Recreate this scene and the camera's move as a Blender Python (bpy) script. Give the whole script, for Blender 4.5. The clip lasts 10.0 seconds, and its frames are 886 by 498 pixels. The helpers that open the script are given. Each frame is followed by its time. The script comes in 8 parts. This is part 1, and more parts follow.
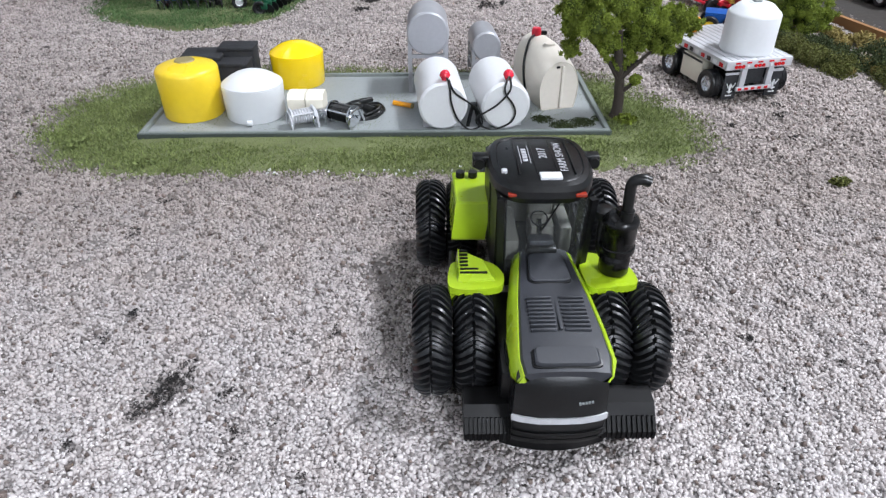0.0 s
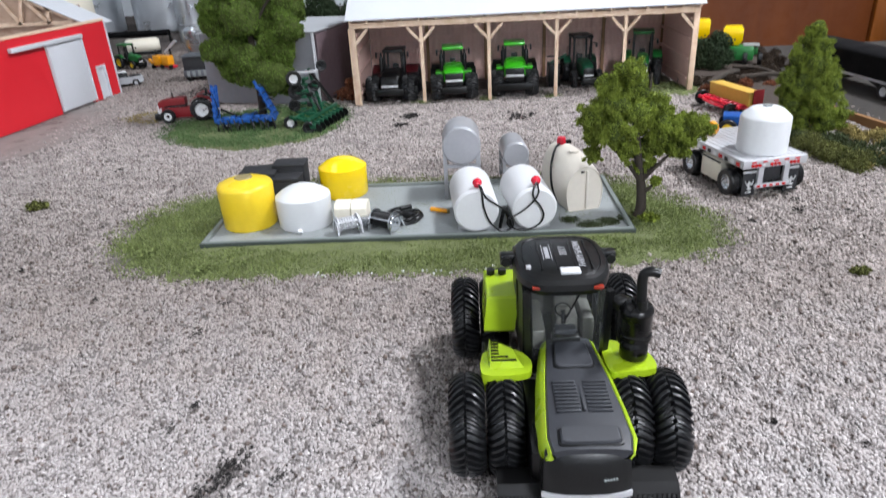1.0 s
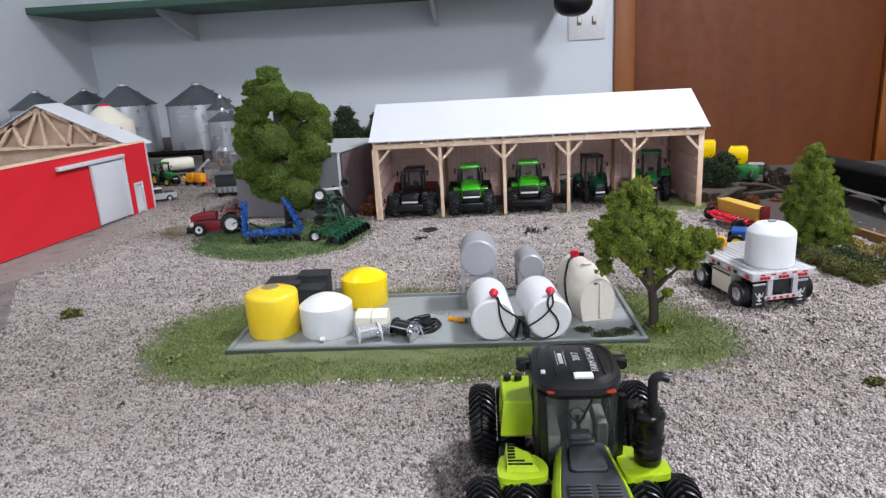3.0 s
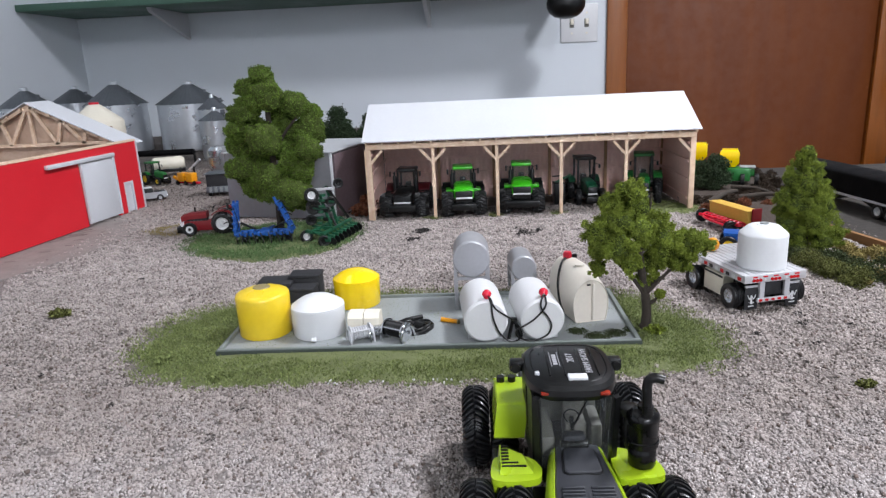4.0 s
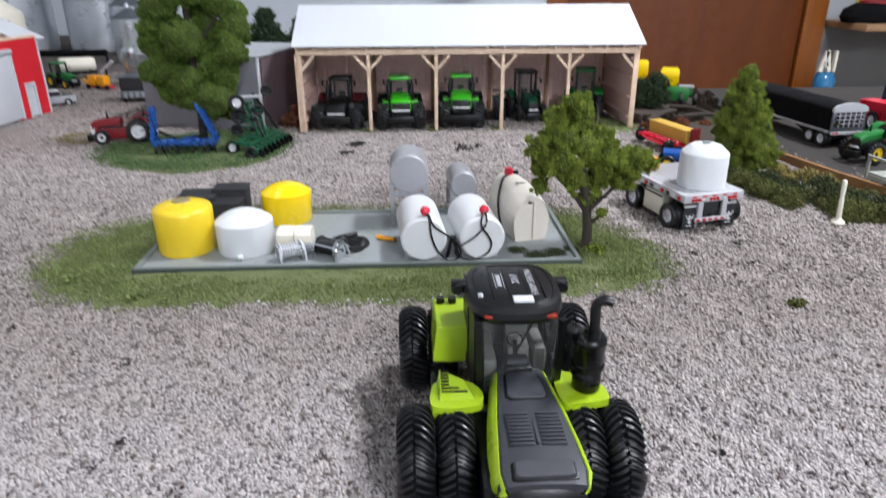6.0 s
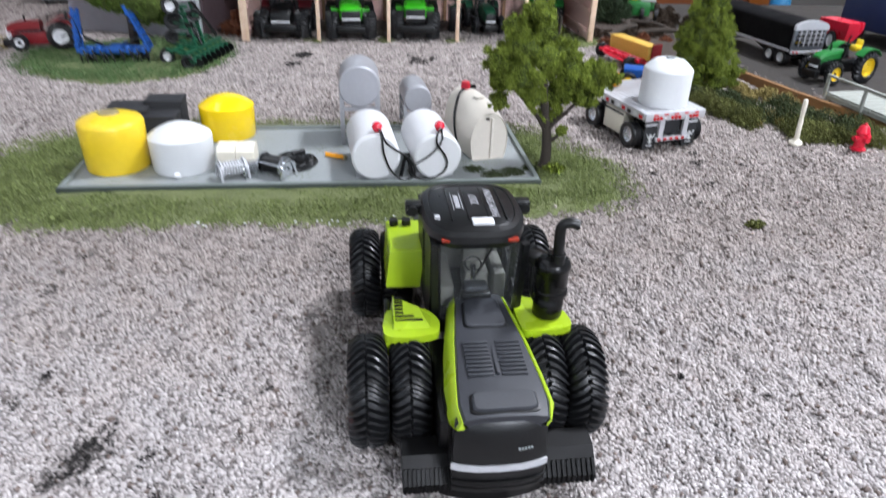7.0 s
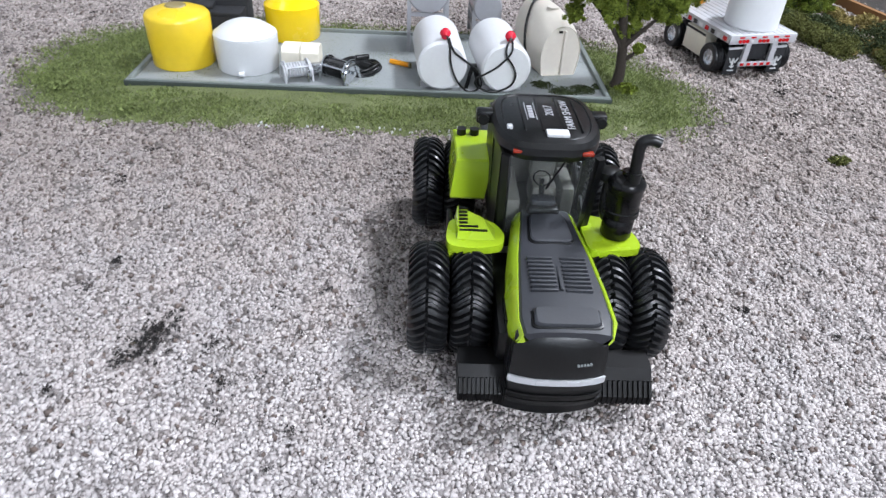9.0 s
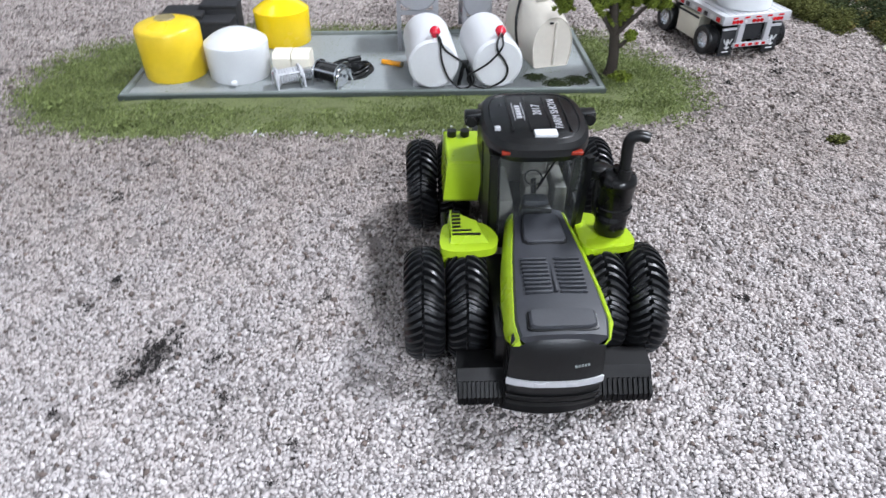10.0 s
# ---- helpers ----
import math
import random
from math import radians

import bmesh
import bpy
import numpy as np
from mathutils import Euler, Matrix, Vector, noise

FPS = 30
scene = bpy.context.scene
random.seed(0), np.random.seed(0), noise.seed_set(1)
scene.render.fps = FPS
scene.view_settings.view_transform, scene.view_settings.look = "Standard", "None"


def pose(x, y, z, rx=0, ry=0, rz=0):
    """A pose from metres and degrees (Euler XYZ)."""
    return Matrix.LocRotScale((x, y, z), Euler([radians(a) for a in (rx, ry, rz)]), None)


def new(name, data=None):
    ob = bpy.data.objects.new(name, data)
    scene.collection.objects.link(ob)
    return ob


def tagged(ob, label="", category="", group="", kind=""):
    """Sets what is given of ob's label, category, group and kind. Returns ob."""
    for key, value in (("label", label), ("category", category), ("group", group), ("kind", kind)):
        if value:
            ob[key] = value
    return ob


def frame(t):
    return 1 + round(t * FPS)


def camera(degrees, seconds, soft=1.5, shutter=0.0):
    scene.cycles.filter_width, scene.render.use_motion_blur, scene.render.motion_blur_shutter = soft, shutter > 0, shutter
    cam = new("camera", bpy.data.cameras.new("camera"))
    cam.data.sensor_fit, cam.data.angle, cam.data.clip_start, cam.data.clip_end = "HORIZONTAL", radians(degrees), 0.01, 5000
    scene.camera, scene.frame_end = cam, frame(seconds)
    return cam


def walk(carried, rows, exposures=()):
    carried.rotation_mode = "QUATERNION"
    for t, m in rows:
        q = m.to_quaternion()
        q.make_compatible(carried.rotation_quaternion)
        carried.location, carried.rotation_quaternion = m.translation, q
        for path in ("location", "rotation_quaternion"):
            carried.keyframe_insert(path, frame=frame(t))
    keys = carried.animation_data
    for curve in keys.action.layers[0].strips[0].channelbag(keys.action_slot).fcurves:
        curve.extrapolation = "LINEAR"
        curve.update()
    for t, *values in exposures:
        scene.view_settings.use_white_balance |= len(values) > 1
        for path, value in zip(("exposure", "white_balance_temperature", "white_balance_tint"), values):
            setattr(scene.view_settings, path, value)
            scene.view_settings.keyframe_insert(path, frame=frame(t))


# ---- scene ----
import itertools

cam = camera(67.57, 10.0, soft=1.3, shutter=0.9)
# seconds, place, yaw, pitch, roll
PATH = [
    (0, -0.0757, 0.0434, 0.1645, -1.01, -34.01, 0.01),
    (0.2, -0.0749, 0.0412, 0.1652, -0.85, -33.48, 0.70),
    (0.5, -0.0684, 0.0268, 0.1736, 0.70, -29.56, 2.93),
    (1, -0.0725, 0.0210, 0.1746, 1.46, -25.19, 2.88),
    (1.5, -0.0725, 0.0179, 0.1759, 1.73, -22.65, 3.07),
    (2, -0.0718, 0.0098, 0.1783, 2.28, -19.29, 3.40),
    (2.5, -0.0728, 0.0058, 0.1787, 2.83, -16.25, 3.17),
    (2.7, -0.0725, 0.0053, 0.1786, 2.94, -15.72, 3.09),
    (3.8, -0.0734, 0.0057, 0.1777, 2.51, -15.20, 2.76),
    (4, -0.0736, 0.0070, 0.1775, 2.30, -15.31, 2.62),
    (4.5, -0.0740, 0.0069, 0.1769, 1.97, -15.49, 2.22),
    (5, -0.0760, 0.0117, 0.1744, 1.00, -16.61, 1.22),
    (5.5, -0.0758, 0.0197, 0.1718, -1.38, -19.29, 0.68),
    (5.7, -0.0755, 0.0228, 0.1715, -2.07, -20.57, 0.64),
    (6.8, -0.0762, 0.0393, 0.1637, -5.46, -28.00, -1.46),
    (7, -0.0749, 0.0432, 0.1625, -6.40, -29.40, -1.67),
    (7.5, -0.0754, 0.0480, 0.1567, -6.13, -33.28, -3.80),
    (8, -0.0753, 0.0435, 0.1569, -2.82, -34.76, -2.27),
    (8.5, -0.0774, 0.0417, 0.1566, 0.45, -35.54, -1.42),
    (9, -0.0803, 0.0453, 0.1565, -0.78, -36.32, -2.76),
    (9.5, -0.0726, 0.0472, 0.1615, -3.07, -36.37, 1.56),
    (10, -0.0756, 0.0478, 0.1603, -1.89, -37.09, 0.05),
]
walk(cam, [(t, pose(x, y, z, 90 + pitch, roll, yaw)) for t, x, y, z, yaw, pitch, roll in PATH],
     [(0, -0.02, 6400, 11), (1, 0.0, 6500, 11), (2, -0.05, 6550, 12), (2.5, -0.10, 6550, 13), (5, -0.15, 6550, 13), (5.5, -0.16, 6500, 12), (7, 0.08, 6350, 12), (7.5, 0.04, 6300, 11), (8.5, 0.02, 6300, 11), (10, 0.03, 6300, 11)])

# ---- light: fluorescent ceiling panels of the room ----
scene.view_settings.exposure = 0.0
world = bpy.data.worlds.new("room_air")
world.use_nodes = True
world.node_tree.nodes["Background"].inputs["Color"].default_value = (0.9, 0.95, 1.0, 1)
world.node_tree.nodes["Background"].inputs["Strength"].default_value = 0.02
scene.world = world


def ceiling_lamp(x, y, sx, sy, watts, colour):
    data = bpy.data.lights.new("ceiling_panel", "AREA")
    data.shape, data.size, data.size_y, data.energy, data.color = "RECTANGLE", sx, sy, watts, colour
    ob = new("ceiling_panel", data)
    ob.matrix_world = Matrix.Translation((x, y, 1.46))
    return ob


ceiling_lamp(0.83, 0.60, 0.22, 0.40, 46, (0.89, 0.925, 1.0))
for x, y, watts in ((-0.75, 0.60, 2.5), (0.75, -2.0, 100), (-0.75, -1.1, 4)):
    ceiling_lamp(x, y, 0.30, 1.2, watts, (0.89, 0.925, 1.0))


# ---- materials ----
def lin(h):
    return tuple(((int(h[i:i + 2], 16) / 255 + 0.055) / 1.055) ** 2.4 if int(h[i:i + 2], 16) > 10 else int(h[i:i + 2], 16) / 255 / 12.92 for i in (0, 2, 4))


def mat(name, colour, rough=0.5, metal=0.0, vary=0.15, grain=400.0, bump=0.0, stain=40.0, island=0.0, each=0.0, spec=0.5, coat=0.0):
    """A painted or moulded surface: a base colour varied at two scales, with fine relief."""
    m = bpy.data.materials.new(name)
    m.use_nodes = True
    nt = m.node_tree
    p = nt.nodes["Principled BSDF"]
    p.inputs["Metallic"].default_value, p.inputs["Specular IOR Level"].default_value = metal, spec
    p.inputs["Coat Weight"].default_value, p.inputs["Coat Roughness"].default_value = coat, 0.12
    tc = nt.nodes.new("ShaderNodeTexCoord")
    fine, wide = nt.nodes.new("ShaderNodeTexNoise"), nt.nodes.new("ShaderNodeTexNoise")
    for n, s in ((fine, grain), (wide, stain)):
        n.inputs["Scale"].default_value, n.inputs["Detail"].default_value = s, 4
        nt.links.new(tc.outputs["Object"], n.inputs["Vector"])
    both = nt.nodes.new("ShaderNodeMath")
    both.operation = "ADD"
    nt.links.new(fine.outputs["Fac"], both.inputs[0])
    nt.links.new(wide.outputs["Fac"], both.inputs[1])
    value = both.outputs[0]
    if island or each:
        src = nt.nodes.new("ShaderNodeNewGeometry" if island else "ShaderNodeObjectInfo")
        out = src.outputs["Random Per Island"] if island else src.outputs["Random"]
        k = nt.nodes.new("ShaderNodeMath")
        k.operation = "MULTIPLY_ADD"
        k.inputs[1].default_value, k.inputs[2].default_value = 2 * (island or each), -(island or each)
        nt.links.new(out, k.inputs[0])
        add = nt.nodes.new("ShaderNodeMath")
        nt.links.new(value, add.inputs[0])
        nt.links.new(k.outputs[0], add.inputs[1])
        value = add.outputs[0]
    ramp = nt.nodes.new("ShaderNodeMapRange")
    ramp.inputs["From Min"].default_value, ramp.inputs["From Max"].default_value = 0.5, 1.5
    ramp.inputs["To Min"].default_value, ramp.inputs["To Max"].default_value = 1 - vary, 1 + vary
    ramp.clamp = False
    nt.links.new(value, ramp.inputs["Value"])
    mul = nt.nodes.new("ShaderNodeVectorMath")
    mul.operation = "SCALE"
    mul.inputs[0].default_value = lin(colour) if isinstance(colour, str) else colour
    nt.links.new(ramp.outputs["Result"], mul.inputs["Scale"])
    nt.links.new(mul.outputs[0], p.inputs["Base Color"])
    r = nt.nodes.new("ShaderNodeMapRange")
    r.inputs["From Min"].default_value, r.inputs["From Max"].default_value = 0.3, 0.7
    r.inputs["To Min"].default_value, r.inputs["To Max"].default_value = max(rough - 0.1, 0.03), min(rough + 0.1, 1)
    nt.links.new(wide.outputs["Fac"], r.inputs["Value"])
    nt.links.new(r.outputs["Result"], p.inputs["Roughness"])
    if bump:
        b = nt.nodes.new("ShaderNodeBump")
        b.inputs["Strength"].default_value, b.inputs["Distance"].default_value = 1.0, bump
        nt.links.new(fine.outputs["Fac"], b.inputs["Height"])
        nt.links.new(b.outputs["Normal"], p.inputs["Normal"])
    return m


def glass_mat(name, colour, rough=0.05, mixed=0.82):
    m = bpy.data.materials.new(name)
    m.use_nodes = True
    nt = m.node_tree
    p = nt.nodes["Principled BSDF"]
    p.inputs["Base Color"].default_value, p.inputs["Roughness"].default_value = (*colour, 1), rough
    t, mix = nt.nodes.new("ShaderNodeBsdfTransparent"), nt.nodes.new("ShaderNodeMixShader")
    t.inputs["Color"].default_value = (0.98, 0.99, 0.99, 1)
    mix.inputs[0].default_value = mixed
    nt.links.new(p.outputs[0], mix.inputs[1])
    nt.links.new(t.outputs[0], mix.inputs[2])
    nt.links.new(mix.outputs[0], nt.nodes["Material Output"].inputs["Surface"])
    return m


def gravel_mat(name, patch=True, low=0.71, high=1.10):
    """Crushed light stone about a millimetre across, with a few dark chips."""
    m = bpy.data.materials.new(name)
    m.use_nodes = True
    nt = m.node_tree
    p = nt.nodes["Principled BSDF"]
    p.inputs["Roughness"].default_value = 0.9
    p.inputs["Specular IOR Level"].default_value = 0.2
    tc = nt.nodes.new("ShaderNodeTexCoord")
    cells = nt.nodes.new("ShaderNodeTexVoronoi")
    cells.inputs["Scale"].default_value = 760
    nt.links.new(tc.outputs["Object"], cells.inputs["Vector"])
    tone = nt.nodes.new("ShaderNodeValToRGB")
    e = tone.color_ramp.elements
    e[0].position, e[0].color = 0.0, (0.13, 0.115, 0.108, 1)
    e[1].position, e[1].color = 1.0, (0.50, 0.47, 0.455, 1)
    for pos, col in ((0.06, (0.20, 0.18, 0.17)), (0.15, (0.365, 0.335, 0.323)), (0.6, (0.41, 0.379, 0.366)), (0.9, (0.45, 0.419, 0.405))):
        q = e.new(pos)
        q.color = (*col, 1)
    if patch:
        sep = nt.nodes.new("ShaderNodeSeparateColor")
        nt.links.new(cells.outputs["Color"], sep.inputs[0])
        nt.links.new(sep.outputs[0], tone.inputs["Fac"])
    else:
        geo = nt.nodes.new("ShaderNodeNewGeometry")
        nt.links.new(geo.outputs["Random Per Island"], tone.inputs["Fac"])
    wide = nt.nodes.new("ShaderNodeTexNoise")
    wide.inputs["Scale"].default_value, wide.inputs["Detail"].default_value = 38, 6
    nt.links.new(tc.outputs["Object"], wide.inputs["Vector"])
    k = nt.nodes.new("ShaderNodeMapRange")
    k.inputs["From Min"].default_value, k.inputs["From Max"].default_value = 0.3, 0.7
    k.inputs["To Min"].default_value, k.inputs["To Max"].default_value = low, high
    nt.links.new(wide.outputs["Fac"], k.inputs["Value"])
    mul = nt.nodes.new("ShaderNodeVectorMath")
    mul.operation = "SCALE"
    nt.links.new(tone.outputs["Color"], mul.inputs[0])
    nt.links.new(k.outputs["Result"], mul.inputs["Scale"])
    # light falloff along y put into the colour, with a cool-to-tan tint
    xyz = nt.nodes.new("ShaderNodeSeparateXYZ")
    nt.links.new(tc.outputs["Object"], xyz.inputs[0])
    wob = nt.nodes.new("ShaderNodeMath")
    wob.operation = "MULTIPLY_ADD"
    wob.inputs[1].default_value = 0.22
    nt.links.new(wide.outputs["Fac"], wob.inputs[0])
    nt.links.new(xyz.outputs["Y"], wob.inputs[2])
    y_falloff = nt.nodes.new("ShaderNodeMapRange")
    y_falloff.inputs["From Min"].default_value, y_falloff.inputs["From Max"].default_value = 0.25, 1.10
    nt.links.new(wob.outputs[0], y_falloff.inputs["Value"])
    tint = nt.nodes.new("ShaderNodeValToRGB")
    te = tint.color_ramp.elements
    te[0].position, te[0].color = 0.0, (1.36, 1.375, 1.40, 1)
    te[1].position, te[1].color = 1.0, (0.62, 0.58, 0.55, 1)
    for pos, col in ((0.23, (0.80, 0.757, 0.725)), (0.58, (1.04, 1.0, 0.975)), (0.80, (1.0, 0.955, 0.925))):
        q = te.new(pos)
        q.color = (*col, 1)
    nt.links.new(y_falloff.outputs["Result"], tint.inputs[0])
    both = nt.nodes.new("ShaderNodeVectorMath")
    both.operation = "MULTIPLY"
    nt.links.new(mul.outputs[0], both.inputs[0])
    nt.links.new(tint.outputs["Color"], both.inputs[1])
    # noise blotches: shaded pits between stones, put in as brown colour
    spot = nt.nodes.new("ShaderNodeTexNoise")
    spot.inputs["Scale"].default_value, spot.inputs["Detail"].default_value = 190, 3
    nt.links.new(tc.outputs["Object"], spot.inputs["Vector"])
    amount = nt.nodes.new("ShaderNodeMapRange")
    amount.inputs["From Min"].default_value, amount.inputs["From Max"].default_value = 0.52, 0.72
    amount.inputs["To Max"].default_value = 0.42
    nt.links.new(spot.outputs["Fac"], amount.inputs["Value"])
    pit_tone = nt.nodes.new("ShaderNodeMix")
    pit_tone.data_type = "RGBA"
    pit_tone.inputs[7].default_value = (0.135, 0.11, 0.10, 1)
    nt.links.new(amount.outputs["Result"], pit_tone.inputs[0])
    nt.links.new(both.outputs[0], pit_tone.inputs[6])
    nt.links.new(pit_tone.outputs[2], p.inputs["Base Color"])
    if patch:
        b = nt.nodes.new("ShaderNodeBump")
        b.invert = True
        b.inputs["Strength"].default_value, b.inputs["Distance"].default_value = 1.0, 0.0007
        nt.links.new(cells.outputs["Distance"], b.inputs["Height"])
        nt.links.new(b.outputs["Normal"], p.inputs["Normal"])
    return m


def wood_mat(name, light, dark, along=(1, 1, 1), rough=0.55, scale=60.0):
    """Wood with grain drawn out along one axis."""
    m = mat(name, light, rough, vary=0.12)
    nt = m.node_tree
    p = nt.nodes["Principled BSDF"]
    tc, mp = nt.nodes.new("ShaderNodeTexCoord"), nt.nodes.new("ShaderNodeMapping")
    mp.inputs["Scale"].default_value = along
    nt.links.new(tc.outputs["Object"], mp.inputs["Vector"])
    n = nt.nodes.new("ShaderNodeTexNoise")
    n.inputs["Scale"].default_value, n.inputs["Detail"].default_value, n.inputs["Distortion"].default_value = scale, 6, 0.6
    nt.links.new(mp.outputs[0], n.inputs["Vector"])
    ramp = nt.nodes.new("ShaderNodeValToRGB")
    e = ramp.color_ramp.elements
    e[0].position, e[0].color = 0.3, (*lin(dark), 1)
    e[1].position, e[1].color = 0.7, (*lin(light), 1)
    nt.links.new(n.outputs["Fac"], ramp.inputs["Fac"])
    nt.links.new(ramp.outputs["Color"], p.inputs["Base Color"])
    return m


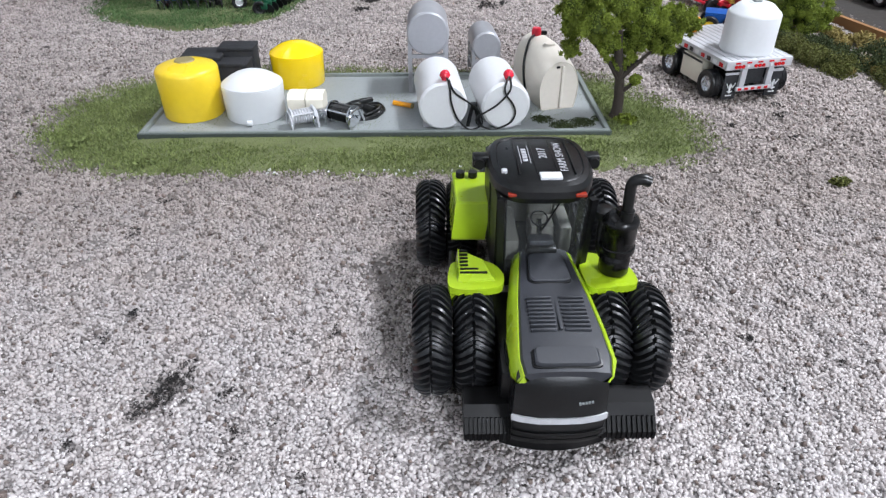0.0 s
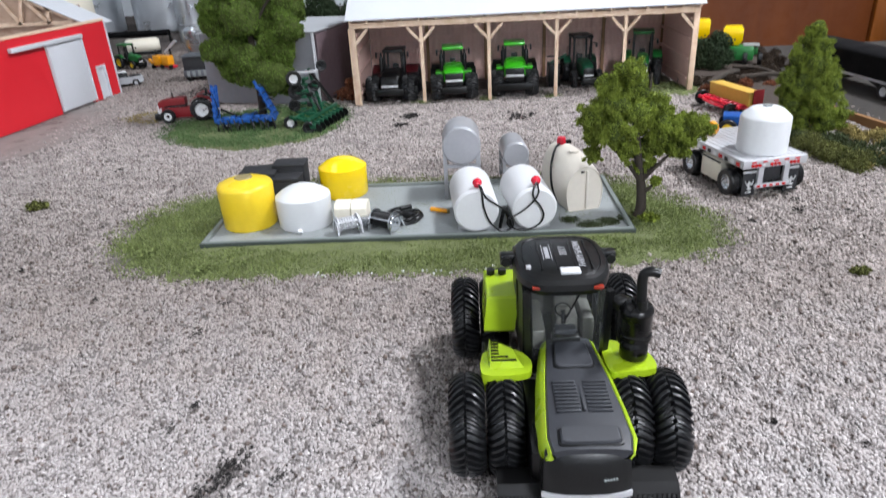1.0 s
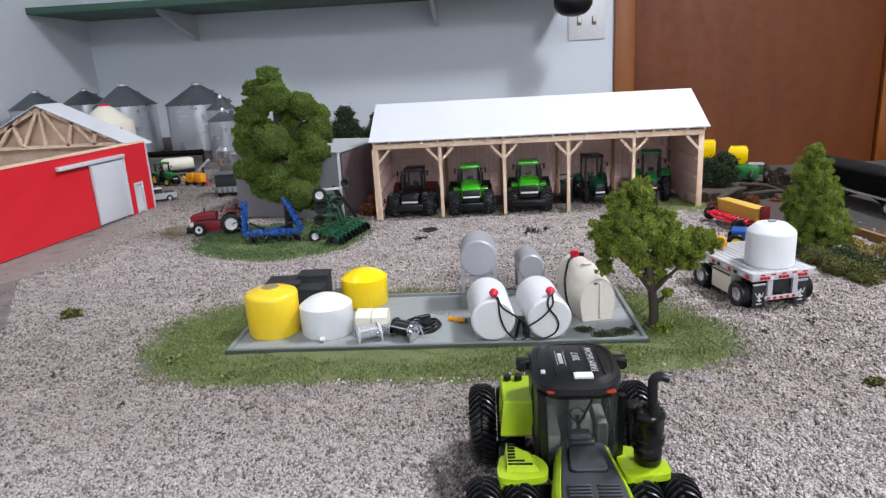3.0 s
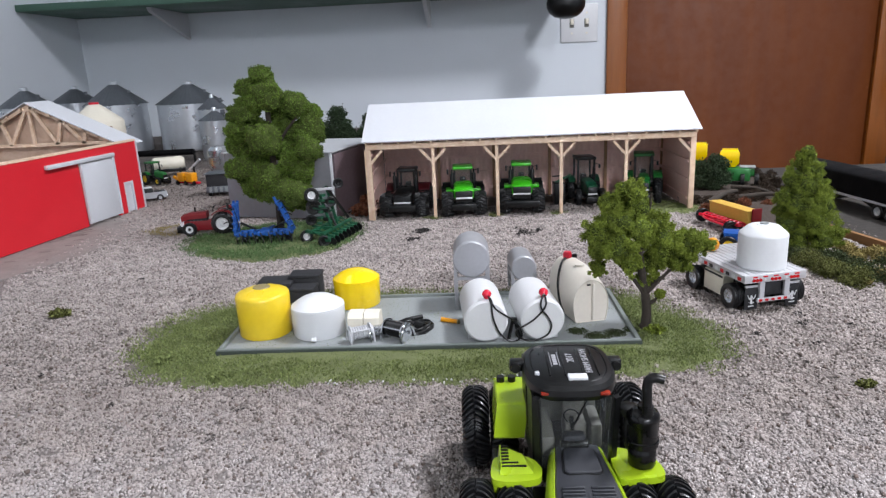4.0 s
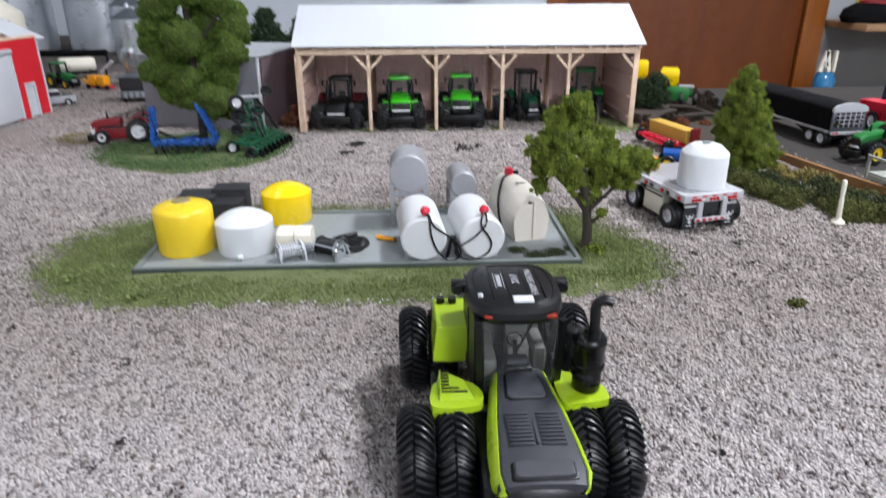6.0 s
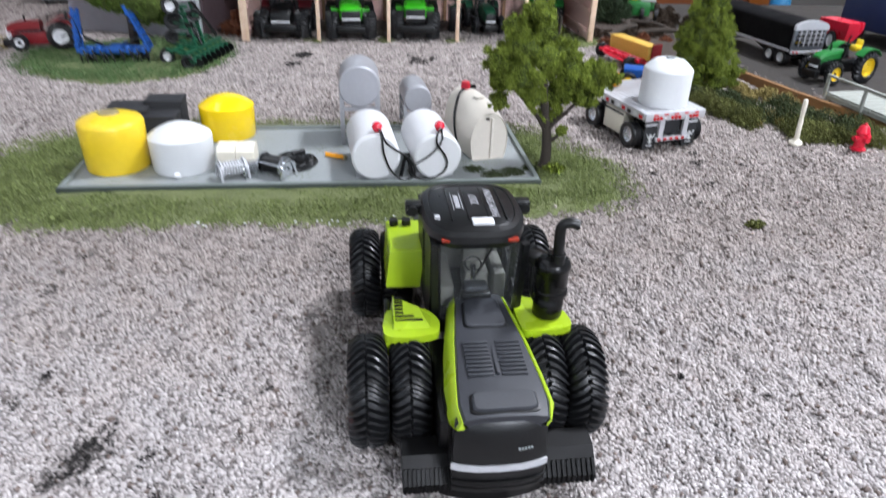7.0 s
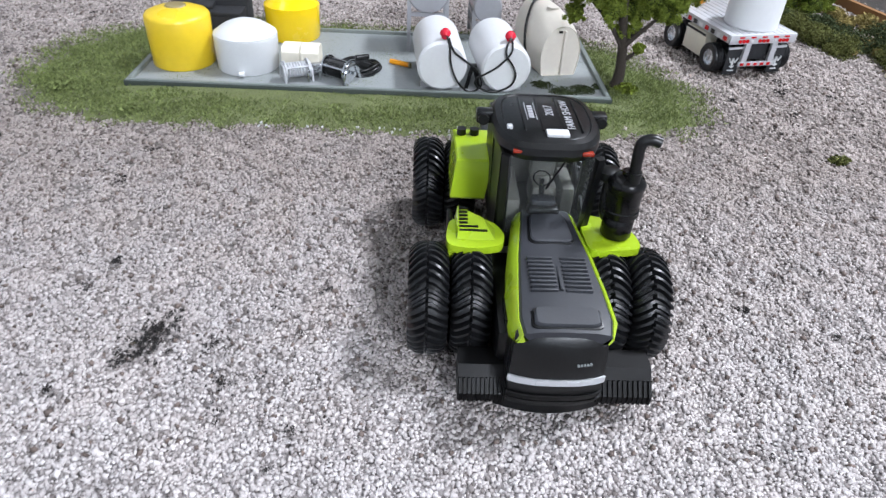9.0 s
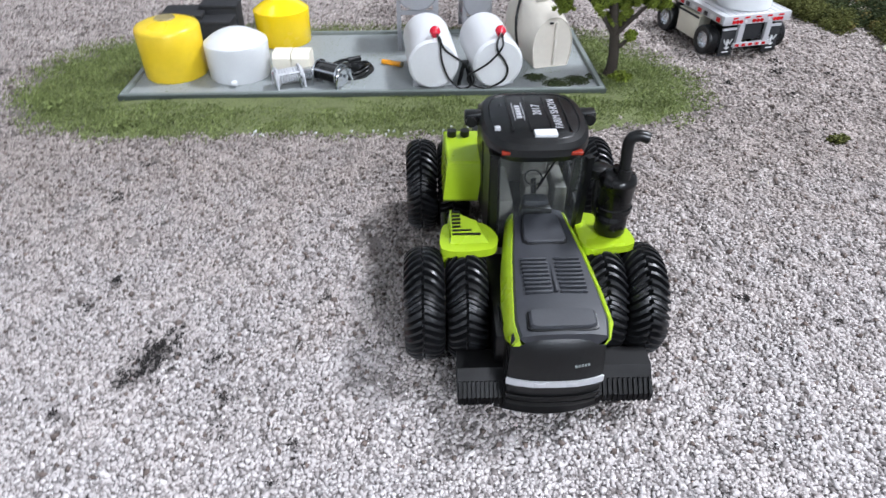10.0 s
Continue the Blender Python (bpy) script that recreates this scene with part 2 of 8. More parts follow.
M = {
    # darker bed tone: shadow gaps between the stones put into its colour
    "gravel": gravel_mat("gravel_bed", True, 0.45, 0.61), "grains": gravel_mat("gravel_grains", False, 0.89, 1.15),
    "soil": mat("soil", "87807c", 0.95, vary=0.3, grain=900, bump=0.0006, stain=60),
    "dark_earth": mat("dark_damp_earth", "3b322b", 0.95, vary=0.4, grain=500, bump=0.0010, stain=45),
    "grass_bed": mat("grass_mat", "656c45", 0.95, vary=0.4, grain=1500, bump=0.0006, stain=70),
    "grass": mat("grass_fibre", "6f7a4a", 0.85, vary=0.35, island=0.5, stain=55, spec=0.2),
    # greener, darker grass copy with the big tree's shade in its colour
    "grass_shade": mat("tree_shade_grass_fibre", "4f6840", 0.85, vary=0.35, island=0.5, stain=55, spec=0.2),
    "clod": mat("brown_clod", "6c605a", 0.95, vary=0.3, island=0.5),
    "crumb": mat("dark_crumb", "302d2c", 0.95, vary=0.3, island=0.6),
    "wall": mat("wall_paint", "d4dadf", 0.75, vary=0.03, grain=900, bump=0.0002, stain=3),
    "ceiling": mat("ceiling_paint", "e6e6e2", 0.85, vary=0.03, grain=300, stain=4),
    "carpet": mat("carpet", "75706a", 0.95, vary=0.2, grain=500, stain=5),
    "shelf_green": mat("green_shelf_paint", "3f5f50", 0.55, vary=0.08, grain=200, stain=8),
    "door": wood_mat("brown_door", "6a3300", "5d2a00", (3, 3, 0.5), 0.62, 5),
    "trim_wood": wood_mat("door_casing", "8a4d12", "7e450f", (6, 6, 0.4), 0.4, 18),
    "pine": wood_mat("pine_sticks", "ead2ba", "d8b898", (1, 1, 1), 0.65, 120),
    "plywood": wood_mat("brown_plywood", "a5815f", "8a6645", (1, 0.3, 1), 0.7, 60),
    "gable_wood": wood_mat("pale_gable_wood", "d2b8a2", "bb9d85", (1, 0.3, 1), 0.7, 60),
    "beam": wood_mat("wooden_border", "8d6034", "6c4622", (1, 0.2, 1), 0.7, 70),
    "edge_wood": wood_mat("tan_edge_wood", "94693c", "71502c", (1, 0.2, 1), 0.7, 70),
    "white_tin": mat("white_roof_sheet", "c6c9cd", 0.45, vary=0.04, grain=300, stain=20),
    "pink_tin": mat("faded_brown_liner_sheet", "ebc6bb", 0.6, vary=0.1, grain=300, stain=25),
    "red": mat("red_siding", "d2202c", 0.5, vary=0.06, grain=500, stain=20),
    "white": mat("white_plastic", "d4d5d6", 0.4, vary=0.04, grain=500, stain=40),
    "warm_white": mat("warm_white_plastic", "d8d1c4", 0.45, vary=0.05, grain=400, stain=35),
    "cream": mat("cream_plastic", "e2dccb", 0.5, vary=0.06, grain=300, stain=25),
    "white_gloss": mat("white_gloss_paint", "d5d7d8", 0.42, vary=0.03),
    "yellow": mat("yellow_plastic", "e2c228", 0.35, vary=0.06, grain=300, stain=40),
    "yellow_gloss": mat("yellow_gloss_paint", "f6d200", 0.2, vary=0.04, coat=0.5),
    "ochre": mat("ochre_lid", "8d8058", 0.6, vary=0.1),
    "orange": mat("orange_plastic", "e3960c", 0.4),
    "black": mat("black_plastic", "0a0b0c", 0.36, vary=0.15, grain=600, bump=0.00005, spec=0.4),
    "weight_black": mat("black_weight_paint", "040405", 0.5, vary=0.1, grain=600, spec=0.25),
    "black_gloss": mat("black_gloss_plastic", "050506", 0.24, vary=0.1, grain=600, spec=0.35),
    "black_matt": mat("black_matt_box", "202124", 0.75, vary=0.25, grain=250, bump=0.0004),
    "tyre": mat("tyre_rubber", "131416", 0.36, vary=0.2, grain=500, bump=0.00008, spec=0.45),
    "grey_hood": mat("grey_hood_plastic", "2c2e33", 0.5, vary=0.08, grain=900, bump=0.00003),
    "lime": mat("lime_paint", "9fbc20", 0.3, vary=0.04, coat=0.4),
    "green": mat("green_paint", "3cbd1c", 0.3, vary=0.06, coat=0.3),
    "deep_green": mat("deep_green_paint", "0e4a31", 0.45, vary=0.15),
    "jd": mat("mid_green_paint", "17692a", 0.4, vary=0.1),
    "dark_red": mat("dark_red_paint", "7d1219", 0.5, vary=0.1),
    # copy of the dark red with the shed's shade put into it
    "shaded_red": mat("shaded_red_paint", "4a0b12", 0.5, vary=0.1),
    "bright_red": mat("bright_red_plastic", "cc1c34", 0.3, vary=0.06),
    "blue": mat("blue_paint", "164f98", 0.4, vary=0.1),
    "navy": mat("navy_paint", "1b2a55", 0.5, vary=0.1),
    "silver": mat("silver_paint", "bebfc2", 0.42, metal=0.25, vary=0.06),
    "dull_silver": mat("dull_silver_paint", "a6a7ab", 0.42, metal=0.35, vary=0.08, stain=40),
    "grey": mat("grey_plastic", "868c8c", 0.5, vary=0.1, grain=300, stain=30),
    "pad": mat("grey_styrene", "8b9090", 0.55, vary=0.12, grain=500, stain=22),
    "pad_top": mat("dull_grey_rim", "757c79", 0.55, vary=0.15, grain=500, stain=30),
    "pad_rim": mat("grey_green_rim", "3c443f", 0.55, vary=0.15, grain=500, stain=30),
    "steel": mat("galvanised_steel", "cdd1d5", 0.33, metal=0.9, vary=0.04, grain=120, stain=25),
    "steel_dark": mat("dull_steel_roof", "6c7176", 0.45, metal=0.7, vary=0.12, grain=120, stain=25),
    "chrome": mat("chrome", "d5d7da", 0.12, metal=1.0, vary=0.05),
    "stone_wall": mat("grey_sheet_wall", "82858a", 0.65, vary=0.1, grain=200, stain=12),
    "bark": mat("bark", "352e27", 0.9, vary=0.3, grain=500, bump=0.0006),
    "leaf": mat("leaf_foam", "6f7d2f", 0.9, vary=0.5, island=0.32, grain=300, stain=85, spec=0.2),
    "leaf_ball": mat("leaf_foam_ball", "586e2b", 0.9, vary=0.55, island=0.25, grain=500, stain=35, spec=0.2),
    # core darkened so that the gaps between tufts carry their shade
    "leaf_core": mat("leaf_foam_core_shaded", "3f4a23", 0.95, vary=0.4, grain=700, stain=120, bump=0.0006, spec=0.1),
    "leaf_dark": mat("leaf_dark", "2f3d29", 0.9, vary=0.3, island=0.8, grain=300, stain=30, spec=0.2),
    "moss": mat("moss", "5c5f36", 0.95, vary=0.5, island=0.5, grain=400, stain=75, spec=0.1),
    "moss_dark": mat("dark_lichen", "3d452e", 0.95, vary=0.5, island=0.5, grain=400, stain=75, spec=0.1),
    "litter": mat("forest_litter", "3c332b", 0.95, vary=0.5, island=0.35, grain=400, stain=60, spec=0.1),
    "dry_moss": mat("dry_moss", "877a4c", 0.95, vary=0.45, island=0.5, grain=400, stain=75, spec=0.1),
    "rock": mat("rock", "8b8378", 0.9, vary=0.3, grain=300, bump=0.001),
    "road": mat("road_grey", "2e2a26", 0.9, vary=0.55, grain=260, stain=38, bump=0.0004),
    "wall_shade": mat("wall_shade_panel", "6f6e6b", 0.7, vary=0.15, grain=200, stain=12),
    "ink": mat("white_print", "a9a9ad", 0.5, vary=0.02),
    "lamp_red": mat("red_lens", "c0141c", 0.2, vary=0.05),
    "amber": mat("amber_lens", "8c2a18", 0.25, vary=0.05),
    "beige": mat("grey_beige_seat", "77766f", 0.6, vary=0.1),
    "tarp": mat("black_tarp", "08080a", 0.85, spec=0.15, vary=0.2, grain=200, bump=0.0004),
    "brown": mat("rust_brown", "6a3b23", 0.9, vary=0.3, island=0.6),
    "tan": mat("dull_yellow_plastic", "d3aa4a", 0.55, vary=0.1),
    "plum_sheet": mat("dark_weathered_sheet", "5b4c50", 0.7, vary=0.25, grain=200, stain=18),
    "pale_sheet": mat("pale_grey_sheet", "a4a7aa", 0.6, vary=0.06, grain=200, stain=15),
    "bridge_wood": mat("weathered_grey_wood", "94978f", 0.75, vary=0.15, grain=400, stain=40),
    "sky_blue": mat("blue_glass_jar", "2f74a0", 0.25, vary=0.1),
    "cab_glass": glass_mat("cab_glass", (0.16, 0.17, 0.17), 0.05, 0.93),
}


# ---- mesh helpers ----
def finish(name, bm, material, angle=38):
    me = bpy.data.meshes.new(name)
    bmesh.ops.recalc_face_normals(bm, faces=bm.faces)
    bm.to_mesh(me)
    bm.free()
    me.polygons.foreach_set("use_smooth", [True] * len(me.polygons))
    me.set_sharp_from_angle(angle=radians(angle))
    me.materials.append(M[material])
    return me


def from_arrays(name, verts, faces, material, smooth=False):
    me = bpy.data.meshes.new(name)
    n, k = faces.shape
    me.vertices.add(len(verts))
    me.vertices.foreach_set("co", np.asarray(verts, np.float32).ravel())
    me.loops.add(n * k)
    me.loops.foreach_set("vertex_index", faces.astype(np.int32).ravel())
    me.polygons.add(n)
    me.polygons.foreach_set("loop_start", np.arange(0, n * k, k, dtype=np.int32))
    me.update(calc_edges=True)
    me.validate()
    if smooth:
        me.polygons.foreach_set("use_smooth", [True] * n)
    me.materials.append(M[material])
    return me


def thing(name, m, label, category, group="", kind=""):
    ob = new(name)
    ob.empty_display_size = 0.01
    ob.matrix_world = m
    return tagged(ob, label, category, group, kind)


def part(name, bm, material, parent, label="", angle=38):
    ob = new(name, bm if isinstance(bm, bpy.types.Mesh) else finish(name, bm, material, angle))
    ob.parent = parent
    if label:
        ob["label"] = label
    return ob


def solo(name, bm, material, label, category, kind="", m=None, group=""):
    ob = new(name, bm if isinstance(bm, bpy.types.Mesh) else finish(name, bm, material))
    if m is not None:
        ob.matrix_world = m
    return tagged(ob, label, category, group, kind)


def box(bm, lo, hi, bevel=0.0, m=None, seg=2):
    lo, hi = Vector(lo), Vector(hi)
    g = bmesh.ops.create_cube(bm, size=1, matrix=(m or Matrix()) @ Matrix.Translation((lo + hi) / 2) @ Matrix.Diagonal((*(hi - lo), 1)))
    if bevel:
        edges = list({e for v in g["verts"] for e in v.link_edges})
        bmesh.ops.bevel(bm, geom=edges, offset=bevel, segments=seg, profile=0.5, affect="EDGES")
    return bm


def rod(bm, a, b, r0, r1=None, seg=16, caps=True):
    a, b = Vector(a), Vector(b)
    d = b - a
    m = Matrix.Translation((a + b) / 2) @ d.to_track_quat("Z", "Y").to_matrix().to_4x4()
    bmesh.ops.create_cone(bm, cap_ends=caps, segments=seg, radius1=r0, radius2=r0 if r1 is None else r1, depth=d.length, matrix=m)
    return bm


def bar(bm, a, b, w, h):
    """A square stick from a to b."""
    a, b = Vector(a), Vector(b)
    d = b - a
    q = d.to_track_quat("Z", "Y").to_matrix().to_4x4()
    return box(bm, (-w / 2, -h / 2, -d.length / 2), (w / 2, h / 2, d.length / 2), 0, Matrix.Translation((a + b) / 2) @ q)


def lathe(bm, prof, m=None, seg=40):
    """Turn (radius, height) pairs about z."""
    m = m or Matrix()
    rings = []
    for r, z in prof:
        if r < 1e-7:
            rings.append([bm.verts.new(m @ Vector((0, 0, z)))])
        else:
            rings.append([bm.verts.new(m @ Vector((r * math.cos(2 * math.pi * i / seg), r * math.sin(2 * math.pi * i / seg), z))) for i in range(seg)])
    for a, b in zip(rings, rings[1:]):
        for i in range(seg):
            j = (i + 1) % seg
            if len(a) == 1:
                bm.faces.new((a[0], b[i], b[j]))
            elif len(b) == 1:
                bm.faces.new((a[i], a[j], b[0]))
            else:
                bm.faces.new((a[i], a[j], b[j], b[i]))
    return bm


def spline(pts, n=8):
    p = [Vector(q) for q in pts]
    p = [2 * p[0] - p[1], *p, 2 * p[-1] - p[-2]]
    out = []
    for i in range(1, len(p) - 2):
        for k in range(n):
            t = k / n
            out.append(0.5 * (2 * p[i] + (p[i + 1] - p[i - 1]) * t + (2 * p[i - 1] - 5 * p[i] + 4 * p[i + 1] - p[i + 2]) * t * t + (3 * p[i] - p[i - 1] - 3 * p[i + 1] + p[i + 2]) * t ** 3))
    return out + [p[-2]]


def tube(bm, pts, r, seg=8, taper=None):
    rings = []
    for i, q in enumerate(pts):
        d = (pts[min(i + 1, len(pts) - 1)] - pts[max(i - 1, 0)]).normalized()
        side = d.cross(Vector((0.31, 0.17, 0.93))).normalized()
        up = d.cross(side)
        rr = r if taper is None else r + (taper - r) * i / (len(pts) - 1)
        rings.append([bm.verts.new(q + rr * (math.cos(2 * math.pi * k / seg) * side + math.sin(2 * math.pi * k / seg) * up)) for k in range(seg)])
    for a, b in zip(rings, rings[1:]):
        for k in range(seg):
            bm.faces.new((a[k], a[(k + 1) % seg], b[(k + 1) % seg], b[k]))
    bm.faces.new(rings[0][::-1])
    bm.faces.new(rings[-1])
    return bm


def prism(bm, poly, depth, m=None):
    """Extrude an outline in x, y from z = 0 to depth."""
    m = m or Matrix()
    lo = [bm.verts.new(m @ Vector((x, y, 0))) for x, y in poly]
    hi = [bm.verts.new(m @ Vector((x, y, depth))) for x, y in poly]
    bm.faces.new(lo[::-1])
    bm.faces.new(hi)
    for i in range(len(poly)):
        j = (i + 1) % len(poly)
        bm.faces.new((lo[i], lo[j], hi[j], hi[i]))
    return bm


def loft(bm, rings, close=True):
    made = [[bm.verts.new(v) for v in ring] for ring in rings]
    n = len(made[0])
    for a, b in zip(made, made[1:]):
        for k in range(n if close else n - 1):
            bm.faces.new((a[k], a[(k + 1) % n], b[(k + 1) % n], b[k]))
    if close:
        bm.faces.new(made[0][::-1])
        bm.faces.new(made[-1])
    return bm


def B():
    return bmesh.new()


def rounded(w, h, r, n=5):
    """A rounded rectangle's outline about the origin."""
    out = []
    for cx, cy, a0 in ((w / 2 - r, h / 2 - r, 0), (r - w / 2, h / 2 - r, 90), (r - w / 2, r - h / 2, 180), (w / 2 - r, r - h / 2, 270)):
        out += [(cx + r * math.cos(radians(a0 + 90 * i / n)), cy + r * math.sin(radians(a0 + 90 * i / n))) for i in range(n + 1)]
    return out


def flakes(rng, c, size):
    """One small folded flake of foam at each place."""
    count = len(c)
    s = size * (0.6 + 0.8 * rng.random(count))
    u = rng.normal(size=(count, 3))
    u /= np.linalg.norm(u, axis=1)[:, None]
    w = np.cross(u, rng.normal(size=(count, 3)))
    w /= np.linalg.norm(w, axis=1)[:, None]
    n = np.cross(u, w)
    u, w, n = u * s[:, None], w * s[:, None], n * s[:, None]
    v = np.stack([c - u, c + w * 0.8 + n * 0.35, c + u, c - w * 0.8 + n * 0.35], 1).reshape(-1, 3)
    base = np.arange(count)[:, None] * 4
    return v, np.concatenate([base + [0, 1, 2], base + [0, 2, 3]])


def leaf_cloud(rng, centres, radii, count, size, shell=0.55, squash=0.85, wispy=0.11, tufts=0, tuft=0.3):
    """Small folded leaf clumps, spread through and mostly near the outside of several rough balls."""
    centres, radii = np.array(centres, float), np.array(radii, float)
    which = rng.choice(len(centres), count, p=radii ** 2 / (radii ** 2).sum())
    d = rng.normal(size=(count, 3))
    d /= np.linalg.norm(d, axis=1)[:, None]
    wisp = np.where(rng.random(count) < 0.14, rng.exponential(wispy, count), 0)
    bumps = 1 + wisp + 0.13 * np.sin(d[:, 0] * 7 + which) * np.cos(d[:, 2] * 6 + which * 2) + 0.08 * np.sin(d[:, 1] * 13 + which * 3)
    rad = radii[which] * (shell + (1 - shell) * rng.random(count) ** 0.6) * bumps
    c = centres[which] + d * rad[:, None] * np.array([1, 1, squash])
    if tufts:
        # gather the leaves into ragged tufts with gaps between them
        heads = rng.normal(size=(len(centres) * tufts, 3))
        heads /= np.linalg.norm(heads, axis=1)[:, None]
        far = rng.uniform(0.62, 1.26, len(heads))
        pick = which * tufts + rng.integers(tufts, size=count)
        fuzz = rng.normal(size=(count, 3)) * (tuft * radii[which] * 0.6)[:, None]
        c = centres[which] + heads[pick] * (far[pick] * radii[which])[:, None] * np.array([1, 1, squash]) + fuzz
        inner = rng.random(count) < 0.25
        c[inner] = (centres[which] + d * (radii[which] * rng.uniform(0.3, 0.75, count))[:, None])[inner]
    return flakes(rng, c, size)


# ---- the room ----
WALL_Y, WALL_X = 2.22, -1.34
b = B()
box(b, (WALL_X - 0.1, WALL_Y, -0.9), (0.414, WALL_Y + 0.1, 1.5))
box(b, (0.414, WALL_Y, 1.14), (1.195, WALL_Y + 0.1, 1.5))
box(b, (1.195, WALL_Y, -0.9), (2.9, WALL_Y + 0.1, 1.5))
solo("wall_north", b, "wall", "pale grey painted wall behind the display", "wall", "structure")
solo("wall_west", box(B(), (WALL_X - 0.1, -2.6, -0.9), (WALL_X, WALL_Y, 1.5)), "wall", "pale grey painted wall meeting the back wall", "wall", "structure")
solo("wall_east", box(B(), (2.8, -2.6, -0.9), (2.9, WALL_Y, 1.5)), "wall", "plain painted wall closing the room", "wall", "structure")
solo("wall_south", box(B(), (WALL_X, -2.7, -0.9), (2.8, -2.6, 1.5)), "wall", "plain painted wall closing the room", "wall", "structure")
solo("floor", box(B(), (WALL_X, -2.6, -1.0), (2.8, WALL_Y, -0.9)), "carpet", "plain dull floor under the table", "floor", "structure")
solo("ceiling", box(B(), (WALL_X, -2.6, 1.5), (2.8, WALL_Y, 1.6)), "ceiling", "plain white ceiling", "ceiling", "structure")

# brown door in its casing
door = thing("door_1", Matrix.Translation((0.357, WALL_Y, -0.9)), "brown stained wooden door, closed, in a matching casing", "door", kind="structure")
part("panel", box(B(), (0.06, 0.012, 0.005), (0.836, 0.052, 2.035), 0.002), "door", door)
for name, lo, hi in (("casing", (0, -0.016, 0), (0.063, 0.0, 2.1)), ("casing", (0.832, -0.016, 0), (0.903, 0.0, 2.1)), ("casing", (0.063, -0.016, 2.036), (0.832, 0.0, 2.1))):
    part(name, box(B(), lo, hi, 0.004), "trim_wood", door, "lighter brown door casing")
part("stop", box(B(), (0.0572, 0.001, 0), (0.0598, 0.09, 2.04)), "trim_wood", door)
part("stop", box(B(), (0.8362, 0.001, 0), (0.8378, 0.09, 2.04)), "trim_wood", door)

# switch plate
plate = thing("switch_plate", Matrix.Translation((0.2715, WALL_Y, 0.293)), "ivory double light switch plate screwed to the wall", "light switch")
part("plate", box(B(), (-0.058, -0.006, -0.057), (0.058, 0, 0.057), 0.003), "white", plate)
for x in (-0.023, 0.023):
    part("toggle", box(B(), (x - 0.005, -0.014, -0.004), (x + 0.005, -0.005, 0.012), 0.001), "cream", plate)
    part("slot", box(B(), (x - 0.007, -0.0068, -0.013), (x + 0.007, -0.0055, 0.013)), "beige", plate)
    for z in (-0.03, 0.03):
        part("screw", rod(B(), (x, -0.005, z), (x, -0.0075, z), 0.0032, seg=10), "cream", plate)

# green shelf on brackets along both walls
shelf = thing("wall_shelf", Matrix.Translation((0, 0, 0)), "dark green painted wooden wall shelf on steel brackets", "shelf")
part("board", box(B(), (WALL_X, WALL_Y - 0.30, 0.382), (0.215, WALL_Y, 0.401), 0.002), "shelf_green", shelf)
for x in (-0.985, -0.205):
    b = B()
    prism(b, [(0, 0), (-0.26, 0), (-0.25, -0.012), (-0.012, -0.075), (0, -0.078)], 0.012, Matrix.Translation((x, WALL_Y, 0.381)) @ Matrix(((0, 0, 1, 0), (1, 0, 0, 0), (0, 1, 0, 0), (0, 0, 0, 1))))
    part("bracket", b, "silver", shelf, "grey metal shelf bracket")

# round black thing hanging from the shelf's end
hang = thing("hanging_lamp_shade", Matrix.Translation((0.1960, 1.970, 0.293)), "round black plastic shade hanging under the shelf's end", "lamp shade")
part("shade", lathe(B(), [(0, 0), (0.016, 0.0012), (0.032, 0.006), (0.045, 0.0165), (0.0525, 0.030), (0.0535, 0.044), (0.049, 0.058), (0.034, 0.070), (0.014, 0.076), (0.0, 0.076)]), "black", hang)
part("cord", rod(B(), (0, 0, 0.075), (0, 0, 0.0892), 0.012, seg=16), "black", hang)

# ---- table and ground ----
EDGE_X, BACK_R = 0.86, 1.06
b = B()
outline = [(WALL_X, -0.35), (EDGE_X, -0.35), (EDGE_X, BACK_R + 0.02), (0.235, BACK_R + 0.02), (0.235, WALL_Y - 0.004), (WALL_X, WALL_Y - 0.004)]
prism(b, outline, 0.04, Matrix.Translation((0, 0, -0.0445)))
table = thing("display_table", Matrix(), "plywood table that carries the whole model farm", "table")
part("top", b, "plywood", table)
for x, y in ((-1.25, -0.28), (0.8, -0.28), (0.8, 0.98), (0.17, 2.1), (-1.25, 2.1)):
    part("leg", box(B(), (x - 0.04, y - 0.04, -0.9), (x + 0.04, y + 0.04, -0.045), 0.003), "pine", table)


def height(x, y):
    return 0.0012 * noise.noise(Vector((x * 9, y * 9, 0.3))) + 0.0007 * noise.noise(Vector((x * 38, y * 38, 4.1))) + 0.0021 * noise.noise(Vector((x * 125, y * 125, 7.7))) + 0.0006 * noise.noise(Vector((x * 320, y * 320, 2.2)))


def sheet(x0, x1, y0, y1, step):
    # finer where the stones can be told apart
    xs = [x for x in np.arange(x0, x1, step * 3) if not -0.5 < x < 0.235] + [x for x in np.arange(-0.5, min(x1, 0.2345), step) if x > x0] + [x1]
    ys = [y for y in np.arange(y0, y1, step * 3) if not 0.1 < y < 0.72] + [y for y in np.arange(0.1, 0.72, step) if y < y1] + [y1]
    xs, ys = np.unique(np.round(xs, 5)), np.unique(np.round(ys, 5))
    nx, ny = len(xs), len(ys)
    v = [(x, y, height(x, y) - 0.0016) for y in ys for x in xs]
    i = np.arange(nx * ny).reshape(ny, nx)
    f = np.stack([i[:-1, :-1], i[:-1, 1:], i[1:, 1:], i[1:, :-1]], -1).reshape(-1, 4)
    return np.array(v), f


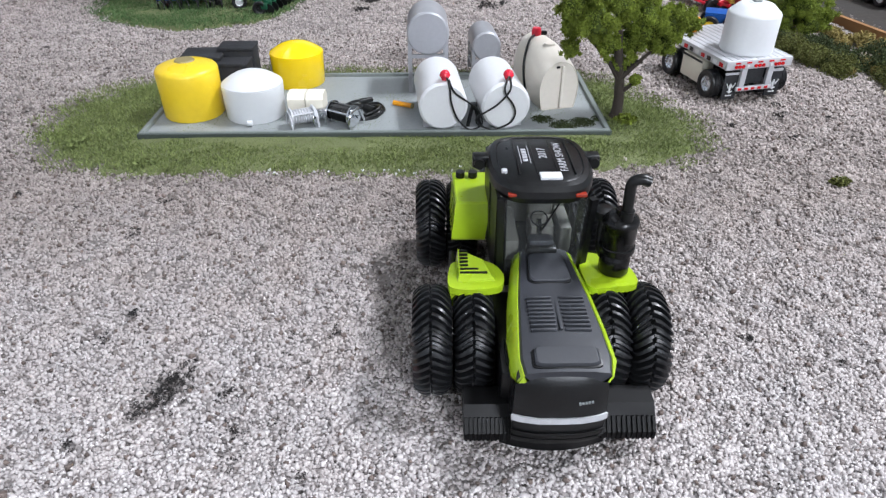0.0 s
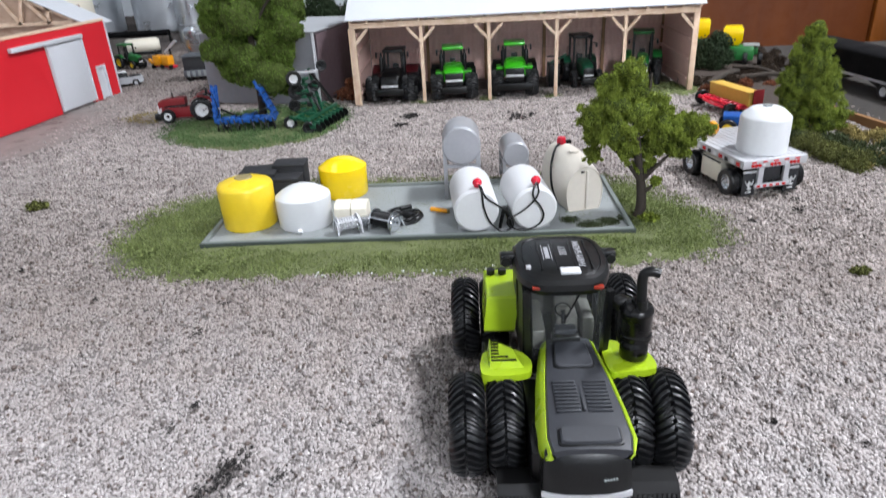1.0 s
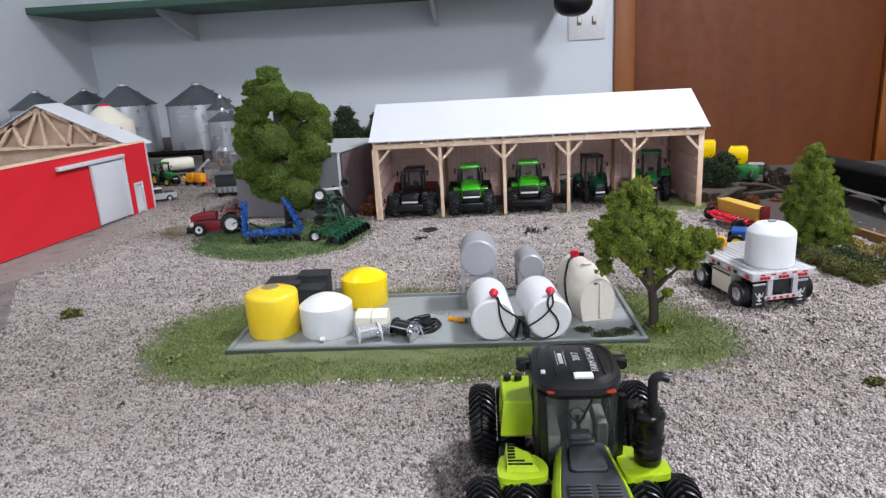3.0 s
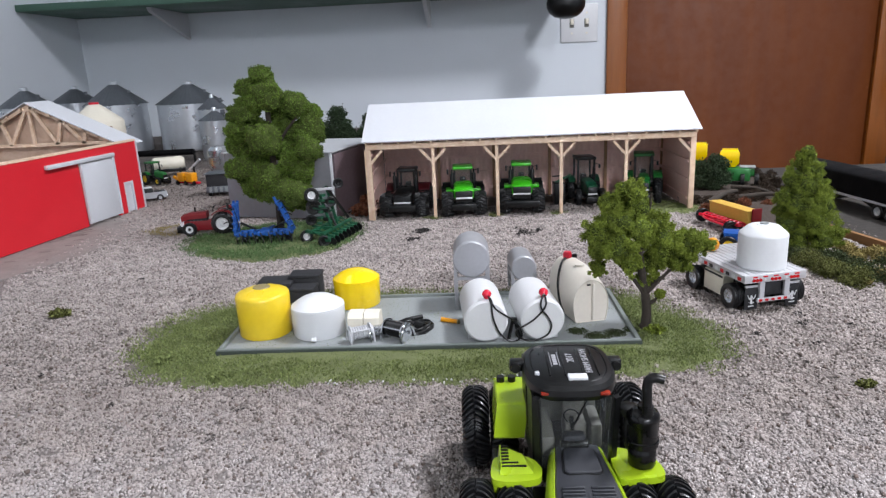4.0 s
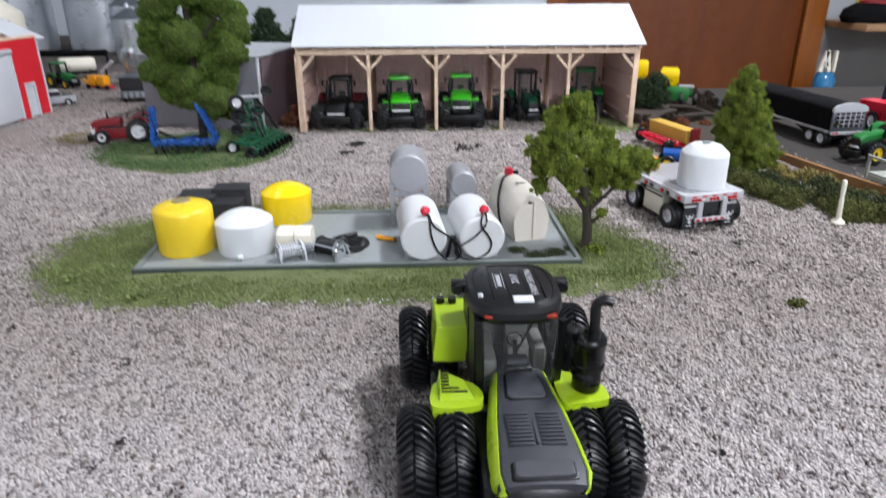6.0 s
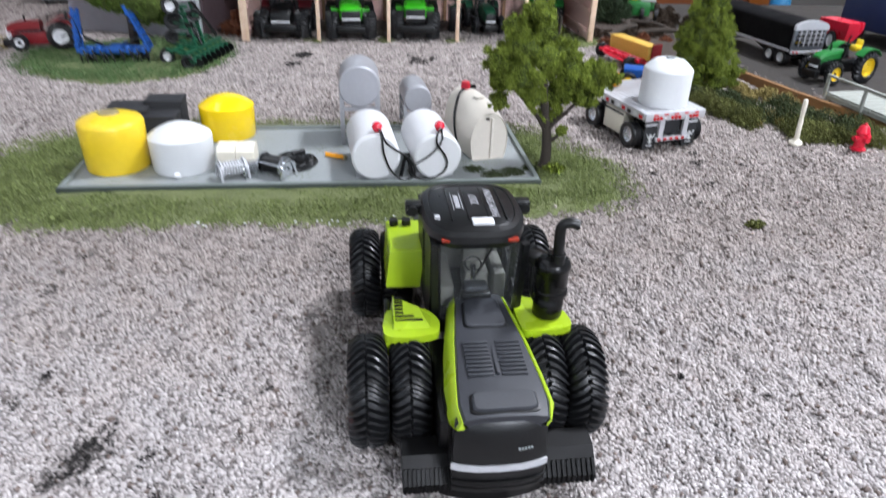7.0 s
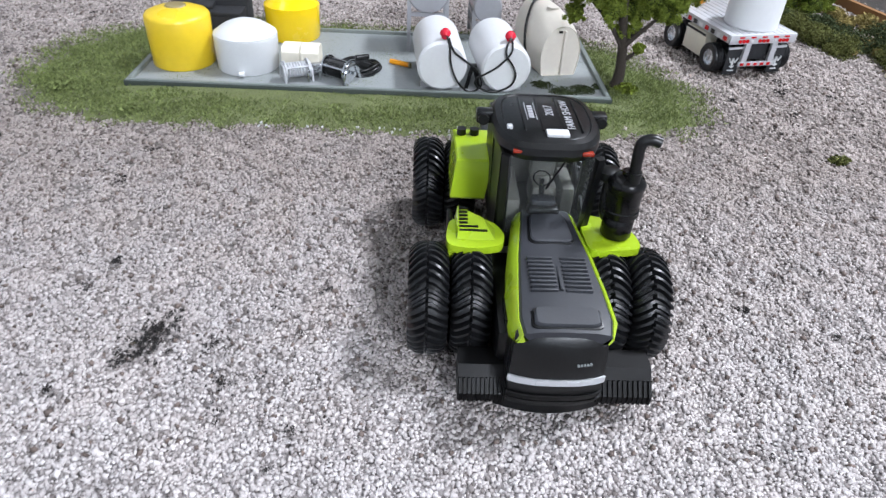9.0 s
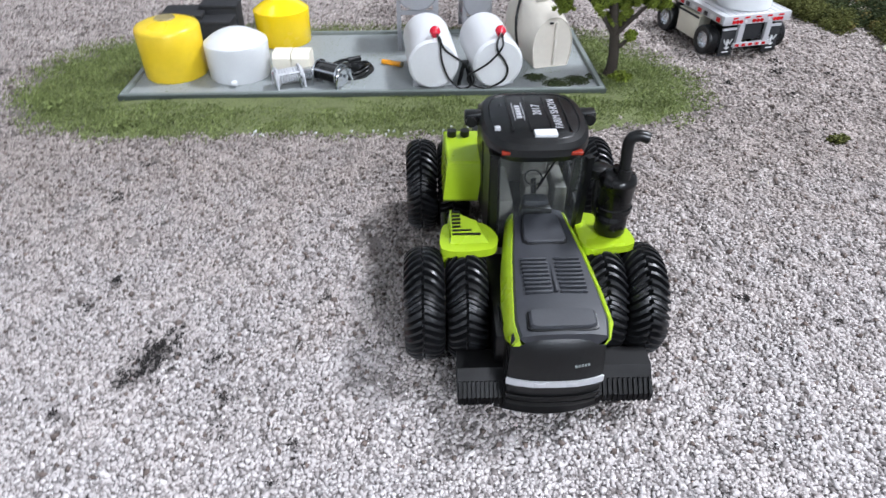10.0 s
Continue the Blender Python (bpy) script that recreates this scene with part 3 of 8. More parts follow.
v1, f1 = sheet(WALL_X, 0.235, -0.35, WALL_Y - 0.004, 0.003)
v2, f2 = sheet(0.235, EDGE_X, -0.35, BACK_R + 0.02, 0.004)
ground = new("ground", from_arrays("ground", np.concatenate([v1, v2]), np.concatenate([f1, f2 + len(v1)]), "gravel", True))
tagged(ground, "pale pinkish grey crushed stone yard of the model farm", "ground", kind="structure")

# loose grains that can be told apart near the path
rng = np.random.default_rng(5)


CHIP = np.array([(-1, -1, -1), (1, -1, -1), (1, 1, -1), (-1, 1, -1), (-1, -1, 1), (1, -1, 1), (1, 1, 1), (-1, 1, 1)], float) * 0.68
CHIP_FACES = np.array([(0, 3, 2, 1), (4, 5, 6, 7), (0, 1, 5, 4), (1, 2, 6, 5), (2, 3, 7, 6), (3, 0, 4, 7)])
OCTA = np.array([(1, 0, 0), (-1, 0, 0), (0, 1, 0), (0, -1, 0), (0, 0, 1), (0, 0, -1)], float)
OCTA_FACES = np.array([(0, 2, 4), (2, 1, 4), (1, 3, 4), (3, 0, 4), (2, 0, 5), (1, 2, 5), (3, 1, 5), (0, 3, 5)])


def grains(name, gap, x0, x1, y0, y1, size, label, material="grains", keep=None, lift=0.0, chip=True):
    """Crushed stones packed side by side, one every gap metres or so."""
    gx, gy = np.arange(x0, x1, gap), np.arange(y0, y1, gap * 0.866)
    x, y = np.meshgrid(gx, gy)
    x = x + (np.arange(len(gy)) % 2)[:, None] * gap / 2
    x, y = x.ravel() + rng.normal(0, gap * 0.24, x.size), y.ravel() + rng.normal(0, gap * 0.24, y.size)
    if keep is not None:
        ok = keep(x, y)
        x, y = x[ok], y[ok]
    n = len(x)
    z = np.array([height(a, c) for a, c in zip(x, y)]) - 0.0016 + lift + rng.uniform(-0.45, 0.6, n) * size
    shape, faces = (CHIP, CHIP_FACES) if chip else (OCTA, OCTA_FACES)
    jit = shape[None] + rng.normal(0, 0.17, (n, len(shape), 3))
    q = rng.normal(size=(n, 4))
    q /= np.linalg.norm(q, axis=1)[:, None]
    a, bb, c, d = q.T
    R = np.stack([1 - 2 * (c * c + d * d), 2 * (bb * c - a * d), 2 * (bb * d + a * c), 2 * (bb * c + a * d), 1 - 2 * (bb * bb + d * d), 2 * (c * d - a * bb), 2 * (bb * d - a * c), 2 * (c * d + a * bb), 1 - 2 * (bb * bb + c * c)], -1).reshape(n, 3, 3)
    s = size * np.exp(rng.normal(0, 0.20, n))[:, None, None] * np.array([1.0, 0.88, 0.78])
    v = np.einsum("nij,nkj->nki", R, jit * s) + np.stack([x, y, z], -1)[:, None]
    f = (np.arange(n)[:, None, None] * len(shape) + faces[None]).reshape(-1, faces.shape[1])
    return tagged(new(name, from_arrays(name, v.reshape(-1, 3), f, material)), label, "gravel", kind="stuff")


# ---- grass islands ----
def wavy(points, seed, amount, n=10):
    """A closed outline through a few corners, with an uneven edge."""
    p = [Vector((*q, 0)) for q in points]
    out = []
    for i in range(len(p)):
        a, c, d, e = p[i - 1], p[i], p[(i + 1) % len(p)], p[(i + 2) % len(p)]
        for k in range(n):
            t = k / n
            q = 0.5 * (2 * c + (d - a) * t + (2 * a - 5 * c + 4 * d - e) * t * t + (3 * c - a - 3 * d + e) * t ** 3)
            w = noise.noise(Vector((q.x * 60, q.y * 60, seed)))
            out.append((q.x + amount * w, q.y + amount * noise.noise(Vector((q.x * 60, q.y * 60, seed + 9)))))
    return out


def depth_in(poly, x, y):
    """How far inside an outline each point lies; negative outside."""
    best = np.full(len(x), 9.0)
    for (x1, y1), (x2, y2) in zip(poly, poly[1:] + poly[:1]):
        dx, dy = x2 - x1, y2 - y1
        t = np.clip(((x - x1) * dx + (y - y1) * dy) / (dx * dx + dy * dy + 1e-12), 0, 1)
        best = np.minimum(best, np.hypot(x - x1 - t * dx, y - y1 - t * dy))
    return np.where(inside(poly, x, y), best, -best)


def rag(x, y, seed):
    return np.array([noise.noise(Vector((p * 75, q * 75, seed))) + 0.6 * noise.noise(Vector((p * 220, q * 220, seed + 5))) for p, q in zip(x, y)])


def inside(poly, x, y):
    hit = np.zeros(len(x), bool)
    for (x1, y1), (x2, y2) in zip(poly, poly[1:] + poly[:1]):
        hit ^= ((y1 > y) != (y2 > y)) & (x < (x2 - x1) * (y - y1) / (y2 - y1 + 1e-12) + x1)
    return hit


ISLANDS = []


def island(name, corners, seed, blades, tall, label, mat_bed="grass_bed", mat_blade="grass", edge=0.020):
    poly = wavy(corners, seed, 0.006)
    ISLANDS.append(poly)
    mid = Vector((sum(p[0] for p in poly) / len(poly), sum(p[1] for p in poly) / len(poly), 0))
    b = B()
    rings = []
    for k, z in ((0.97, -0.0038), (0.93, -0.0014), (0.87, 0.0003), (0.6, 0.0014)):
        rings.append([(mid.x + (x - mid.x) * k, mid.y + (y - mid.y) * k, z + 0.6 * height(x, y)) for x, y in poly])
    loft(b, rings)
    ob = solo(name, b, mat_bed, label, "grass", "structure")
    xs, ys = [p[0] for p in poly], [p[1] for p in poly]
    x, y = rng.uniform(min(xs) - 0.008, max(xs) + 0.008, blades * 2), rng.uniform(min(ys) - 0.008, max(ys) + 0.008, blades * 2)
    # thick inside, thinning out raggedly over the gravel
    chance = np.clip((depth_in(poly, x, y) + 0.006 + 0.009 * rag(x, y, seed)) / edge, 0, 1) ** 1.3
    ok = rng.random(len(x)) < chance
    x, y = x[ok][:blades], y[ok][:blades]
    n = len(x)
    a = rng.uniform(0, 2 * np.pi, n)
    patchy = np.array([0.75 + 0.5 * noise.noise(Vector((p * 40, q * 40, seed))) for p, q in zip(x, y)])
    h = tall * rng.uniform(0.5, 1.2, n) * patchy
    w = 0.0004
    base = np.stack([x, y, np.full(n, 0.0009)], -1)
    side = np.stack([np.cos(a) * w, np.sin(a) * w, np.zeros(n)], -1)
    lean = np.stack([rng.normal(0, 0.6, n) * h, rng.normal(0, 0.6, n) * h, h], -1)
    v = np.stack([base - side, base + side, base + lean], 1).reshape(-1, 3)
    f = np.arange(3 * n).reshape(-1, 3)
    tagged(new(name + "_fibres", from_arrays(name + "_fibres", v, f, mat_blade)), "short green static grass fibres", "grass", kind="stuff")
    return ob


island("grass_island", [(-0.314, 0.412), (-0.268, 0.364), (-0.15, 0.356), (-0.025, 0.358), (0.07, 0.372), (0.094, 0.42), (0.072, 0.47), (0.03, 0.515), (-0.14, 0.53), (-0.244, 0.526), (-0.312, 0.476)], 1.0, 100000, 0.0023, "green grass mat round the tank pad", edge=0.026)
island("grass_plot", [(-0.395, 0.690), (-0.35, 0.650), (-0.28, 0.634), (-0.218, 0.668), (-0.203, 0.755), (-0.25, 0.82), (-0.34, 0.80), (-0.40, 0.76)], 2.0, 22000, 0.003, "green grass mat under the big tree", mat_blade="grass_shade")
island("dry_verge", [(-0.475, 0.775), (-0.440, 0.750), (-0.405, 0.760), (-0.395, 0.800), (-0.43, 0.815), (-0.465, 0.805)], 3.0, 4000, 0.0018, "thin brownish dry grass beside the yard", "soil", "dry_moss")
island("shed_grass", [(0.10, 0.80), (0.15, 0.785), (0.195, 0.79), (0.20, 0.83), (0.15, 0.86), (0.11, 0.84)], 4.0, 5000, 0.002, "thin green grass at the shed's end")
for i, (x, y) in enumerate(((-0.1238, 0.802), (-0.0476, 0.802), (0.0286, 0.802))):
    island("post_grass", [(x - 0.007, y), (x, y - 0.004), (x + 0.006, y), (x, y + 0.008)], 5.0 + i, 300, 0.002, "little tuft of grass at a post's foot", edge=0.003)

# earth apron before the red barn
b = B()
prism(b, wavy([(-0.60, 0.50), (-0.535, 0.60), (-0.50, 0.72), (-0.505, 0.84), (-0.53, 0.94), (-0.58, 0.98), (-0.61, 0.80)], 8, 0.006), 0.0012, Matrix.Translation((0, 0, -0.0024)))
solo("earth_apron", b, "soil", "trodden brown-grey earth in front of the barn", "soil", "structure")

# tufts and dark crumbs lying on the stones
TUFTS = [(0.1353, 0.3437, 0.0065), (-0.4089, 0.4906, 0.010), (0.043, 0.424, 0.009), (-0.28, 0.395, 0.009), (-0.235, 0.372, 0.008)]


def tuft(x, y, r, material="leaf", label="small green moss tuft lying on the stones"):
    v, f = leaf_cloud(rng, [(0, 0, r * 0.3), (r * 0.5, r * 0.2, r * 0.2), (-r * 0.4, 0.1 * r, r * 0.25)], [r * 0.6, r * 0.45, r * 0.4], 420, r * 0.13, 0.2, 0.7)
    solo("moss_tuft", from_arrays("moss_tuft", v, f, material), material, label, "moss", m=Matrix.Translation((x, y, -0.0004)), group="tufts on the yard")


for k, t in enumerate(TUFTS):
    tuft(*t, *(("moss", "dull olive moss tuft lying on the stones") if k < 2 else ("grass", "raised tuft of green grass fibres") if k > 2 else ()))


def crumbs(cx, cy, spread, n, size):
    """A sprinkle of dark crumbs round one spot."""
    x, y = cx + rng.normal(0, spread, n), cy + rng.normal(0, spread * 1.2, n)
    v, f = leaf_cloud(rng, np.stack([x - cx, y - cy, np.full(n, 0.0005)], -1), size * rng.uniform(0.5, 1.3, n), n * 14, size * 0.32, 0.2, 0.5)
    solo("dark_crumbs", from_arrays("dark_crumbs", v, f, "crumb"), "crumb", "dark brown crumbs scattered on the stones", "debris", "stuff", Matrix.Translation((cx, cy, 0)))



# ---- open machine shed ----
SX, SY, BAY = -0.1985, 0.8, 0.0763
shed = thing("machine_shed", Matrix.Translation((SX, SY, 0)), "open-fronted pole shed, pine posts, white sheet roof, brown lined walls", "shed")
LEN, DEEP, POST_H = 5 * BAY, 0.128, 0.0863
post_me = finish("post", box(B(), (-0.002, -0.002, 0), (0.002, 0.002, POST_H), 0.0003), "pine")
for k in range(6):
    p = part("post", post_me, "pine", shed)
    p.location = (k * BAY, 0, 0)
    for s in (-1, 1):
        if 0 <= k * BAY + s * 0.01 <= LEN:
            part("brace", bar(B(), (k * BAY + s * 0.001, 0, POST_H - 0.0165), (k * BAY + s * 0.0155, 0, POST_H - 0.001), 0.003, 0.003), "pine", shed)
part("header_beam", box(B(), (-0.004, -0.0033, POST_H + 0.0002), (LEN + 0.004, 0.0033, POST_H + 0.0068), 0.0003), "pine", shed)
EAVE_Y, EAVE_Z, RIDGE_Y, RIDGE_Z = -0.0116, 0.097, 0.0663, 0.1363
for k in range(21):
    x = -0.002 + k * (LEN + 0.004) / 20
    part("rafter", bar(B(), (x, EAVE_Y + 0.002, EAVE_Z - 0.0032), (x, RIDGE_Y, RIDGE_Z - 0.0035), 0.0022, 0.0028), "pine", shed)
for s in (1, -1):
    b = B()
    y0 = EAVE_Y if s > 0 else 2 * RIDGE_Y - EAVE_Y
    n = 66
    top = [[(-0.0069 + (LEN + 0.0142) * i / n, y, z + (0.0002 if i % 3 == 1 else 0)) for i in range(n + 1)] for y, z in ((y0, EAVE_Z), (RIDGE_Y, RIDGE_Z))]
    bot = [[(x, y, z - 0.0012) for x, y, z in row] for row in top]
    loft(b, [top[0], top[1], bot[1], bot[0], top[0]], close=False)
    bmesh.ops.remove_doubles(b, verts=b.verts, dist=1e-6)
    bmesh.ops.holes_fill(b, edges=b.edges)
    part("roof_sheet", b, "white_tin", shed, "white sheet roof", 20)


def ribbed(length, h, step, thick=0.0016, rib=0.0007):
    """A ribbed sheet standing in the x, z plane."""
    n = int(length / step)
    b = B()
    front = [(length * i / n, -(rib if i % 2 else 0)) for i in range(n + 1)]
    prism(b, front + [(length, thick), (0, thick)], h)
    return b


part("back_wall", ribbed(LEN, EAVE_Z - 0.003, 0.0032), "pink_tin", shed, "faded pinkish brown ribbed wall sheet", 20).location = (0, DEEP, 0)
for x, turn in ((0.0, 90), (LEN, 90)):
    w = part("end_wall", ribbed(DEEP, EAVE_Z - 0.003, 0.0032), "pink_tin", shed, "faded pinkish brown ribbed wall sheet", 20)
    w.matrix_local = pose(x + (0.002 if x else -0.001), 0, 0, 0, 0, turn)
    b = B()
    g = [(0.0, EAVE_Z - 0.003), (DEEP, EAVE_Z - 0.003), (DEEP, EAVE_Z + 0.004), (RIDGE_Y, RIDGE_Z - 0.003), (0, EAVE_Z + 0.002)]
    prism(b, g, 0.0016, Matrix.Translation((x - 0.0008, 0, 0)) @ Matrix(((0, 0, 1, 0), (1, 0, 0, 0), (0, 1, 0, 0), (0, 0, 0, 1))))
    part("gable", b, "pink_tin", shed)
for z in (0.012, 0.034, 0.056, 0.078):
    part("girt", box(B(), (0.003, DEEP - 0.0034, z), (LEN - 0.003, DEEP - 0.0009, z + 0.0032)), "pink_tin", shed, "brown wall girt")
    for x0 in (0.0015, LEN - 0.0034):
        part("girt", box(B(), (x0, 0.003, z), (x0 + 0.0018, DEEP - 0.004, z + 0.0032)), "pink_tin", shed, "brown wall girt")
for k in range(1, 6):
    part("wall_post", box(B(), (k * BAY - 0.002, DEEP - 0.0065, 0), (k * BAY + 0.002, DEEP - 0.0036, EAVE_Z - 0.004)), "plywood", shed)
part("corner_post", box(B(), (LEN + 0.0024, 0.001, 0), (LEN + 0.0052, 0.005, POST_H)), "pine", shed)
part("corner_post", box(B(), (-0.0062, 0.0, 0), (-0.0026, 0.005, POST_H)), "pine", shed)

# ---- red barn, gable end towards the yard ----
PSI = math.degrees(math.atan2(0.0315, 0.2569))
# local x runs along the gable wall away from the camera, local y into the barn
barn = thing("red_barn", pose(-0.5909, 0.689, 0, 0, 0, 90 - PSI), "bright red barn with white sliding door and open wooden roof trusses", "barn")
BX0, BX1, WH = -0.1355, 0.2600, 0.0965
MID, PEAK = (BX0 + BX1) / 2, 0.160
EAVE = 0.096
DX0, DX1, DZ = 0.137, 0.2025, 0.0815
SX0, SX1, SZ = 0.2215, 0.2375, 0.041
for x0, x1, z0, z1 in ((BX0, DX0, 0, WH), (DX0, DX1, DZ, WH), (DX1, SX0, 0, WH), (SX0, SX1, SZ, WH), (SX1, BX1, 0, WH)):
    part("wall", box(B(), (x0, 0, z0), (x1, 0.004, z1)), "red", barn, "smooth bright red wall sheet")
part("wall", box(B(), (BX1 - 0.004, 0.0045, 0), (BX1, 0.12, WH)), "red", barn)
part("wall", box(B(), (BX0, 0.0045, 0), (BX0 + 0.004, 0.12, WH)), "red", barn)
part("sliding_door", box(B(), (DX0 - 0.001, -0.0032, 0.003), (DX1 + 0.001, -0.0012, DZ), 0.0004), "white_tin", barn, "white sliding door hanging from a rail")
for x in (DX0 - 0.001, DX1 - 0.002):
    part("door_edge", box(B(), (x, -0.0042, 0.003), (x + 0.003, -0.0032, DZ)), "white_tin", barn)
part("door_rail", box(B(), (DX0 - 0.058, -0.006, DZ + 0.0006), (DX1 + 0.001, -0.0002, DZ + 0.0055), 0.0006), "white_tin", barn, "white door track box")
part("small_door", box(B(), (SX0 + 0.0012, 0.001, 0.001), (SX1 - 0.001, 0.003, SZ - 0.0015)), "white_tin", barn, "white walk-in door")
for lo, hi in (((SX0 - 0.002, -0.0012, 0), (SX0 + 0.001, 0.0042, SZ + 0.002)), ((SX1 - 0.001, -0.0012, 0), (SX1 + 0.002, 0.0042, SZ + 0.002)), ((SX0 + 0.001, -0.0012, SZ - 0.001), (SX1 - 0.001, 0.0042, SZ + 0.002))):
    part("door_trim", box(B(), lo, hi), "white_tin", barn)
part("corner_trim", box(B(), (BX1 - 0.001, -0.0012, 0), (BX1 + 0.0016, 0.003, WH)), "white_tin", barn, "white corner strip")
part("top_plate", box(B(), (BX0, -0.0008, WH + 0.0002), (BX1, 0.005, WH + 0.003)), "pine", barn)


# open trussed roof, facing the yard and resting on the barn's far corner
roof_at = barn.matrix_world.inverted() @ pose(-0.5745, 0.9300, 0)
SPAN, TOP, CHORD, RUN = 0.243, 0.1564, 0.0977, 0.053


def roof_part(name, bm, material, label="", angle=38):
    ob = part(name, bm, material, barn, label, angle)
    ob.matrix_local = roof_at
    return ob


def truss(y):
    a, c, e = (0.0, y, CHORD - 0.0045), (-SPAN, y, CHORD - 0.0045), (-SPAN / 2, y, TOP - 0.0045)
    sticks = [((-0.009, y, CHORD), (-SPAN + 0.009, y, CHORD)), (a, e), (c, e), ((-SPAN / 2, y, CHORD), e)]
    for s in (-1, 1):
        for lo, hi in ((0.28, 0.02), (0.28, 0.36), (0.60, 0.36), (0.60, 0.62)):
            sticks.append(((-SPAN / 2 + s * SPAN / 2 * lo, y, CHORD), (-SPAN / 2 + s * SPAN / 2 * hi, y, CHORD - 0.002 + (TOP - 0.003 - CHORD) * (1 - hi))))
    return sticks


for y in (0.002, 0.025, 0.048):
    for p, q in truss(y):
        roof_part("truss_stick", bar(B(), p, q, 0.0036, 0.0044), "pine")
flip = Matrix(((1, 0, 0, 0), (0, 0, 1, 0), (0, 1, 0, 0), (0, 0, 0, 1)))
roof_part("gable_board", prism(B(), [(0.0, 0.0), (0.0, CHORD), (-SPAN / 2, TOP - 0.006), (-SPAN, CHORD), (-SPAN, 0.0)], 0.002, Matrix.Translation((0, 0.014, 0)) @ flip), "gable_wood", "bare pale brown board behind the trusses")
for s in (-1, 1):
    b = B()
    n = 30
    ys = [-0.006 + (RUN + 0.006) * i / n for i in range(n + 1)]
    half = SPAN / 2 + 0.0095
    drop = (TOP - CHORD + 0.001) / (SPAN / 2) * half
    rows = [[(-SPAN / 2 + s * q * half, y, TOP + 0.001 - q * drop + (0.0006 if i % 3 == 1 else 0)) for i, y in enumerate(ys)] for q in (0, 1)]
    under = [[(x, y, z - 0.0014) for x, y, z in row] for row in rows]
    loft(b, [rows[0], rows[1], under[1], under[0], rows[0]], close=False)
    bmesh.ops.remove_doubles(b, verts=b.verts, dist=1e-6)
    bmesh.ops.holes_fill(b, edges=b.edges)
    roof_part("roof_sheet", b, "white_tin", "white sheet roof", 20)
    for k in range(6):
        q = 0.08 + 0.17 * k
        x, z = -SPAN / 2 + s * q * SPAN / 2, TOP - 0.0022 - q * (TOP - CHORD)
        roof_part("purlin", box(B(), (x - 0.0014, -0.004, z - 0.0026), (x + 0.0014, RUN - 0.004, z - 0.0002)), "pine")

# ---- grey building behind the big tree ----
grey = thing("grey_building", Matrix(), "plain grey sheet-walled model building with a pale roof", "building")
b = B()
prism(b, [(-0.396, 0.853), (-0.249, 0.815), (-0.215, 0.965), (-0.37, 1.005)], 0.083)
part("wall", b, "stone_wall", grey)
b = B()
prism(b, [(-0.399, 0.850), (-0.2465, 0.811), (-0.212, 0.967), (-0.372, 1.008)], 0.0012, Matrix.Translation((0, 0, 0.0832)))
part("roof", b, "pale_sheet", grey, "pale sheet roof")
part("corner_trim", box(B(), (-0.2505, 0.8125, 0), (-0.2475, 0.8155, 0.083)), "white_tin", grey)
b = B()
prism(b, [(-0.2478, 0.818), (-0.2455, 0.8175), (-0.2125, 0.962), (-0.215, 0.963)], 0.079, Matrix.Translation((0, 0, 0.002)))
part("side_sheet", b, "plum_sheet", grey, "dark reddish side sheet")

# ---- tank pad ----
PX0, PX1, PY0, PY1 = -0.247, 0.0292, 0.404, 0.506
pad = thing("tank_pad", Matrix(), "grey plastic containment pad with a low rim", "pad")
part("plate", box(B(), (PX0, PY0, -0.001), (PX1, PY1, 0.0026)), "pad", pad)
for lo, hi in (((PX0, PY0, 0.0006), (PX1, PY0 + 0.0026, 0.0048)), ((PX0, PY1 - 0.0026, 0.0006), (PX1, PY1, 0.0048)), ((PX0, PY0 + 0.0028, 0.0006), (PX0 + 0.0026, PY1 - 0.0028, 0.0048)), ((PX1 - 0.0026, PY0 + 0.0028, 0.0006), (PX1, PY1 - 0.0028, 0.0048))):
    part("rim", box(B(), lo, hi, 0.0004), "pad_top", pad, "grey rim strip")
for lo, hi in (((PX0 - 0.0009, PY0 - 0.0009, -0.001), (PX1 + 0.0009, PY0 - 0.0001, 0.0041)), ((PX0 - 0.0009, PY1 + 0.0001, -0.001), (PX1 + 0.0009, PY1 + 0.0009, 0.0041)), ((PX0 - 0.0009, PY0, -0.001), (PX0 - 0.0001, PY1, 0.0041)), ((PX1 + 0.0001, PY0, -0.001), (PX1 + 0.0009, PY1, 0.0041))):
    part("edge_strip", box(B(), lo, hi, 0.0002), "pad_rim", pad, "dark grey-green outer edge")
PZ = 0.0026


def poly_tank(name, x, y, r, shoulder, top, material, label, lid=None, lid_r=0.006, taper=0.97, roundness=0.0018):
    t = thing(name, Matrix.Translation((x, y, PZ)), label, "tank")
    prof = [(0, 0), (r * taper - 0.0006, 0), (r * taper, 0.0008), (r, shoulder - roundness), (r - 0.0004, shoulder - 0.0006), (r - roundness * 0.6, shoulder + 0.0004)]
    for k in range(1, 10):
        u = 1 - k / 10
        prof.append(((r - roundness * 0.6) * u, shoulder + 0.0004 + (top - shoulder - 0.0004) * (1 - u ** 2.1)))
    prof.append((0, top))
    part("shell", lathe(B(), prof, seg=56), material, t)
    if lid:
        part("lid", lathe(B(), [(0, top - 0.002), (lid_r, top - 0.002), (lid_r, top - 0.0006), (lid_r - 0.0008, top + 0.0003), (0, top + 0.0003)], seg=32), lid, t)
    return t


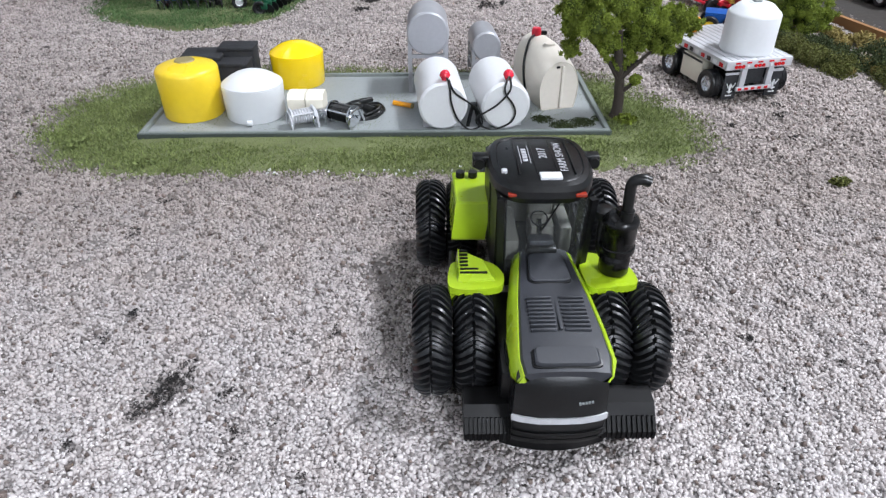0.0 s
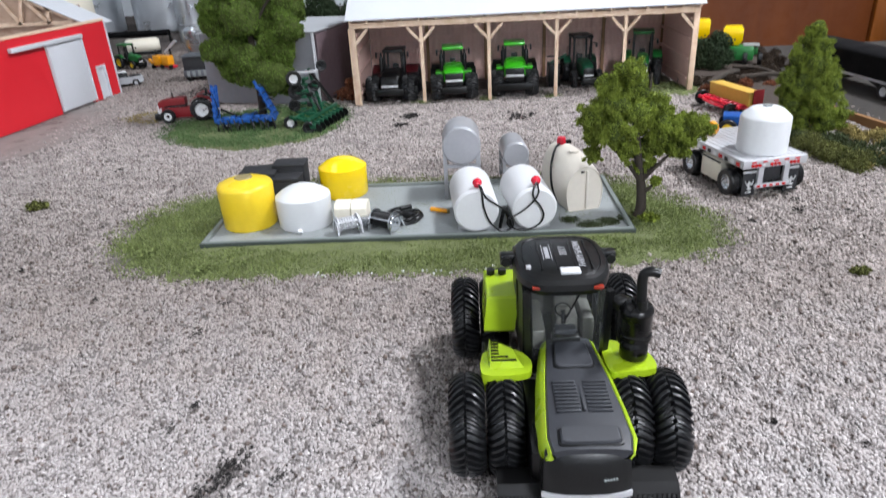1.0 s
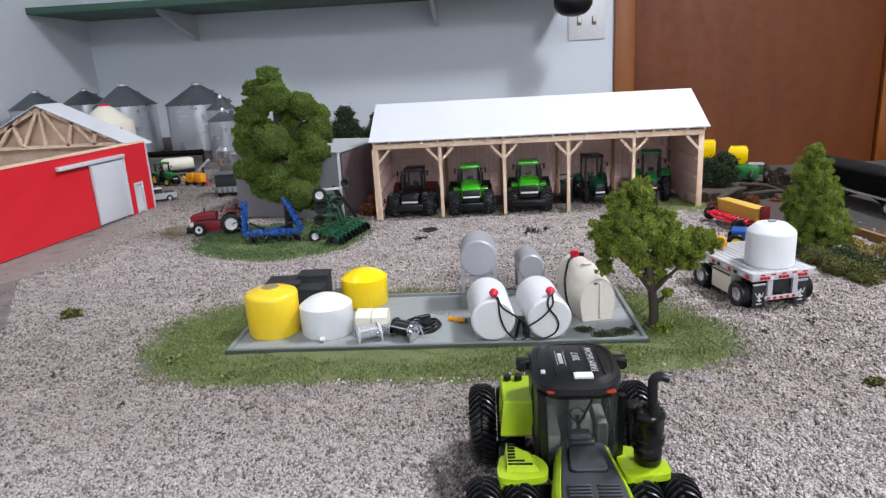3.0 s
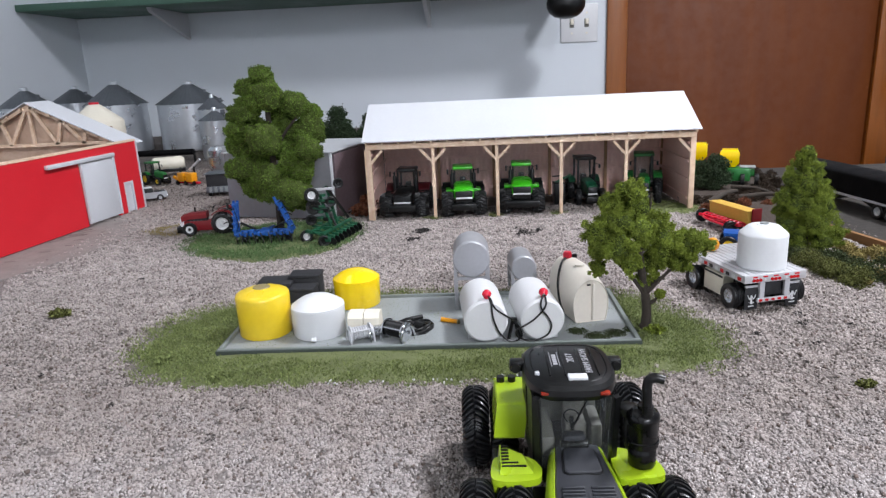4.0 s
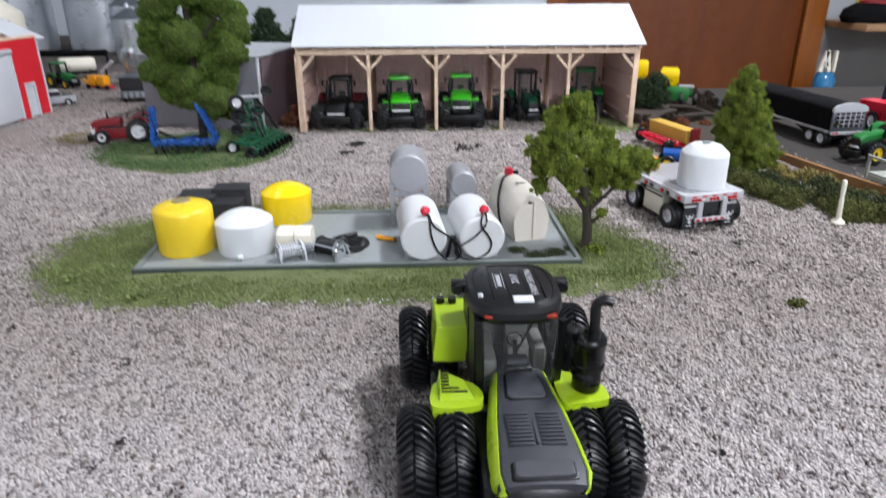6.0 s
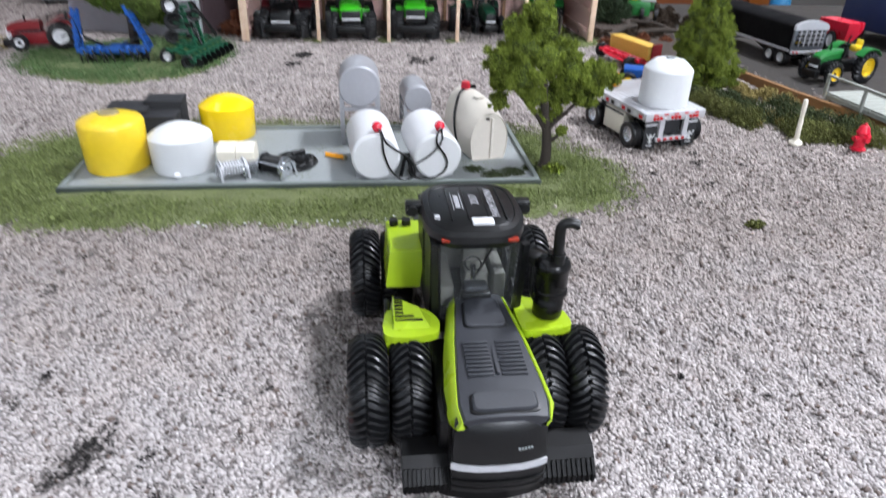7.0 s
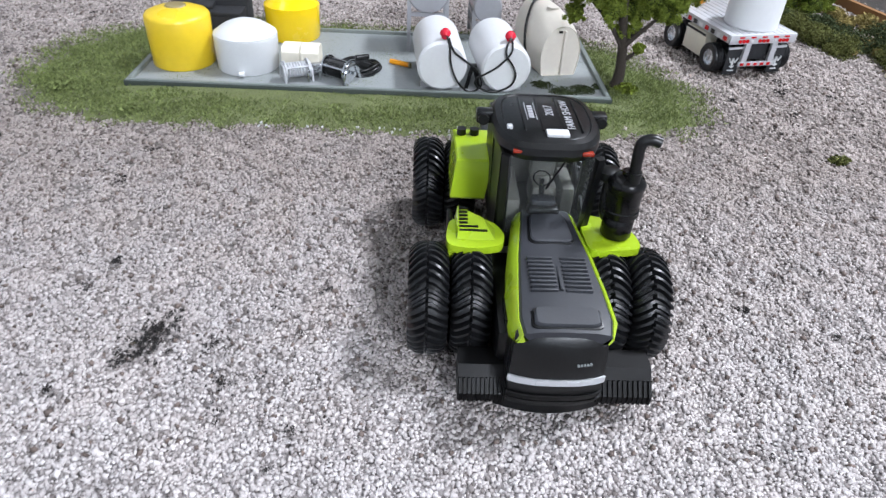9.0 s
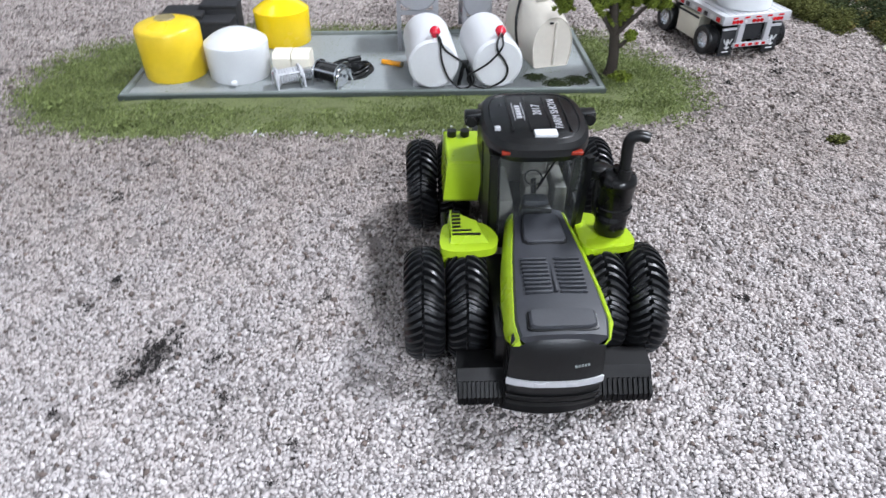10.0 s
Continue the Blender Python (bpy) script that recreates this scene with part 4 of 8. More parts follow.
tank = poly_tank("storage_tank", -0.2245, 0.4400, 0.0186, 0.0292, 0.0336, "yellow", "dull yellow plastic storage tank with a brown lid", "ochre", 0.0062)
tank = poly_tank("storage_tank", -0.1853, 0.4368, 0.0185, 0.0204, 0.0280, "white_gloss", "white plastic storage tank with a drain valve", roundness=0.0005)
v = part("valve", rod(B(), (0.0005, -0.0175, 0.0022), (0.0005, -0.0205, 0.0022), 0.0012, seg=12), "white", tank)
part("valve_cap", rod(B(), (-0.001, -0.0203, 0.0024), (0.002, -0.0203, 0.0024), 0.0015, seg=12), "white", tank)
tank = poly_tank("storage_tank", -0.1678, 0.4945, 0.0182, 0.0212, 0.0284, "yellow_gloss", "glossy yellow storage tank with a domed top", roundness=0.0005)

for x, y, z, s, turn, lab in ((-0.2305, 0.493, PZ, (0.026, 0.022, 0.0215), 3, "matt black box standing on the tank pad"), (-0.2100, 0.487, PZ, (0.0235, 0.019, 0.0185), -2, "matt black box, lower one of a pair"), (-0.2085, 0.5005, PZ, (0.0235, 0.016, 0.0245), 1, "matt black box, taller one of a pair")):
    b = box(B(), (-s[0] / 2, -s[1] / 2, 0), (s[0] / 2, s[1] / 2, s[2] - 0.002), 0.0009)
    t = thing("black_box", pose(x, y, z, 0, 0, turn), lab, "box", "black boxes")
    part("body", b, "black_matt", t)
    part("lid", box(B(), (-s[0] / 2 - 0.0006, -s[1] / 2 - 0.0006, s[2] - 0.0028), (s[0] / 2 + 0.0006, s[1] / 2 + 0.0006, s[2]), 0.0008), "black_matt", t)

t = thing("cream_box", pose(-0.1522, 0.4335, PZ, 0, 0, -2) @ Matrix.Scale(0.9, 4), "cream plastic chest with a centre groove and chamfered lid", "box")
for s in (-1, 1):
    b = B()
    prism(b, [(0, 0), (0.0155, 0), (0.0155, 0.0142), (0.0125, 0.0174), (0.003, 0.0174), (0, 0.0142)], 0.0118, Matrix.Translation((-0.0121 if s < 0 else 0.0003, -0.0078, 0)) @ Matrix(((0, 0, 1, 0), (1, 0, 0, 0), (0, 1, 0, 0), (0, 0, 0, 1))))
    part("half", b, "cream", t)


def reel(x, y, turn, metal, label, dark=False, big=1.0, tip=0):
    """A small winch or hose reel: drum between two side plates in a wire frame."""
    t = thing("hose_reel", pose(x, y, PZ, tip, 0, turn) @ Matrix.Scale(big, 4), label, "hose reel", "small reels on the pad")
    part("drum", rod(B(), (-0.006, 0, 0.0056), (0.006, 0, 0.0056), 0.0034, seg=20), "black" if dark else metal, t)
    for k in range(7):
        part("winding", lathe(B(), [(0.0033, -0.0007), (0.0041, 0), (0.0033, 0.0007)], pose(-0.0045 + 0.0015 * k, 0, 0.0056, 0, 90, 0), 20), "black" if dark else metal, t)
    for x0 in (-0.0066, 0.0058):
        part("side_plate", lathe(B(), [(0, 0), (0.0053, 0), (0.0053, 0.0008), (0, 0.0008)], pose(x0, 0, 0.0056, 0, 90, 0), 24), metal, t)
    for x0 in (-0.0072, 0.0072):
        part("frame", tube(B(), spline([(x0, -0.006, 0.0004), (x0, -0.0035, 0.008), (x0, 0.0035, 0.008), (x0, 0.006, 0.0004)], 4), 0.0006, 6), metal, t)
    part("tie_bar", rod(B(), (-0.0072, -0.0035, 0.008), (0.0072, -0.0035, 0.008), 0.0006, seg=8), metal, t)
    part("tie_bar", rod(B(), (-0.0072, 0.0035, 0.008), (0.0072, 0.0035, 0.008), 0.0006, seg=8), metal, t)
    part("crank", rod(B(), (0.0072, 0, 0.0056), (0.0095, 0, 0.0056), 0.0009, seg=8), metal, t)
    return t


reel(-0.1535, 0.4180, 25, "silver", "small bright metal hose reel lying on the pad", big=1.1)
reel(-0.1425, 0.4225, 30, "chrome", "small chrome hose reel lying on the pad", big=0.95)
reel(-0.1285, 0.4205, -32, "chrome", "small chrome reel wound with black hose", True, 1.25, 8)
t = thing("black_hose", Matrix.Translation((-0.0055, -0.001, 0)), "coil of thin black hose with a nozzle", "hose")
z = PZ + 0.0012
part("hose", tube(B(), spline([(-0.134, 0.433, z), (-0.128, 0.444, z), (-0.120, 0.452, z + 0.001), (-0.112, 0.455, z)], 8), 0.0010, 8), "black", t)
part("hose", tube(B(), spline([(-0.122, 0.428, z), (-0.112, 0.4265, z), (-0.1035, 0.432, z), (-0.1005, 0.441, z), (-0.105, 0.448, z + 0.0012), (-0.114, 0.4475, z), (-0.121, 0.443, z + 0.002), (-0.126, 0.437, z)], 10), 0.0010, 8), "black", t)
for k in range(4):
    ring = [(-0.1150 + 0.0012 * k + (0.0125 - 0.0011 * k) * math.cos(a), 0.4350 + 0.0010 * k + (0.0090 - 0.0007 * k) * math.sin(a), z + 0.0011 * (k % 3) + 0.0012 * math.sin(a * 2 + k)) for a in [0.5 + k * 0.9 + 2 * math.pi * q / 10 for q in range(10)]]
    part("hose", tube(B(), spline(ring, 6), 0.0009, 8), "black", t)
part("nozzle", rod(B(), (-0.1165, 0.4535, z), (-0.109, 0.457, z + 0.0006), 0.0022, 0.0016, 12), "black", t)
part("coupling", rod(B(), (-0.112, 0.441, z + 0.0008), (-0.106, 0.436, z + 0.0008), 0.0026, seg=12), "black", t)

t = thing("orange_bar", pose(-0.0945, 0.4470, PZ + 0.0017, 0, 0, -26), "short orange-yellow plastic bar on the pad", "bar")
part("bar", rod(B(), (-0.0065, 0, 0), (0.0065, 0, 0), 0.0016, seg=8), "orange", t)
part("end_cap", rod(B(), (0.0065, 0, 0), (0.0075, 0, 0), 0.0017, seg=8), "ochre", t)


def round_end(r, back, front, m, soft=0.0014):
    return lathe(B(), [(0, back), (r - soft, back), (r, back + soft), (r, front - soft), (r - soft * 0.3, front - soft * 0.3), (r - soft, front), (0, front)], m, 56)


LAY = Matrix(((1, 0, 0, 0), (0, 0, 1, 0), (0, -1, 0, 0), (0, 0, 0, 1)))  # turns z into y


def fuel_tank(x, y, turn, r, length, label, hose):
    t = thing("fuel_tank", pose(x, y, PZ, 0, 0, turn), label, "fuel tank", "white fuel tanks")
    z = r + 0.0012
    part("shell", round_end(r, 0, length, Matrix.Translation((0, 0, z)) @ Matrix(((1, 0, 0, 0), (0, 0, 1, 0), (0, -1, 0, 0), (0, 0, 0, 1)))), "white", t)
    for yy in (0.008, length - 0.01):
        part("saddle", box(B(), (-r * 0.8, yy, 0), (r * 0.8, yy + 0.003, 0.0032)), "silver", t, "grey steel saddle")
    part("pump", lathe(B(), [(0, 0), (0.0012, 0), (0.0016, 0.0018), (0, 0.002)], Matrix.Translation((0.0012, 0.0055, 2 * r + 0.0008))), "silver", t)
    part("red_cap", lathe(B(), [(0, -0.0031), (0.0018, -0.0026), (0.0031, 0), (0.0027, 0.0016), (0.0014, 0.0029), (0, 0.0031)], Matrix.Translation((0.0012, 0.0042, 2 * r + 0.0042)), 24), "bright_red", t, "bright red round pump head")
    part("hose", tube(B(), spline(hose, 10), 0.00058, 8), "black", t, "thin black hose")
    return t


fuel_tank(-0.0690, 0.4075, 4.5, 0.0143, 0.049, "white horizontal fuel tank with red pump and black hose", [(0.002, 0.0015, 0.0325), (0.0035, -0.001, 0.027), (0.0045, -0.002, 0.018), (0.0085, -0.0022, 0.008), (0.0155, -0.003, 0.002), (0.0225, -0.0025, 0.0055), (0.0195, -0.0015, 0.014), (0.0125, -0.001, 0.0195), (0.006, -0.0005, 0.0245), (0.003, 0.001, 0.0315)])
fuel_tank(-0.0325, 0.4075, 6.5, 0.0143, 0.049, "white horizontal fuel tank with red pump and black hose", [(0.001, 0.0015, 0.033), (-0.0015, -0.001, 0.028), (-0.001, -0.002, 0.0235), (0.003, -0.002, 0.018), (0.005, -0.002, 0.012), (0.002, -0.002, 0.006), (-0.0075, -0.002, 0.0028), (-0.0165, -0.002, 0.006), (-0.0175, -0.0015, 0.0105), (-0.0120, -0.0015, 0.0135), (-0.005, -0.0015, 0.018), (0.0015, -0.001, 0.0255), (0.0016, 0.001, 0.0325)])

b = B()
t = thing("valve_stand", Matrix.Translation((-0.0508, 0.4125, PZ)), "dark pipe stand between the fuel tanks", "pipe stand")
part("leg", bar(b, (-0.004, 0, 0), (-0.001, 0.004, 0.0115), 0.0016, 0.0016), "black", t)
part("leg", bar(B(), (0.004, 0, 0), (0.001, 0.004, 0.0115), 0.0016, 0.0016), "black", t)
part("foot", box(B(), (-0.007, -0.003, 0), (0.007, -0.001, 0.0014)), "silver", t)
part("head", box(B(), (-0.002, 0.002, 0.0105), (0.002, 0.0055, 0.0145), 0.0005), "black", t)

# arched white tank with a ribbed flat end
t = thing("leg_tank", pose(0.0040, 0.4415, PZ, 0, 0, 13), "white arched plastic tank with flat ribbed end and red cap", "tank")


def arch(w, h, y, lift=0.0):
    low = [(-0.80, 0.0), (-0.86, 0.02), (-0.93, 0.15), (-0.98, 0.3)]
    up = [(math.cos(a), 0.42 + 0.58 * math.sin(a)) for a in [math.pi * (1 - k / 24) for k in range(25)]]
    return [(w * p, y, lift + h * q) for p, q in low + up + [(-p, q) for p, q in low[::-1]]]


part("shell", loft(B(), [arch(0.0122, 0.0296, 0.0008, 0.0004), arch(0.0128, 0.0304, 0.0), arch(0.0132, 0.0318, 0.0030), arch(0.0137, 0.0345, 0.0120), arch(0.0137, 0.0362, 0.026), arch(0.0133, 0.0358, 0.046), arch(0.0114, 0.0325, 0.0530, 0.0012)]), "warm_white", t, angle=30)
part("rib", box(B(), (0.0006, -0.0012, 0.001), (0.0022, 0.001, 0.0275), 0.0004), "warm_white", t)
part("vent_slot", box(B(), (-0.0030, -0.0007, 0.0266), (-0.0008, 0.0004, 0.0276)), "black", t)
part("filler_neck", lathe(B(), [(0, 0), (0.0036, 0), (0.0034, 0.0012), (0, 0.0014)], Matrix.Translation((-0.0005, 0.020, 0.0350)), 24), "warm_white", t)
part("red_cap", lathe(B(), [(0, 0), (0.003, 0), (0.0032, 0.0028), (0.0026, 0.0048), (0, 0.0052)], Matrix.Translation((-0.0020, 0.0400, 0.0355)), 20), "bright_red", t, "bright red filler cap")
part("handle", box(B(), (0.0008, 0.0385, 0.0352), (0.0052, 0.0415, 0.0380), 0.0008), "black", t)
part("hose", tube(B(), spline([(-0.0020, 0.0395, 0.0365), (-0.0082, 0.0350, 0.0342), (-0.0134, 0.0290, 0.0240), (-0.0142, 0.0260, 0.0140), (-0.0134, 0.024, 0.007), (-0.0116, 0.020, 0.0012)], 8), 0.0008, 8), "black", t)


def stand_tank(x, y, turn, r, length, z, label):
    t = thing("overhead_tank", pose(x, y, PZ, 0, 0, turn), label, "fuel tank", "silver tanks on stands")
    part("shell", round_end(r, 0, length, Matrix.Translation((0, 0, z)) @ Matrix(((1, 0, 0, 0), (0, 0, 1, 0), (0, -1, 0, 0), (0, 0, 0, 1))), 0.0010), "dull_silver", t)
    for xx in (-r * 0.88, r * 0.88):
        for yy in (0.003, length - 0.004):
            part("leg", box(B(), (xx - 0.0012, yy - 0.0012, 0), (xx + 0.0012, yy + 0.0012, z - r * 0.3)), "dull_silver", t, "grey steel leg")
    for yy in (0.003, length - 0.004):
        part("cross_bar", box(B(), (-r * 0.88, yy - 0.001, z - r - 0.0026), (r * 0.88, yy + 0.001, z - r - 0.0002)), "dull_silver", t)
    for xx in (-r * 0.88, r * 0.88):
        part("side_bar", box(B(), (xx - 0.001, 0.004, z - r * 0.75), (xx + 0.001, length - 0.005, z - r * 0.75 + 0.002)), "dull_silver", t)
        part("side_bar", box(B(), (xx - 0.001, 0.004, 0.007), (xx + 0.001, length - 0.005, 0.0085)), "dull_silver", t)
    return t


stand_tank(-0.0778, 0.4705, 1, 0.0136, 0.033, 0.0392, "silver fuel tank lying on a tall steel stand")
stand_tank(-0.0375, 0.4985, 4, 0.0098, 0.030, 0.0225, "smaller silver fuel tank on a steel stand")

v, f = leaf_cloud(rng, [(0.010 + 0.012 * k, 0.0 + 0.006 * math.sin(k * 2.1), 0) for k in range(-2, 2)], [0.007, 0.009, 0.008, 0.006], 3000, 0.0005, 0.1, 0.03)
solo("pad_moss", from_arrays("pad_moss", v, f, "moss_dark"), "moss_dark", "thin green moss grown over the pad's corner", "moss", "stuff", Matrix.Translation((0.006, 0.4200, PZ + 0.0002)))

# ---- the big articulated tractor ----
def tyre_mesh(R=0.018, W=0.0142, lugs=38, rim=0.0098, around=12):
    """A tyre as one skin: the carcass with chevron lugs raised out of it."""
    # place across the width, radius of the carcass, height of the lugs there, sweep of the lug
    half = [(0.0, R - 0.0019, 0.0019, 0.0), (0.07, R - 0.0019, 0.0019, 0.01), (0.16, R - 0.0020, 0.0020, 0.04), (0.26, R - 0.0023, 0.0020, 0.085), (0.35, R - 0.0028, 0.0020, 0.13), (0.43, R - 0.0036, 0.0020, 0.175), (0.475, R - 0.0046, 0.0019, 0.205), (0.495, R - 0.0060, 0.0012, 0.225), (0.50, R * 0.62, 0.0, 0.25), (0.42, rim + 0.0010, 0.0, 0.25), (0.34, rim, 0.0, 0.25)]
    rows = [(-f, r, h, s, 0.0) for f, r, h, s in half[:0:-1]] + [(f, r, h, s, 0.5) for f, r, h, s in half]
    n = lugs * around
    verts = []
    for f, r, h, sweep, shift in rows:
        for k in range(n):
            a = 2 * math.pi * k / n + sweep
            u = k / around - shift
            d = abs(u - round(u))
            up = 1 - min(max((d - 0.19) / 0.08, 0), 1)
            rr = r + h * up
            out = 0.0004 * up if abs(f) > 0.47 and h else 0
            verts.append((f * W + math.copysign(out, f), -rr * math.sin(a), rr * math.cos(a)))
    m = len(rows)
    i = np.arange(m * n).reshape(m, n)
    j = np.roll(i, -1, 1)
    faces = np.stack([i[:-1], i[1:], j[1:], j[:-1]], -1).reshape(-1, 4)
    me = from_arrays("tyre", np.array(verts), faces, "tyre", True)
    me.set_sharp_from_angle(angle=radians(40))
    return me


def rim_mesh(r=0.0099, W=0.0142, material="silver"):
    turn = Matrix(((0, 0, 1, 0), (1, 0, 0, 0), (0, 1, 0, 0), (0, 0, 0, 1)))
    b = lathe(B(), [(0, W * 0.12), (0.003, W * 0.12), (0.0032, W * 0.2), (0.0045, W * 0.2), (0.006, W * 0.1), (r - 0.001, W * 0.12), (r - 0.0004, W * 0.4), (r, W * 0.4), (r, -W * 0.4), (r - 0.0005, -W * 0.4), (r - 0.001, -W * 0.12), (0, -W * 0.12)], turn, 32)
    for k in range(8):
        a = 2 * math.pi * k / 8
        rod(b, (W * 0.1, 0.0038 * math.cos(a), 0.0038 * math.sin(a)), (W * 0.24, 0.0038 * math.cos(a), 0.0038 * math.sin(a)), 0.0005, seg=6)
    return finish("rim", b, material)


TYRE_SMALL = tyre_mesh(lugs=20, around=8)
TYRE, RIM_BLACK, RIM_SILVER, RIM_YELLOW, RIM_WHITE, RIM_CHROME = tyre_mesh(), rim_mesh(material="black"), rim_mesh(material="silver"), rim_mesh(material="yellow"), rim_mesh(material="white"), rim_mesh(material="chrome")


def road_tyre_mesh(R=0.018, W=0.0142, rim=0.0098):
    """A smooth tyre with a rounded shoulder and four grooves round the tread."""
    prof = [(rim, -0.36), (rim + 0.001, -0.44), (R * 0.78, -0.50), (R * 0.93, -0.49), (R * 0.985, -0.42)]
    for g in (-0.27, -0.09, 0.09, 0.27):
        prof += [(R, g - 0.05), (R - 0.0007, g - 0.035), (R - 0.0007, g + 0.035), (R, g + 0.05)]
    prof += [(R * 0.985, 0.42), (R * 0.93, 0.49), (R * 0.78, 0.50), (rim + 0.001, 0.44), (rim, 0.36)]
    turn = Matrix(((0, 0, 1, 0), (1, 0, 0, 0), (0, 1, 0, 0), (0, 0, 0, 1)))
    return finish("tyre", lathe(B(), [(r, z * W) for r, z in prof], turn, 36), "tyre")


TYRE_ROAD = road_tyre_mesh()


def wheel(parent, x, y, r, w, rim, flip=False, name="tyre", lift=None):
    """A tyre with its rim, scaled from the big tractor's."""
    t = part(name, TYRE if r > 0.018 else TYRE_SMALL if r > 0.0101 else TYRE_ROAD, "tyre", parent)
    z = r if lift is None else lift
    t.matrix_local = Matrix.Translation((x, y, z)) @ Matrix.Diagonal((w / 0.0142, r / 0.018, r / 0.018, 1))
    k = part("rim", rim, "silver", t)
    if flip:
        k.matrix_local = pose(0, 0, 0, 0, 0, 180)
    return t


tr = thing("articulated_tractor", Matrix.Translation((-0.0391, 0.2445, -0.0006)), "lime and black toy articulated tractor on eight dual tyres", "tractor")
FA, RA = -0.0365, 0.0365
for y, across in ((FA, (-0.0373, -0.0240, 0.0185, 0.0312)), (RA, (-0.0375, -0.0249, 0.0193, 0.0319))):
    for x in across:
        wheel(tr, x, y, 0.0182, 0.0122 if y == FA else 0.0118, RIM_BLACK, x < 0)
    part("axle", rod(B(), (-0.030, y, 0.0182), (0.030, y, 0.0182), 0.0035, seg=16), "black", tr)

part("chassis", box(B(), (-0.0095, -0.066, 0.008), (0.0095, 0.0, 0.024), 0.001), "black", tr)
# added black filler that darkens the gap between bonnet and tyres
part("underbody_filler", box(B(), (-0.0170, -0.0600, 0.0095), (0.0120, -0.0200, 0.0255), 0.0015), "black", tr)
part("rear_chassis", box(B(), (-0.0105, 0.004, 0.009), (0.0105, 0.058, 0.030), 0.0015), "black", tr)
part("hinge", rod(B(), (0, 0.002, 0.009), (0, 0.002, 0.026), 0.0055, seg=20), "black", tr)
part("rear_deck", box(B(), (-0.0165, 0.018, 0.030), (0.0165, 0.056, 0.037), 0.0015), "black", tr)
part("drawbar", box(B(), (-0.003, 0.056, 0.010), (0.003, 0.072, 0.013), 0.0005), "black", tr)

# bonnet: stations from nose to cab (y, half width of top, top z, half width of flank, lower z)
HOOD = [(-0.0712, 0.0121, 0.0362, 0.0134, 0.020), (-0.066, 0.0130, 0.0375, 0.0144, 0.018), (-0.055, 0.0122, 0.0388, 0.0144, 0.017), (-0.040, 0.0108, 0.0398, 0.0134, 0.017), (-0.028, 0.0092, 0.0405, 0.0119, 0.017), (-0.0185, 0.0080, 0.0410, 0.0104, 0.017)]


def hood_top(grow=0.0, lift=0.0):
    rings = []
    for y, hw, z, fw, lz in HOOD:
        hw += grow
        rings.append([(-hw, y, z - 0.0012 + lift), (-hw * 0.93, y, z - 0.0002 + lift), (-hw * 0.6, y, z + 0.0004 + lift), (0, y, z + 0.0006 + lift), (hw * 0.6, y, z + 0.0004 + lift), (hw * 0.93, y, z - 0.0002 + lift), (hw, y, z - 0.0012 + lift), (hw * 0.9, y, z - 0.004), (-hw * 0.9, y, z - 0.004)])
    return loft(B(), rings)


part("bonnet_top", hood_top(), "grey_hood", tr, "dark grey bonnet with raised panels and louvres", 30)
LEAN = lambda y: -0.0012 * min(max((-y - 0.025) / 0.040, 0), 1)
for s in (-1, 1):
    rings = []
    for i, (y, hw, z, fw, lz) in enumerate(HOOD):
        drop = (0.0036, 0.0072, 0.0096, 0.0084, 0.0072, 0.0060)[i]
        fw = (0.0127, 0.0139)[i] if i < 2 else fw
        rings.append([(s * (hw + 0.0001), y, z - 0.0007), (s * (hw + (0.0005 if i == 0 else 0.0014)), y, z - 0.0019), (s * fw + LEAN(y), y, z - 0.0035 - 0.15 * drop), (s * fw + LEAN(y), y, z - drop), (s * (fw - 0.0022) + LEAN(y), y, z - drop), (s * (hw - 0.002), y, z - 0.003)])
    part("side_panel", loft(B(), rings), "lime", tr, "lime green bonnet side", 30)
    rings = [[(s * (fw - 0.0012) + LEAN(y), y, z - 0.0065 + 0.0002 * i), (s * (fw - 0.0012) + LEAN(y), y, lz - 0.004), (s * (fw - 0.004), y, lz - 0.004), (s * (fw - 0.004), y, z - 0.0065 + 0.0002 * i)] for i, (y, hw, z, fw, lz) in enumerate(HOOD[1:])]
    part("lower_side", loft(B(), rings), "black", tr)
    # black notch and name bars on the flank
    part("side_mark", box(B(), (s * 0.01435 - 0.0014, -0.062, 0.0302), (s * 0.01435 - 0.0009, -0.052, 0.0324)), "black", tr, "dark name bar")
    part("side_grille", box(B(), (s * 0.0118 - 0.0008, -0.0405, 0.0275), (s * 0.0118 + 0.0008, -0.0365, 0.0325), 0.0003), "black", tr)

# raised panels and louvres on the bonnet
def pad_on_hood(y0, y1, hw0, hw1, h=0.0006, inset=0.0):
    zz = lambda y: np.interp(y, [q[0] for q in HOOD], [q[2] for q in HOOD]) + 0.0005
    poly = rounded(2, 2, 0.35)
    ring = lambda k, dz: [(px * k * (hw0 + (hw1 - hw0) * (py * k + 1) / 2), (y0 + y1) / 2 + py * k * (y1 - y0) / 2, zz((y0 + y1) / 2 + py * k * (y1 - y0) / 2) + dz) for px, py in poly]
    return loft(B(), [ring(1.0, -0.0008), ring(0.99, h * 0.6), ring(0.93, h), ring(0.90, h)])


